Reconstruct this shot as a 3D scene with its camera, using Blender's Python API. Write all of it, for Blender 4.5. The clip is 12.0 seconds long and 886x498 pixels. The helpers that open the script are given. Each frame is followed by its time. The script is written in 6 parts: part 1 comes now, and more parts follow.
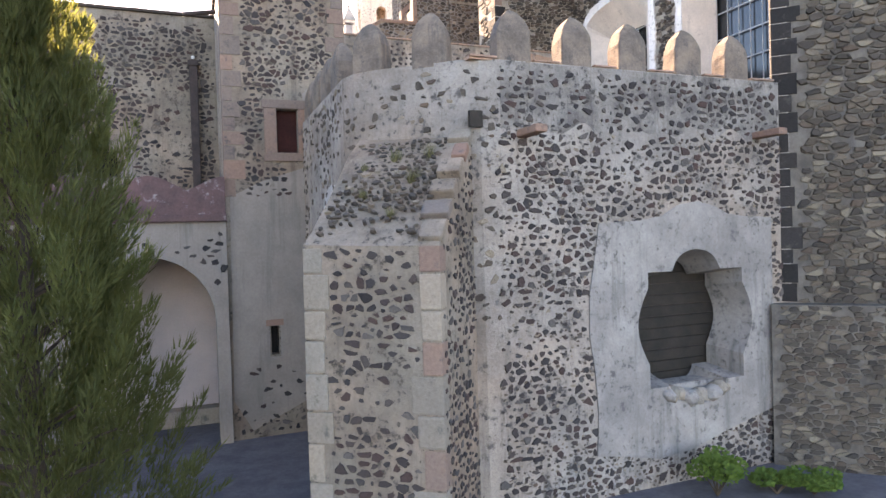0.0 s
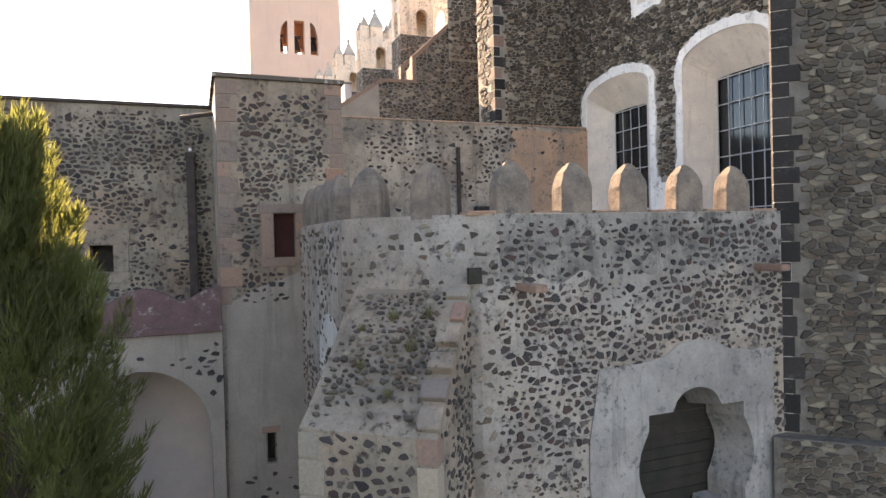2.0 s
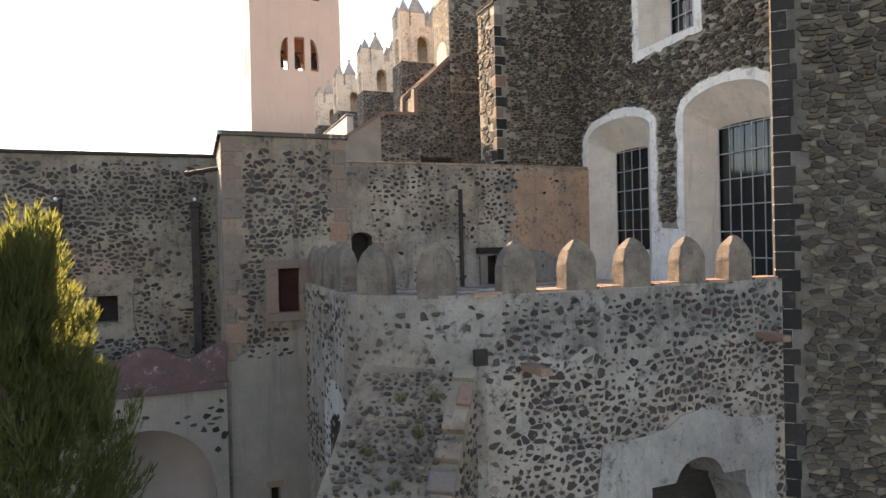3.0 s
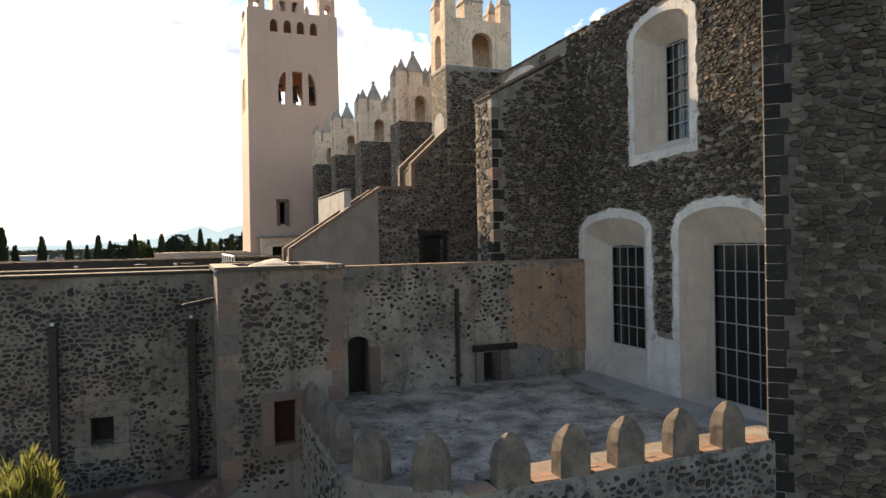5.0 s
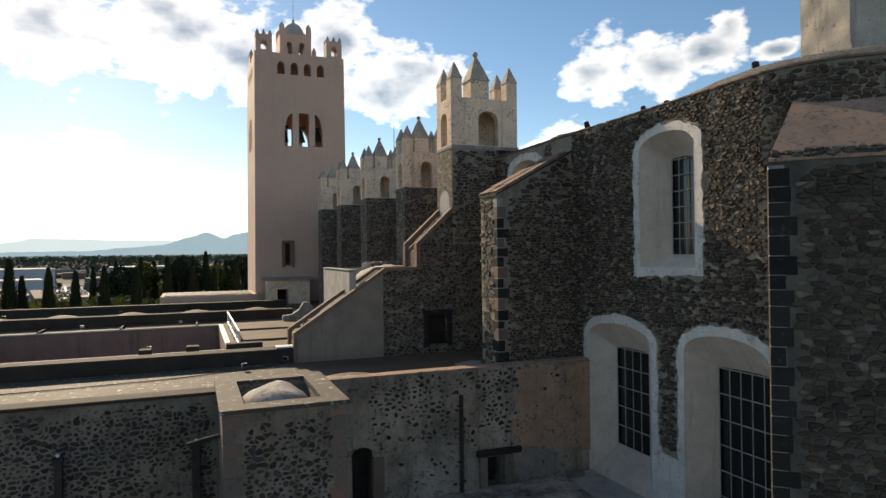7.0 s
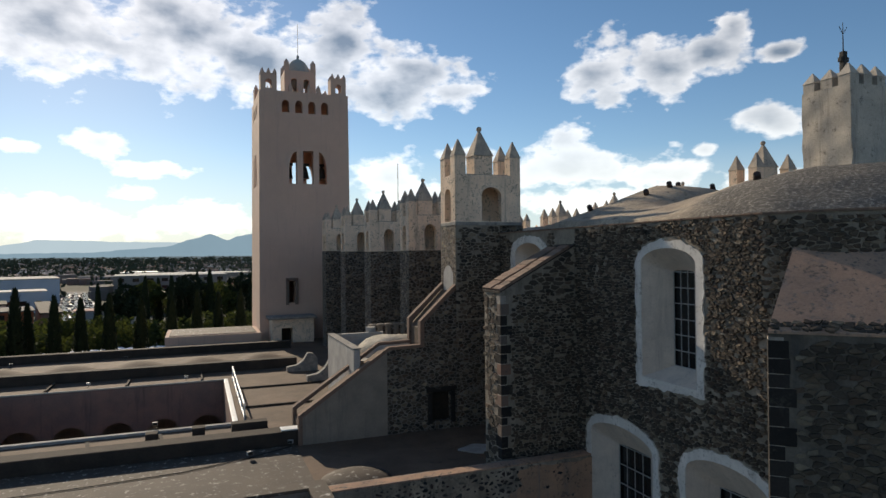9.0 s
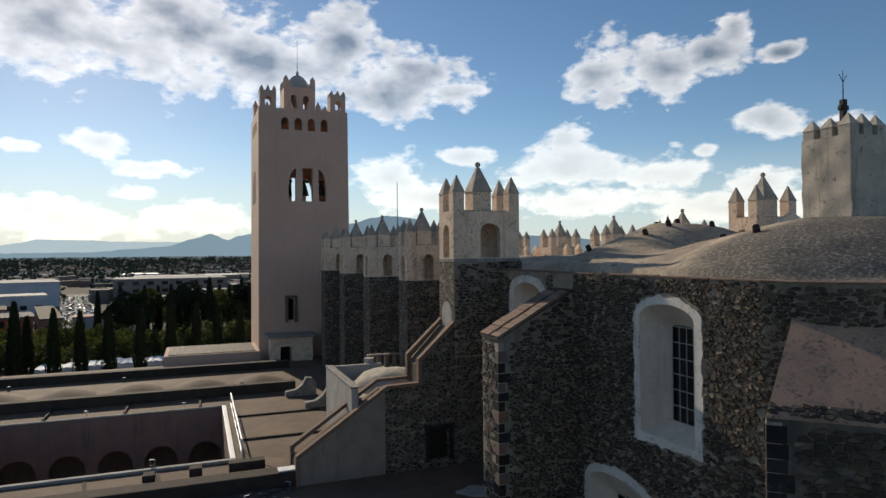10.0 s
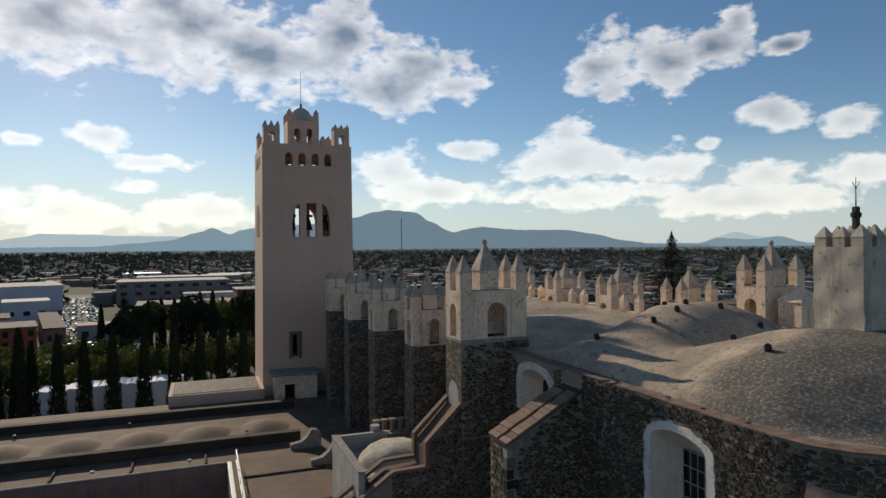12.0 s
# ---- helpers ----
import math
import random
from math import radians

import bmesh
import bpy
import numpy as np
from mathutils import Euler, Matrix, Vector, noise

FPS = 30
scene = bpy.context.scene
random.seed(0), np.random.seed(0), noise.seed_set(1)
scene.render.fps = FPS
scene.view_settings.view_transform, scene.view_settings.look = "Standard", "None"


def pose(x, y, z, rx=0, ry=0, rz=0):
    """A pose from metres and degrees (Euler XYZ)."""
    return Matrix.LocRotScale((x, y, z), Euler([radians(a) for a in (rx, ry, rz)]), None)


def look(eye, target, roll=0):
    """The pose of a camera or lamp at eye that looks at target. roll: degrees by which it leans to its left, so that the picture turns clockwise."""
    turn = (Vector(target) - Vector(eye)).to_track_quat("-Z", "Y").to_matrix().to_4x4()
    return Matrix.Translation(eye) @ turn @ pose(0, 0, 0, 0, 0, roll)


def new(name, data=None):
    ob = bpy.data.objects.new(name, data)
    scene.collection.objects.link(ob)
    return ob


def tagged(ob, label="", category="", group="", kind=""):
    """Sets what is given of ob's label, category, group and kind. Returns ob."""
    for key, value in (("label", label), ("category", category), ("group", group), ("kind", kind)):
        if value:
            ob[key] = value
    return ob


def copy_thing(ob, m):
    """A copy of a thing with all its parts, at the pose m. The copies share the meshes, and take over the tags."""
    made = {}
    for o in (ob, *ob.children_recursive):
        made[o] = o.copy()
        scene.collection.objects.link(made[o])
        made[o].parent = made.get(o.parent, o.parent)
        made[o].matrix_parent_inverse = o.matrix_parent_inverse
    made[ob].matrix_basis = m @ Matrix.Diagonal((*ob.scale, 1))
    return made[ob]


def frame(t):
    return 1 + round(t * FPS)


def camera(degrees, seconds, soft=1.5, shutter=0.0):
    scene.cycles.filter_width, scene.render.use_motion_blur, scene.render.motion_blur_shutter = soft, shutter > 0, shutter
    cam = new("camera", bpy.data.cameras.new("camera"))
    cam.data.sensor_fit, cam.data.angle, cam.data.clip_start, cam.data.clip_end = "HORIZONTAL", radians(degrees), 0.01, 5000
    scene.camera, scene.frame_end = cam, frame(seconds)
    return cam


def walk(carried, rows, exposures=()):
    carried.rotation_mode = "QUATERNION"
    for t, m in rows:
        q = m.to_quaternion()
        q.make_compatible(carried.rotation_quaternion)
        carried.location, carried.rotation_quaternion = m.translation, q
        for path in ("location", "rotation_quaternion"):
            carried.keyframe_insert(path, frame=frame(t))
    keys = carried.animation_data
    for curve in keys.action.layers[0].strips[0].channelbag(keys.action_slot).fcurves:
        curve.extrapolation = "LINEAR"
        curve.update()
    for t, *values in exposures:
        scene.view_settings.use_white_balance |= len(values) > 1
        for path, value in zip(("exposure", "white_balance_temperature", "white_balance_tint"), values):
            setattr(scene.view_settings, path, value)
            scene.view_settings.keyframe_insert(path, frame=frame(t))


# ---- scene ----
cam = camera(70.0, 12.0)
PATH = [
    (0, (-0.324, -0.432, 5.037), (-0.311, 1.568, 4.998), -1.7),
    (0.5, (-0.33, -0.447, 5.641), (-0.316, 1.553, 5.605), -1.7),
    (1, (-0.311, -0.374, 6.234), (-0.298, 1.626, 6.203), -1.6),
    (1.5, (-0.221, -0.196, 6.964), (-0.209, 1.804, 6.937), -1.5),
    (2, (-0.237, -0.228, 7.69), (-0.221, 1.772, 7.661), -1.5),
    (2.5, (-0.303, -0.304, 8.345), (-0.284, 1.696, 8.32), -1.4),
    (3, (-0.345, -0.321, 9.063), (-0.323, 1.679, 9.042), -1.4),
    (5, (-0.246, -0.351, 12.486), (-0.215, 1.649, 12.47), -1.1),
    (5.5, (-0.165, -0.382, 13.297), (-0.138, 1.618, 13.289), -1.0),
    (6, (-0.192, -0.348, 14.124), (-0.169, 1.652, 14.123), -1.0),
    (6.5, (-0.251, -0.375, 14.988), (-0.232, 1.625, 14.993), -0.8),
    (7, (-0.211, -0.383, 15.927), (-0.194, 1.617, 15.937), -0.7),
    (9, (-0.197, -0.634, 19.59), (-0.19, 1.366, 19.605), -0.6),
    (9.5, (-0.164, -0.706, 20.452), (-0.158, 1.294, 20.468), -0.5),
    (10, (-0.087, -0.551, 21.395), (-0.081, 1.449, 21.41), -0.5),
    (10.5, (-0.115, -0.324, 22.406), (-0.112, 1.676, 22.414), -0.6),
    (11, (-0.227, -0.236, 23.482), (-0.226, 1.764, 23.485), -0.5),
    (11.5, (-0.288, -0.315, 24.528), (-0.289, 1.685, 24.527), -0.5),
    (12, (-0.297, -0.388, 25.668), (-0.297, 1.612, 25.663), -0.5),
]
TURN = pose(0, 0, 0, 0, 0, -21)  # the world's axes follow the church: y along the nave
walk(cam, [(t, TURN @ look(eye, target, roll)) for t, eye, target, roll in PATH],
     [(0, 3.55, 9100, 27), (1.5, 3.2, 9600, 25), (3, 2.48, 9800, 21), (5, 1.5, 9300, 15), (7, .68, 8100, 10), (9, .18, 7250, 10), (12, -.1, 7200, 10)])

# ---- world, sun, exposure ----
SUN_AZ, SUN_EL = radians(-10.0), radians(22.0)
SUN_DIR = Vector((math.sin(SUN_AZ) * math.cos(SUN_EL), math.cos(SUN_AZ) * math.cos(SUN_EL), math.sin(SUN_EL)))


def link(tree, a, b):
    tree.links.new(a, b)


def math_node(tree, op, a, b=None, clamp=False):
    n = tree.nodes.new("ShaderNodeMath")
    n.operation, n.use_clamp = op, clamp
    for i, v in enumerate((a, b)):
        if v is None:
            continue
        if isinstance(v, (int, float)):
            n.inputs[i].default_value = v
        else:
            link(tree, v, n.inputs[i])
    return n.outputs[0]


def mix_node(tree, fac, a, b, blend="MIX"):
    n = tree.nodes.new("ShaderNodeMix")
    n.data_type, n.blend_type = "RGBA", blend
    for sock, v in ((n.inputs["Factor"], fac), (n.inputs[6], a), (n.inputs[7], b)):
        if isinstance(v, (int, float)):
            sock.default_value = v
        elif isinstance(v, (tuple, list)):
            sock.default_value = (*v, 1)[:4]
        else:
            link(tree, v, sock)
    return n.outputs[2]


def noise_node(tree, vec, scale, detail=4.0, rough=0.55):
    n = tree.nodes.new("ShaderNodeTexNoise")
    n.inputs["Scale"].default_value, n.inputs["Detail"].default_value, n.inputs["Roughness"].default_value = scale, detail, rough
    if vec is not None:
        link(tree, vec, n.inputs["Vector"])
    return n.outputs["Fac"]


def ramp_node(tree, fac, stops):
    n = tree.nodes.new("ShaderNodeValToRGB")
    link(tree, fac, n.inputs[0])
    els = n.color_ramp.elements
    while len(els) < len(stops):
        els.new(0.5)
    for e, (p, c) in zip(els, stops):
        e.position, e.color = p, (*c, 1)
    return n.outputs[0]


# clouds of the sky: azimuth, elevation, half width, half height, in degrees
CLOUDS = [(-10, 17, 6, 4), (-1, 17.5, 7, 4.6), (6, 16.6, 7, 4.2), (12, 18.2, 4, 3.6), (17, 15.3, 6, 3.4), (22.6, 14.2, 3.2, 1.4),
          (36, 15.3, 4.4, 2.8), (40.7, 15.4, 3.8, 2.8), (44, 15.9, 2.8, 1.9), (46, 17.9, 1.8, 1.4), (49.7, 15.5, 1.7, .8), (48.6, 10.2, 2.6, 1.6), (43.8, 8.4, 1.1, .6),
          (16.4, 6.9, 4.4, 2), (23.5, 8.8, 3.3, .9), (32.6, 10.1, 3, 1.6), (32, 7.7, 5.6, 2.2), (39.7, 6.8, 5.4, 1.6), (48, 5.8, 2.8, 1.4), (53.8, 9.3, 2, 1.2), (54.5, 6, 3, 1.7),
          (-12.5, 8.4, 1.6, .7), (-7.2, 9, 2.4, 1), (-3.3, 7.1, 3.2, .8), (-4.8, 5.1, 2.4, .7), (-10.3, 2.9, 6, 1.7), (0, 3.2, 6, 1.6), (20, 5, 7, 1.6), (34.5, 4.5, 8, 1.4), (46, 3.4, 8, 1.4), (-30, 14, 14, 6), (75, 12, 12, 4)]


def make_world():
    w = bpy.data.worlds.new("sky")
    scene.world = w
    w.use_nodes = True
    t = w.node_tree
    t.nodes.clear()
    out, bg = t.nodes.new("ShaderNodeOutputWorld"), t.nodes.new("ShaderNodeBackground")
    sky = t.nodes.new("ShaderNodeTexSky")
    sky.sky_type, sky.sun_disc, sky.sun_elevation, sky.sun_rotation = "NISHITA", False, SUN_EL, SUN_AZ
    sky.altitude, sky.air_density, sky.dust_density, sky.ozone_density = 1990, 1.0, 0.4, 1.4
    deep = t.nodes.new("ShaderNodeHueSaturation")
    deep.inputs["Saturation"].default_value = 1.2
    link(t, sky.outputs[0], deep.inputs["Color"])
    tc, sep = t.nodes.new("ShaderNodeTexCoord"), t.nodes.new("ShaderNodeSeparateXYZ")
    link(t, tc.outputs["Generated"], sep.inputs[0])
    az = math_node(t, "MULTIPLY", math_node(t, "ARCTAN2", sep.outputs[0], sep.outputs[1]), 57.2958)
    el = math_node(t, "MULTIPLY", math_node(t, "ARCSINE", sep.outputs[2]), 57.2958)
    comb = t.nodes.new("ShaderNodeCombineXYZ")
    link(t, az, comb.inputs[0])
    link(t, el, comb.inputs[1])
    near = None
    for a, e, ra, re in CLOUDS:
        n = t.nodes.new("ShaderNodeVectorMath")
        n.operation = "MULTIPLY_ADD"
        link(t, comb.outputs[0], n.inputs[0])
        n.inputs[1].default_value, n.inputs[2].default_value = (1 / ra, 1 / re, 0), (-a / ra, -e / re, 0)
        ln = t.nodes.new("ShaderNodeVectorMath")
        ln.operation = "LENGTH"
        link(t, n.outputs[0], ln.inputs[0])
        near = ln.outputs["Value"] if near is None else math_node(t, "MINIMUM", near, ln.outputs["Value"])
    st = t.nodes.new("ShaderNodeVectorMath")
    st.operation = "MULTIPLY"
    link(t, comb.outputs[0], st.inputs[0])
    st.inputs[1].default_value = (1, 1.7, 1)
    big, fine = noise_node(t, st.outputs[0], 0.2, 6, 0.5), noise_node(t, st.outputs[0], 0.62, 8, 0.54)
    wob = math_node(t, "ADD", math_node(t, "MULTIPLY", math_node(t, "SUBTRACT", big, 0.5), 2.1), math_node(t, "MULTIPLY", math_node(t, "SUBTRACT", fine, 0.5), 1.4))
    f = math_node(t, "ADD", math_node(t, "SUBTRACT", 1.03, near), wob)
    soft = math_node(t, "ADD", math_node(t, "SUBTRACT", 1.0, near), math_node(t, "MULTIPLY", math_node(t, "SUBTRACT", noise_node(t, st.outputs[0], 0.2, 5, 0.48), 0.5), 3.0))
    # Unseen cloud cover added overhead and behind, to whiten the light in shade.
    wide = math_node(t, "ADD", math_node(t, "MULTIPLY", math_node(t, "SUBTRACT", big, 0.5), 4.0), -0.35)
    upper = math_node(t, "MULTIPLY", math_node(t, "SUBTRACT", el, 25.0), 0.2, True)
    behind = math_node(t, "MULTIPLY", math_node(t, "SUBTRACT", math_node(t, "ABSOLUTE", math_node(t, "SUBTRACT", az, 21.0)), 55.0), 0.1, True)
    f = math_node(t, "MAXIMUM", f, math_node(t, "MULTIPLY", wide, math_node(t, "MAXIMUM", upper, behind)))
    dens = math_node(t, "MULTIPLY", f, 2.6, True)
    high = math_node(t, "MULTIPLY", math_node(t, "SUBTRACT", el, 9.0), 0.25, True)
    core = math_node(t, "MULTIPLY", math_node(t, "MULTIPLY", math_node(t, "SUBTRACT", soft, 0.12), 0.95, True), math_node(t, "ADD", math_node(t, "MULTIPLY", high, 0.65), 0.35))
    white, grey = (6.9, 6.65, 6.4), (1.3, 1.5, 1.8)
    mix_level = math_node(t, "SUBTRACT", 0.62, math_node(t, "MULTIPLY", core, 0.25))
    haze = math_node(t, "MULTIPLY", math_node(t, "SUBTRACT", 1.0, math_node(t, "MULTIPLY", math_node(t, "ABSOLUTE", el), 0.11, True)), 0.85)
    clear_sky = mix_node(t, haze, deep.outputs[0], (5.2, 6.3, 7.5))
    cloud = mix_node(t, 1.0, mix_node(t, core, white, grey), mix_node(t, mix_level, (0, 0, 0), clear_sky), "ADD")
    above = math_node(t, "MULTIPLY", math_node(t, "ADD", el, 0.5), 0.6, True)
    col = mix_node(t, math_node(t, "MULTIPLY", dens, above), clear_sky, cloud)
    link(t, col, bg.inputs[0])
    bg.inputs[1].default_value = 0.1
    link(t, bg.outputs[0], out.inputs[0])


make_world()
sun = new("sun", bpy.data.lights.new("sun", "SUN"))
sun.data.energy, sun.data.angle, sun.data.color = 4.3, radians(0.55), (1.0, 0.9, 0.76)
sun.matrix_world = look(SUN_DIR * 400, (0, 0, 0))


# ---- materials ----
def surface(name, c1, c2, scale=1.2, rough=0.9, bump=0.35, fine=18.0, tints=None, streak=None, metal=0.0, grain=0.35, spots=None, pits=None, drift=None):
    """A worn surface: two colours by a coarse noise, a fine grain, optional tints piece by piece, vertical streaks and spots."""
    m = bpy.data.materials.new(name)
    m.use_nodes = True
    t = m.node_tree
    b = t.nodes["Principled BSDF"]
    geo = t.nodes.new("ShaderNodeNewGeometry")
    pos = geo.outputs["Position"]
    n1, n2 = noise_node(t, pos, scale, 5, 0.62), noise_node(t, pos, fine, 5, 0.65)
    k = math_node(t, "MULTIPLY", math_node(t, "SUBTRACT", n1, 0.36), 3.4, True)
    col = mix_node(t, k, c1, c2)
    if tints:
        info = t.nodes.new("ShaderNodeObjectInfo")
        r = math_node(t, "FRACT", math_node(t, "ADD", info.outputs["Random"], geo.outputs["Random Per Island"]))
        stops = [(i / max(1, len(tints) - 1), c) for i, c in enumerate(tints)]
        col = mix_node(t, 0.8, col, ramp_node(t, r, stops))
    if streak:
        mp = t.nodes.new("ShaderNodeMapping")
        link(t, pos, mp.inputs[0])
        mp.inputs["Scale"].default_value = (2.6, 2.6, 0.22)
        s = noise_node(t, mp.outputs[0], 1.0, 6, 0.7)
        col = mix_node(t, math_node(t, "MULTIPLY", math_node(t, "SUBTRACT", s, 0.54), 5.0, True), col, streak)
    if spots:
        s = noise_node(t, pos, 3.4, 6, 0.72)
        col = mix_node(t, math_node(t, "MULTIPLY", math_node(t, "SUBTRACT", s, 0.57), 9.0, True), col, spots)
    if drift:
        s = noise_node(t, pos, 0.37, 4, 0.55)
        col = mix_node(t, math_node(t, "MULTIPLY", math_node(t, "SUBTRACT", s, 0.42), 4.0, True), col, mix_node(t, 1.0, col, drift, "MULTIPLY"))
    if pits:
        s, s2 = noise_node(t, pos, 9.0, 7, 0.7), noise_node(t, pos, 1.7, 3, 0.5)
        col = mix_node(t, math_node(t, "MULTIPLY", math_node(t, "SUBTRACT", math_node(t, "ADD", s, math_node(t, "MULTIPLY", s2, 0.35)), 0.725), 9.0, True), col, pits)
    g = math_node(t, "ADD", math_node(t, "MULTIPLY", n2, grain * 2), 1 - grain)
    col = mix_node(t, 1.0, col, g, "MULTIPLY")
    link(t, col, b.inputs["Base Color"])
    b.inputs["Roughness"].default_value, b.inputs["Metallic"].default_value = rough, metal
    b.inputs["Specular IOR Level"].default_value = 0.15
    if bump:
        bp = t.nodes.new("ShaderNodeBump")
        bp.inputs["Strength"].default_value, bp.inputs["Distance"].default_value = bump, 0.03
        link(t, math_node(t, "ADD", n2, math_node(t, "MULTIPLY", n1, 0.6)), bp.inputs["Height"])
        link(t, bp.outputs[0], b.inputs["Normal"])
    return m


BASALT = [(.016, .014, .014), (.045, .034, .03), (.07, .037, .029), (.026, .023, .022), (.075, .06, .05), (.022, .02, .02), (.075, .054, .045), (.03, .026, .024), (.05, .043, .04), (.07, .038, .03), (.018, .017, .018), (.12, .105, .09), (.03, .027, .027)]
RUBBLE = [(.032, .027, .023), (.091, .070, .051), (.045, .037, .030), (.139, .104, .074), (.066, .052, .039), (.036, .031, .026), (.278, .220, .158), (.091, .058, .040), (.054, .045, .037), (.112, .088, .065)]
MORTAR = surface("lime_mortar", (.32, .285, .245), (.2, .176, .152), 0.9, bump=.7, streak=(.125, .112, .1), spots=(.12, .11, .1), pits=(.075, .068, .062), drift=(1.08, .95, .86))
MORTAR_WARM = surface("warm_render", (.45, .28, .19), (.31, .205, .15), 0.9, bump=.5, streak=(.2, .18, .165), spots=(.15, .14, .13), pits=(.12, .1, .085))
JOINT_PALE = surface("pale_joint_mortar", (.4, .35, .3), (.26, .23, .2), 2.5, bump=.5, spots=(.2, .18, .16))
MORTAR_GREY = surface("grey_mortar", (.42, .36, .295), (.17, .15, .13), 0.75, bump=.6, streak=(.11, .1, .092), spots=(.13, .12, .108), pits=(.1, .09, .078), drift=(1.06, .96, .87))
STONE = surface("basalt_rubble", (.07, .065, .065), (.1, .09, .085), 4, bump=.6, fine=30, tints=BASALT)
MASONRY_DARK = surface("dark_coursed_rubble", (.064, .055, .044), (.096, .080, .066), 4, bump=.7, fine=26, tints=[(.039, .034, .029), (.086, .068, .053), (.056, .047, .040), (.134, .104, .076), (.071, .056, .044), (.043, .038, .033), (.182, .145, .104), (.091, .060, .044), (.278, .230, .167), (.049, .041, .033)])
MORTAR_OLD = surface("old_lime_mortar", (.268, .225, .176), (.161, .136, .107), 0.8, bump=.7, streak=(.112, .095, .075), spots=(.107, .092, .075), pits=(.064, .055, .044), drift=(1.1, .93, .86))
MASONRY = surface("coursed_rubble", (.09, .08, .07), (.12, .10, .09), 4, bump=.7, fine=26, tints=RUBBLE)
QUOIN_PINK = surface("pink_ashlar", (.23, .16, .125), (.19, .15, .13), 3, bump=.4, tints=[(.25, .135, .095), (.15, .125, .105), (.29, .165, .115), (.14, .118, .1), (.21, .14, .105)], spots=(.1, .088, .078))
QUOIN_GREY = surface("grey_ashlar", (.278, .235, .185), (.193, .165, .132), 3, bump=.45, tints=[(.268, .230, .185), (.203, .180, .145), (.300, .240, .180), (.171, .150, .123)], spots=(.128, .115, .092))
QUOIN_DARK = surface("dark_ashlar", (.05, .044, .04), (.032, .029, .027), 3, bump=.6, tints=[(.024, .022, .021), (.045, .039, .035), (.019, .018, .017), (.036, .031, .028)], spots=(.075, .066, .056))
WHITE_PLASTER = surface("white_plaster", (.74, .69, .63), (.6, .56, .51), 1.1, bump=.3, grain=.17, streak=(.46, .42, .38), pits=(.36, .32, .28))
REVEAL = surface("cream_limewash", (.66, .565, .475), (.52, .45, .385), 1.0, bump=.25, grain=.18, streak=(.42, .36, .31), spots=(.47, .4, .34))
PLASTER_STAINED = surface("stained_plaster", (.31, .283, .25), (.19, .172, .155), 0.8, bump=.45, grain=.28, streak=(.1, .094, .086), spots=(.13, .12, .11), pits=(.1, .092, .085))
PLASTER = surface("grey_plaster", (.45, .425, .39), (.33, .31, .285), 1.3, bump=.25, grain=.2, streak=(.30, .29, .28))
PLASTER_DARK = surface("dull_plaster", (.289, .240, .198), (.225, .190, .158), 1.0, bump=.25, grain=.2, streak=(.161, .140, .119))
PINK_PLASTER = surface("pink_limewash", (.60, .415, .325), (.54, .38, .30), 0.35, bump=.12, grain=.08, streak=(.48, .345, .28))
CREAM_PLASTER = surface("cream_plaster", (.87, .66, .49), (.72, .545, .4), 0.9, bump=.3, grain=.22, streak=(.32, .265, .21), spots=(.4, .32, .25), pits=(.2, .17, .14))
TURRET_PLASTER = surface("weathered_turret_plaster", (.55, .48, .395), (.40, .355, .30), 0.9, bump=.4, grain=.28, streak=(.19, .175, .155), spots=(.2, .18, .16))
CAP = surface("lichened_cap", (.34, .31, .27), (.20, .19, .18), 2.5, bump=.4, spots=(.12, .12, .11))
CAP_PALE = surface("lichened_plaster_cap", (.50, .41, .32), (.30, .26, .22), 1.6, bump=.4, spots=(.14, .13, .12))
MERLON = surface("merlon_plaster", (.215, .165, .126), (.108, .09, .075), 2.2, bump=.6, streak=(.09, .08, .072), spots=(.085, .078, .07))
TILE = surface("terracotta_coping", (.36, .22, .16), (.24, .165, .125), 2.4, bump=.4, grain=.3, spots=(.12, .1, .085))
COPING = surface("brick_coping", (.27, .175, .13), (.15, .115, .09), 2.0, bump=.5, grain=.35, tints=[(.25, .155, .115), (.15, .11, .088), (.29, .195, .145), (.19, .13, .1)], spots=(.085, .072, .062))
CORNICE = surface("plum_cornice", (.15, .085, .078), (.10, .065, .062), 2.0, bump=.3, spots=(.3, .26, .24))
FLOOR = surface("terrace_screed", (.6, .53, .45), (.16, .138, .116), 0.8, rough=.8, bump=.4, grain=.45, fine=12, spots=(.06, .056, .05), pits=(.075, .068, .06))
ROOF = surface("roof_screed", (.175, .12, .085), (.115, .082, .06), 0.5, rough=.85, bump=.35, spots=(.085, .066, .052), grain=.45)
ROOF_PALE = surface("patched_roof", (.10, .08, .063), (.075, .06, .05), 0.6, rough=.8, bump=.3, spots=(.46, .43, .38))
VAULT = surface("vault_render", (.45, .365, .27), (.29, .235, .18), 0.45, bump=.9, fine=9, grain=.6, spots=(.12, .105, .09), streak=(.15, .13, .105))
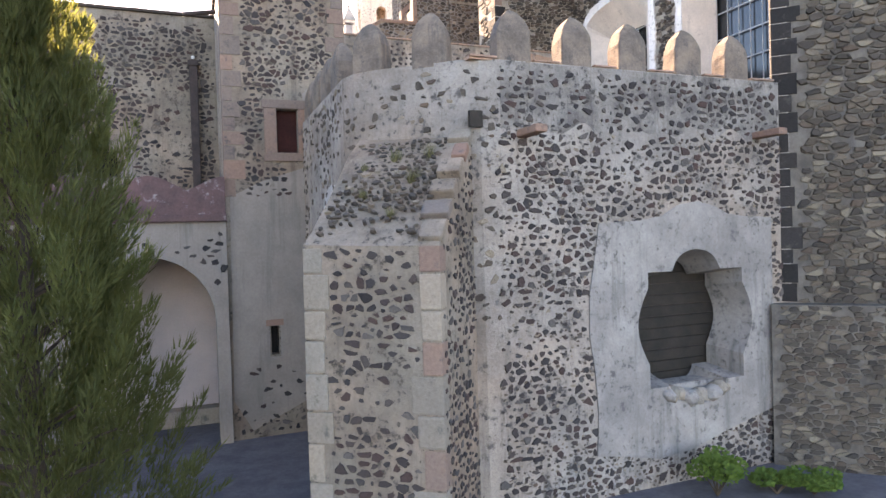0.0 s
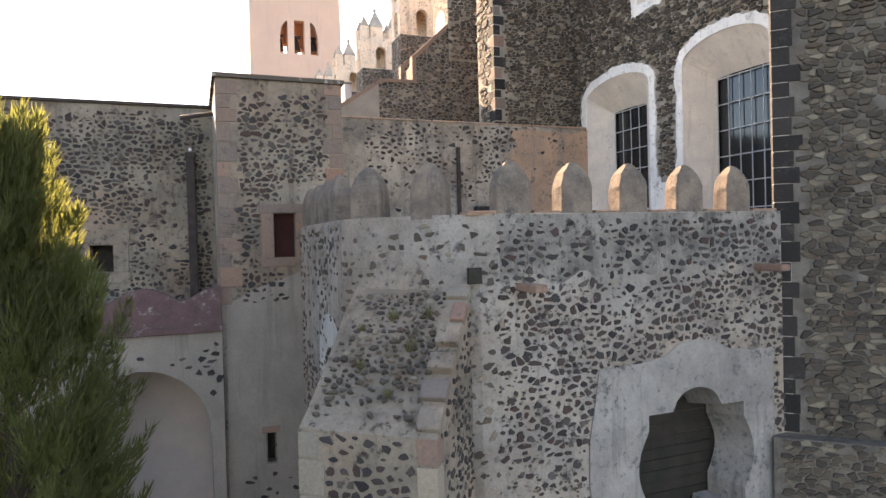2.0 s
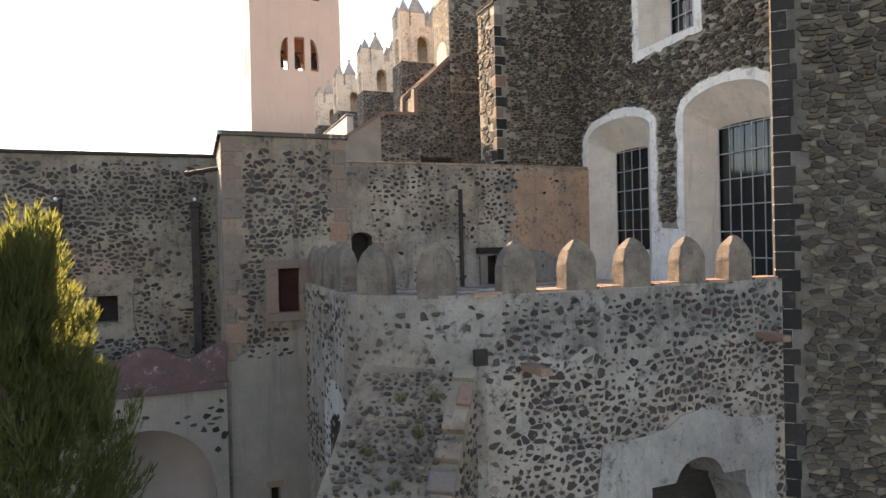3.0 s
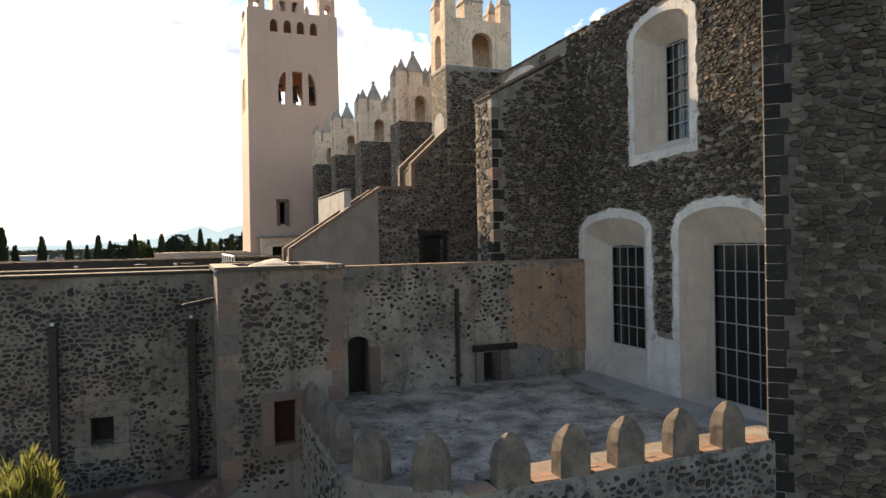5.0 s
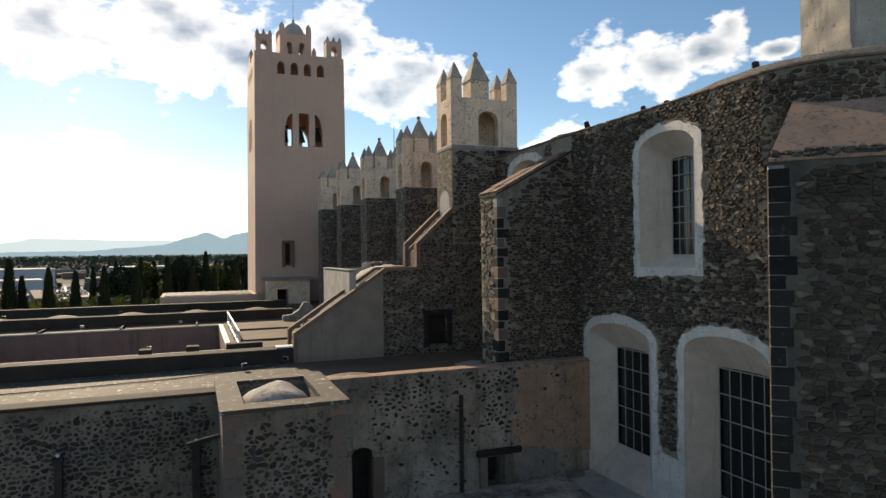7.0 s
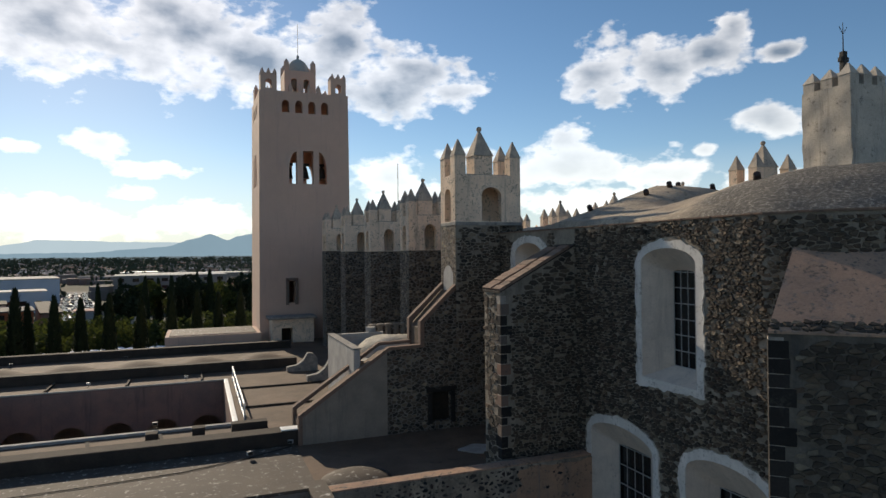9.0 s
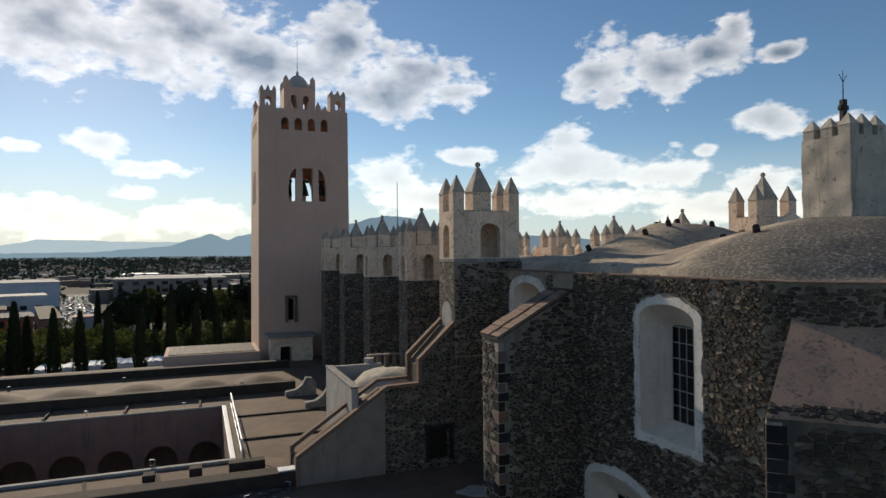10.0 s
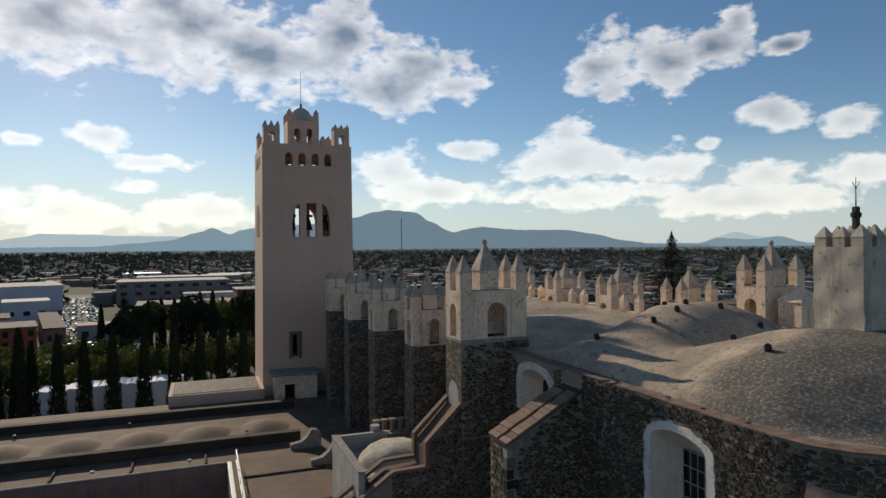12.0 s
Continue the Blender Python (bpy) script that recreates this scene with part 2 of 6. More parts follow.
def lichened(m, dark, pale):
    """Black and white lichen that has spread over the east end of the vault."""
    t = m.node_tree
    b = t.nodes["Principled BSDF"]
    old = b.inputs["Base Color"].links[0].from_socket
    pos, sep = t.nodes.new("ShaderNodeNewGeometry").outputs["Position"], t.nodes.new("ShaderNodeSeparateXYZ")
    link(t, pos, sep.inputs[0])
    coarse, speck = noise_node(t, pos, .55, 5, .6), noise_node(t, pos, 9.0, 7, .8)
    reach = math_node(t, "ADD", math_node(t, "MULTIPLY", math_node(t, "SUBTRACT", 17.3, sep.outputs[1]), .5), math_node(t, "MULTIPLY", math_node(t, "SUBTRACT", coarse, .47), 3.2), True)
    spread = ramp_node(t, speck, [(.36, dark), (.48, dark), (.54, (.17, .155, .135)), (.62, pale)])
    col = mix_node(t, math_node(t, "MULTIPLY", reach, .92), old, spread)
    link(t, col, b.inputs["Base Color"])


lichened(VAULT, (.1, .09, .078), (.38, .345, .29))
PARAPET = surface("parapet_render", (.065, .05, .04), (.042, .034, .029), 1.2, bump=.4)
IRON = surface("dark_iron", (.05, .048, .046), (.03, .03, .03), 5, rough=.6, bump=.1, metal=.3)
PALE_IRON = surface("painted_grille", (.38, .38, .36), (.28, .28, .27), 5, rough=.55, bump=.1)
PIPE = surface("rusty_pipe", (.065, .047, .042), (.036, .03, .028), 3, rough=.7, bump=.2)
# Dark boards, also used as sheets that stand for shade inside openings.
BOARDS_AND_SHADE = surface("boards_and_opening_shade", (.035, .028, .022), (.02, .018, .015), 3, rough=.7, bump=.2)
DARK_ROOM = surface("unlit_plaster", (.16, .14, .12), (.12, .11, .1), 1, bump=0)
REDWOOD = surface("red_shutter", (.06, .02, .016), (.04, .016, .013), 3, bump=.2)
WHITE_PAINT = surface("white_metal_paint", (.8, .8, .78), (.68, .68, .66), 3, rough=.5, bump=.1, grain=.1)
COBBLE = surface("courtyard_setts", (.13, .125, .13), (.085, .083, .088), 1.6, rough=.85, bump=.6, fine=9)
PLAIN = surface("valley_land", (.055, .065, .04), (.09, .08, .06), 0.012, rough=1, bump=0, fine=.09)
LEAF = surface("cypress_leaf", (.04, .048, .021), (.066, .075, .03), 2.2, rough=.8, bump=0, tints=[(.027, .033, .015), (.06, .068, .027), (.04, .047, .019), (.1, .105, .042)])
LEAF_DARK = surface("dark_cypress", (.014, .022, .011), (.022, .03, .014), 1, rough=.9, bump=0, tints=[(.012, .02, .01), (.03, .04, .018), (.018, .026, .012)])
LEAF_BROAD = surface("broad_leaf", (.04, .055, .016), (.025, .036, .012), 1, rough=.8, bump=0, tints=[(.018, .028, .01), (.05, .065, .018), (.03, .042, .014), (.085, .09, .025)])
LEAF_SHRUB = surface("shrub_leaf", (.09, .15, .03), (.05, .09, .02), 2, rough=.7, bump=0, tints=[(.05, .09, .02), (.13, .2, .04), (.08, .13, .03)])
DRY_GRASS = surface("dry_grass", (.16, .14, .07), (.1, .095, .045), 3, rough=.8, bump=0, tints=[(.17, .145, .075), (.09, .1, .04), (.2, .165, .09)])
BARK = surface("bark", (.09, .065, .045), (.06, .045, .035), 4, bump=.6)
BRONZE = surface("bell_bronze", (.06, .05, .04), (.04, .035, .03), 2, rough=.5, bump=.1, metal=.6)
HOUSES = surface("town_walls", (.25, .23, .21), (.18, .17, .16), 0.05, bump=0, tints=[(.5, .49, .47), (.2, .175, .16), (.33, .15, .1), (.65, .64, .62), (.09, .085, .08), (.24, .2, .17), (.2, .2, .21), (.12, .11, .1), (.3, .18, .13), (.16, .15, .14)])
TENT = surface("tent_cloth", (.78, .79, .8), (.7, .71, .73), 1, rough=.8, bump=.1, grain=.08)
TREES_FAR = surface("far_leaves", (.045, .058, .034), (.06, .07, .045), .03, rough=1, bump=0, fine=.6, tints=[(.04, .053, .033), (.07, .078, .048), (.05, .062, .04)])


def glass_material():
    m = bpy.data.materials.new("window_glass")
    m.use_nodes = True
    b = m.node_tree.nodes["Principled BSDF"]
    b.inputs["Base Color"].default_value, b.inputs["Roughness"].default_value = (.018, .019, .019, 1), 0.1
    b.inputs["Specular IOR Level"].default_value = 0.45
    return m


def haze_glow(name, col):
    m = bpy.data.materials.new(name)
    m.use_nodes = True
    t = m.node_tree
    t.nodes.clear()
    # Even glow: the haze of distance is painted into this colour.
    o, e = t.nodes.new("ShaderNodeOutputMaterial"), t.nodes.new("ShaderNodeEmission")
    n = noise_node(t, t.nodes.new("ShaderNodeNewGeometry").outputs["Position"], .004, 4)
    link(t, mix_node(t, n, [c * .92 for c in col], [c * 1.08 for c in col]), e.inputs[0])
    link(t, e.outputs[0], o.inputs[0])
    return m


GLASS = glass_material()


def translucent(m, amount, col):
    """Lets sunlight through thin leaves."""
    t = m.node_tree
    out, b = t.nodes["Material Output"], t.nodes["Principled BSDF"]
    tr, mx = t.nodes.new("ShaderNodeBsdfTranslucent"), t.nodes.new("ShaderNodeMixShader")
    tr.inputs[0].default_value, mx.inputs[0].default_value = (*col, 1), amount
    link(t, b.outputs[0], mx.inputs[1])
    link(t, tr.outputs[0], mx.inputs[2])
    link(t, mx.outputs[0], out.inputs[0])


translucent(LEAF, .38, (.26, .27, .075))
translucent(LEAF_BROAD, .25, (.10, .12, .025))
translucent(LEAF_SHRUB, .3, (.12, .22, .03))


# ---- mesh helpers ----
def mesh_object(name, verts, faces, material, parent=None, label="", smooth=False):
    me = bpy.data.meshes.new(name)
    me.from_pydata([tuple(v) for v in verts], [], faces)
    me.materials.append(material)
    if smooth:
        me.polygons.foreach_set("use_smooth", [True] * len(me.polygons))
    ob = new(name, me)
    ob.parent = parent
    if label:
        ob["label"] = label
    return ob


def part(name, bm, material, parent=None, label="", smooth=False):
    """Links a bmesh as one mesh object, under a thing or a part where one is given."""
    bmesh.ops.recalc_face_normals(bm, faces=bm.faces)
    me = bpy.data.meshes.new(name)
    bm.to_mesh(me)
    bm.free()
    me.materials.append(material)
    if smooth:
        me.polygons.foreach_set("use_smooth", [True] * len(me.polygons))
    ob = new(name, me)
    ob.parent = parent
    if label:
        ob["label"] = label
    return ob


def thing(name, label, category, at=(0, 0, 0), group=""):
    ob = new(name)
    ob.empty_display_size = 0.1
    ob.location = at
    return tagged(ob, label, category, group)


def structure(ob, label, category):
    return tagged(ob, label, category, kind="structure")


def box(bm, x0, x1, y0, y1, z0, z1, bevel=0.0):
    made = bmesh.ops.create_cube(bm, size=1, matrix=Matrix.Translation(((x0 + x1) / 2, (y0 + y1) / 2, (z0 + z1) / 2)) @ Matrix.Diagonal((x1 - x0, y1 - y0, z1 - z0, 1)))["verts"]
    if bevel:
        edges = list({e for v in made for e in v.link_edges})
        bmesh.ops.bevel(bm, geom=edges, offset=bevel, segments=2, affect="EDGES", profile=0.6)


def cyl(bm, a, b, r0, r1=None, seg=10):
    a, b = Vector(a), Vector(b)
    m = Matrix.Translation((a + b) / 2) @ (b - a).to_track_quat("Z", "Y").to_matrix().to_4x4()
    bmesh.ops.create_cone(bm, cap_ends=True, segments=seg, radius1=r0, radius2=r0 if r1 is None else r1, depth=(b - a).length, matrix=m)


def boxed(name, dims, material, parent=None, label="", bevel=0.0):
    bm = bmesh.new()
    box(bm, *dims, bevel)
    return part(name, bm, material, parent, label)


def slab_data(outline, holes, O, U, V, N, depth):
    """A plate with holes: outline and holes as (u, v) loops; its front lies at O, its back depth behind it."""
    from mathutils.geometry import tessellate_polygon
    O, U, V, N = Vector(O), Vector(U), Vector(V), Vector(N)
    loops = [outline, *holes]
    tris = tessellate_polygon([[Vector((u, v, 0)) for u, v in l] for l in loops])
    pts = [p for l in loops for p in l]
    n = len(pts)
    verts = [O + U * u + V * v for u, v in pts] + [O + U * u + V * v - N * depth for u, v in pts]
    faces = [tuple(t) for t in tris] + [tuple(i + n for i in reversed(t)) for t in tris]
    k = 0
    for l in loops:
        for i in range(len(l)):
            a, b = k + i, k + (i + 1) % len(l)
            faces.append((a, b, b + n, a + n))
        k += len(l)
    return verts, faces


def slab(name, outline, holes, O, U, V, N, depth, material, parent=None, label=""):
    verts, faces = slab_data(outline, holes, O, U, V, N, depth)
    bm = bmesh.new()
    vs = [bm.verts.new(v) for v in verts]
    for f in faces:
        try:
            bm.faces.new([vs[i] for i in f])
        except ValueError:
            pass
    return part(name, bm, material, parent, label)


def rect(u0, v0, u1, v1):
    return [(u0, v0), (u1, v0), (u1, v1), (u0, v1)]


def arched(u0, v0, u1, spring, rise, n=12):
    """An opening with a (flat or round) arch: from u0 to u1, upright to spring, its crown rise above that."""
    c, h = (u0 + u1) / 2, (u1 - u0) / 2
    return [(u0, v0), (u1, v0)] + [(c + h * math.cos(a), spring + rise * math.sin(a)) for a in [math.pi * i / n for i in range(n + 1)]]


def ragged(loop, amp, seed=0, step=.09):
    """The loop cut into short steps and worn off line."""
    out = []
    for (x0, y0), (x1, y1) in zip(loop, loop[1:] + loop[:1]):
        n = max(1, round(math.hypot(x1 - x0, y1 - y0) / step))
        for i in range(n):
            x, y = x0 + (x1 - x0) * i / n, y0 + (y1 - y0) * i / n
            q = Vector((x * 2.2 + seed, y * 2.2, seed))
            out.append((x + amp * (noise.noise(q) + .6 * noise.noise(q * 3.1)), y + amp * (noise.noise(q + Vector((0, 0, 9))) + .6 * noise.noise(q * 3.1 + Vector((0, 0, 9))))))
    return out


def inside(p, loop):
    x, y, c = p[0], p[1], False
    for (x0, y0), (x1, y1) in zip(loop, loop[1:] + loop[:1]):
        if (y0 > y) != (y1 > y) and x < (x1 - x0) * (y - y0) / (y1 - y0) + x0:
            c = not c
    return c


# ---- stones ----
RNG = random.Random(7)


def cells(rng, u0, u1, v0, v1, sx, sy, jitter=.42, drop=.22, level=.85):
    """The cells round jittered seeds: rough stones as they pack in a wall. Gives (u, v, corners round it)."""
    nu, nv = max(1, round((u1 - u0) / sx)), max(1, round((v1 - v0) / sy))
    seed = {(i, j): (i + .5 + (.5 * (j % 2)) + rng.uniform(-jitter, jitter), j + .5 + rng.uniform(-jitter, jitter) * level) for i in range(-2, nu + 2) for j in range(-2, nv + 2)}
    for key in [k for k in seed if rng.random() < drop]:
        del seed[key]
    out = []
    for j in range(nv):
        for i in range(nu):
            if (i, j) not in seed:
                continue
            cx, cy = seed[i, j]
            poly = [(cx - 1.1, cy - 1.1), (cx + 1.1, cy - 1.1), (cx + 1.1, cy + 1.1), (cx - 1.1, cy + 1.1)]
            for a in (-2, -1, 0, 1, 2):
                for b in (-2, -1, 0, 1, 2):
                    if (a or b) and (i + a, j + b) in seed:
                        ox, oy = seed[i + a, j + b]
                        nx, ny = ox - cx, oy - cy
                        k = nx * (cx + ox) / 2 + ny * (cy + oy) / 2
                        cut = []
                        for p, q in zip(poly, poly[1:] + poly[:1]):
                            dp, dq = p[0] * nx + p[1] * ny - k, q[0] * nx + q[1] * ny - k
                            if dp <= 0:
                                cut.append(p)
                            if dp * dq < 0:
                                f = dp / (dp - dq)
                                cut.append((p[0] + (q[0] - p[0]) * f, p[1] + (q[1] - p[1]) * f))
                        poly = cut
            if len(poly) < 3:
                continue
            mx, my = sum(p[0] for p in poly) / len(poly), sum(p[1] for p in poly) / len(poly)
            u, v = u0 + mx * sx, v0 + my * sy
            if u0 < u < u1 and v0 < v < v1:
                out.append((u, v, [((p[0] - mx) * sx, (p[1] - my) * sy) for p in poly]))
    return out


def stone_shape(rng, pts, proud):
    """A worn stone over its outline: foot ring, shoulder ring and an uneven top."""
    o = []
    for p, q in zip(pts, pts[1:] + pts[:1]):
        if math.hypot(q[0] - p[0], q[1] - p[1]) > .03:
            a, b = rng.uniform(.08, .24), rng.uniform(.08, .24)
            o += [(p[0] * (1 - a) + q[0] * a, p[1] * (1 - a) + q[1] * a), (p[0] * b + q[0] * (1 - b), p[1] * b + q[1] * (1 - b))]
    if len(o) < 5:
        o = pts
    o = [(x * f, y * f) for x, y in o for f in [rng.uniform(.72, 1.1)]]
    n = len(o)
    verts = [(x, y, -.4 * proud) for x, y in o] + [(x * .97, y * .97, proud * rng.uniform(.4, .65)) for x, y in o] + [(x * .86, y * .86, proud * rng.uniform(.7, 1.2)) for x, y in o]
    faces = [(k * n + i, k * n + (i + 1) % n, (k + 1) * n + (i + 1) % n, (k + 1) * n + i) for k in (0, 1) for i in range(n)]
    faces.append(tuple(range(2 * n, 3 * n)))
    return verts, faces


LATER = []  # stones are linked last


def lay_stones(wall, stones, O, U, V, N, material, near=None, count=0, name="stone"):
    """stones: (u, v, outline, proud). The count nearest to near become parts, the rest one joined mesh."""
    LATER.append((wall, stones, Vector(O), Vector(U), Vector(V), Vector(N), material, near, count, name))


def lay_all():
    rng = random.Random(3)
    for wall, stones, O, U, V, N, material, near, count, name in LATER:
        if near:
            stones = sorted(stones, key=lambda s: (s[0] - near[0]) ** 2 + (s[1] - near[1]) ** 2)
        basis = Matrix((U, V, N)).transposed()
        flip = basis.determinant() < 0
        m4 = basis.to_4x4()
        verts, faces = [], []
        for i, (u, v, pts, h) in enumerate(stones):
            place = O + U * u + V * v
            sv, sf = stone_shape(rng, pts, h)
            sv = [U * x + V * y + N * z for x, y, z in sv]
            if flip:
                sf = [tuple(reversed(f)) for f in sf]
            if i < count:
                me = bpy.data.meshes.new(name)
                me.from_pydata([tuple(p) for p in sv], [], sf)
                me.materials.append(material)
                ob = new(name, me)
                ob.parent, ob.location = wall, place
                continue
            n0 = len(verts)
            verts += [place + p for p in sv]
            faces += [tuple(j + n0 for j in f) for f in sf]
        if verts:
            tagged(mesh_object("stonework", verts, faces, material, wall, "rubble stones set in the mortar"), kind="stuff")


def scattered(rng, u0, u1, v0, v1, step, size, keep, proud=.022):
    """Angular rubble scattered in wide mortar joints."""
    out = []
    for u, v, pts in cells(rng, u0, u1, v0, v1, step, step * .8, .46):
        if rng.random() < keep(u, v):
            k = rng.choice((.34, .45, .55, .64, .72, .78)) * rng.uniform(.9, 1.08) * size / .09
            a = rng.uniform(.85, 1.3)
            out.append((u, v, [(x * k * a, y * k / a) for x, y in pts], proud * rng.uniform(.5, 1.4)))
    return out


def coursed(rng, u0, u1, v0, v1, low, high, wide, keep, proud=.032):
    """Packed rubble in rough courses with narrow joints."""
    out = []
    for u, v, pts in cells(rng, u0, u1, v0, v1, wide * 1.12, (low + high) / 2 * .92, .47, .2, .5):
        if rng.random() < keep(u, v):
            k = rng.uniform(.84, 1.04)
            out.append((u, v, [(x * k, y * k) for x, y in pts], proud * rng.uniform(.4, 1.6)))
    return out




# ---- ground ----
X, Y, Z = Vector((1, 0, 0)), Vector((0, 1, 0)), Vector((0, 0, 1))
rng = random.Random(11)


def far_rubble(name, joint, tints, scale=4.2):
    m = surface(name, (.1, .09, .08), (.08, .07, .065), 1.0, bump=.5, fine=20)
    t = m.node_tree
    b = t.nodes["Principled BSDF"]
    v = t.nodes.new("ShaderNodeTexVoronoi")
    v.feature, v.inputs["Scale"].default_value = "DISTANCE_TO_EDGE", scale
    c = t.nodes.new("ShaderNodeTexVoronoi")
    c.inputs["Scale"].default_value = scale
    geo = t.nodes.new("ShaderNodeNewGeometry")
    mp = t.nodes.new("ShaderNodeMapping")
    mp.inputs["Scale"].default_value = (1, 1, 1.6)
    link(t, geo.outputs["Position"], mp.inputs[0])
    link(t, mp.outputs[0], v.inputs["Vector"])
    link(t, mp.outputs[0], c.inputs["Vector"])
    sep = t.nodes.new("ShaderNodeSeparateColor")
    link(t, c.outputs["Color"], sep.inputs[0])
    col = ramp_node(t, sep.outputs[0], [(i / (len(tints) - 1), q) for i, q in enumerate(tints)])
    edge = math_node(t, "MULTIPLY", math_node(t, "SUBTRACT", v.outputs["Distance"], .03), 14, True)
    n = noise_node(t, geo.outputs["Position"], 1.3, 5, .6)
    col = mix_node(t, edge, joint, col)
    col = mix_node(t, 1.0, col, math_node(t, "ADD", math_node(t, "MULTIPLY", n, .9), .5), "MULTIPLY")
    link(t, col, b.inputs["Base Color"])
    return m


RUBBLE_WALL = far_rubble("far_coursed_rubble", (.2, .18, .16), RUBBLE)
DARKER_JOINT = surface("dark_joint", (.18, .158, .13), (.085, .074, .062), 1.6, bump=.5, streak=(.08, .075, .07))
DARK_JOINT = surface("weathered_joint", (.321, .275, .220), (.203, .175, .141), 1.6, bump=.5, streak=(.139, .120, .101))


def disc_ground():
    rings, seg = (0, 40, 120, 300, 800, 2000, 4900), 48
    verts, faces = [(0, 60, -.02)], []
    for r in rings[1:]:
        verts += [(r * math.cos(6.28319 * i / seg), 60 + r * math.sin(6.28319 * i / seg), -.02) for i in range(seg)]
    for i in range(seg):
        faces.append((0, 1 + i, 1 + (i + 1) % seg))
    for k in range(len(rings) - 2):
        a, b = 1 + k * seg, 1 + (k + 1) * seg
        faces += [(a + i, b + i, b + (i + 1) % seg, a + (i + 1) % seg) for i in range(seg)]
    structure(mesh_object("ground", verts, faces, PLAIN), "green and brown valley floor reaching the horizon", "ground")


disc_ground()
structure(boxed("pavement", (-18, 16, -14, 24, -.3, .0), COBBLE), "dark stone setts of the monastery yard", "pavement")

# ---- terrace bastion with merlons ----
CW = 8.9  # centre of the shaped window


def shaped(scale=1.0):
    """The curved outline of the mixtilinear window, round CW, in (x, z)."""
    right = [(.58 * math.cos(a), 4.22 + .42 * math.sin(a)) for a in [math.pi / 2 - i * math.pi / 14 for i in range(7)]]
    right += [(.62, 4.22), (1.2, 4.22), (1.2, 3.92)]
    right += [(1.2 + .26 * math.sin(math.pi * i / 8), 3.92 - 1.5 * i / 8) for i in range(1, 8)]
    right += [(1.2, 2.42), (1.2, 1.95), (.72, 1.95)]
    right += [(.72 * math.cos(a), 1.95 - .42 * math.sin(a)) for a in [i * math.pi / 14 for i in range(1, 8)]]
    loop = right + [(-u, v) for u, v in reversed(right[1:-1])]
    return [(CW + u * scale, 3.1 + (v - 3.1) * scale) for u, v in loop]


def polywall(name, pts, thick, z0, z1, material):
    """A wall along a plan line; its outer side is on the line, its body to the line's right."""
    n = len(pts)
    inner = []
    for i, p in enumerate(pts):
        a = Vector(pts[max(0, i - 1)])
        b = Vector(pts[min(n - 1, i + 1)])
        d = (b - a).normalized()
        inner.append((p[0] + d.y * thick, p[1] - d.x * thick))
    verts = [(*p, z) for z in (z0, z1) for p in [*pts, *inner]]
    m = 2 * n
    faces = []
    for i in range(n - 1):
        faces += [(i, i + 1, m + i + 1, m + i), (n + i, m + n + i, m + n + i + 1, n + i + 1), (m + i, m + i + 1, m + n + i + 1, m + n + i)]
    faces += [(0, m, m + n, n), (n - 1, 2 * n - 1, m + 2 * n - 1, m + n - 1)]
    return mesh_object(name, verts, faces, material)


BASTION = [(4.62, 9.72), (4.25, 9.78), (3.9, 10.0), (3.3, 10.5), (2.66, 11.02), (2.4, 11.35), (2.28, 11.8), (2.28, 16.58)]
east = slab("wall_east", rect(4.6, 0, 11.9, 8.12), [shaped()], (0, 9.72, 0), X, Z, -Y, 1.0, MORTAR)
structure(east, "pale lime-mortar bastion wall studded with dark rubble", "wall")
south = polywall("wall_bastion", BASTION, .6, 0, 8.12, MORTAR)
structure(south, "rounded bastion corner of pale mortar and worn rubble", "wall")
surround_loop = [(6.45, .82), (7.1, .72), (7.9, .55), (8.7, .62), (9.5, .85), (10.3, 1.05), (10.95, 1.2), (10.95, 5.25), (10.2, 5.28), (9.75, 5.34), (9.4, 5.5), (8.95, 5.6), (8.45, 5.52), (8.1, 5.32), (7.6, 5.24), (6.6, 5.2), (6.5, 4.6), (6.36, 3.9), (6.34, 3.1), (6.44, 2.4), (6.5, 1.6)]
structure(slab("window_surround", surround_loop, [shaped()], (0, 9.688, 0), X, Z, -Y, .05, PLASTER_STAINED), "smooth grey plaster surround with curved top and patches", "surround")


def funnel(name, outer, inner, axis_at0, axis_at1, swap, material, parent=None, label=""):
    """A splayed reveal between two loops of equal count. swap: the loops are (y, z) at x, else (x, z) at y."""
    f = (lambda p, k: (k, p[0], p[1])) if swap else (lambda p, k: (p[0], k, p[1]))
    n = len(outer)
    verts = [f(p, axis_at0) for p in outer] + [f(p, axis_at1) for p in inner]
    return mesh_object(name, verts, [(i, (i + 1) % n, n + (i + 1) % n, n + i) for i in range(n)], material, parent, label)


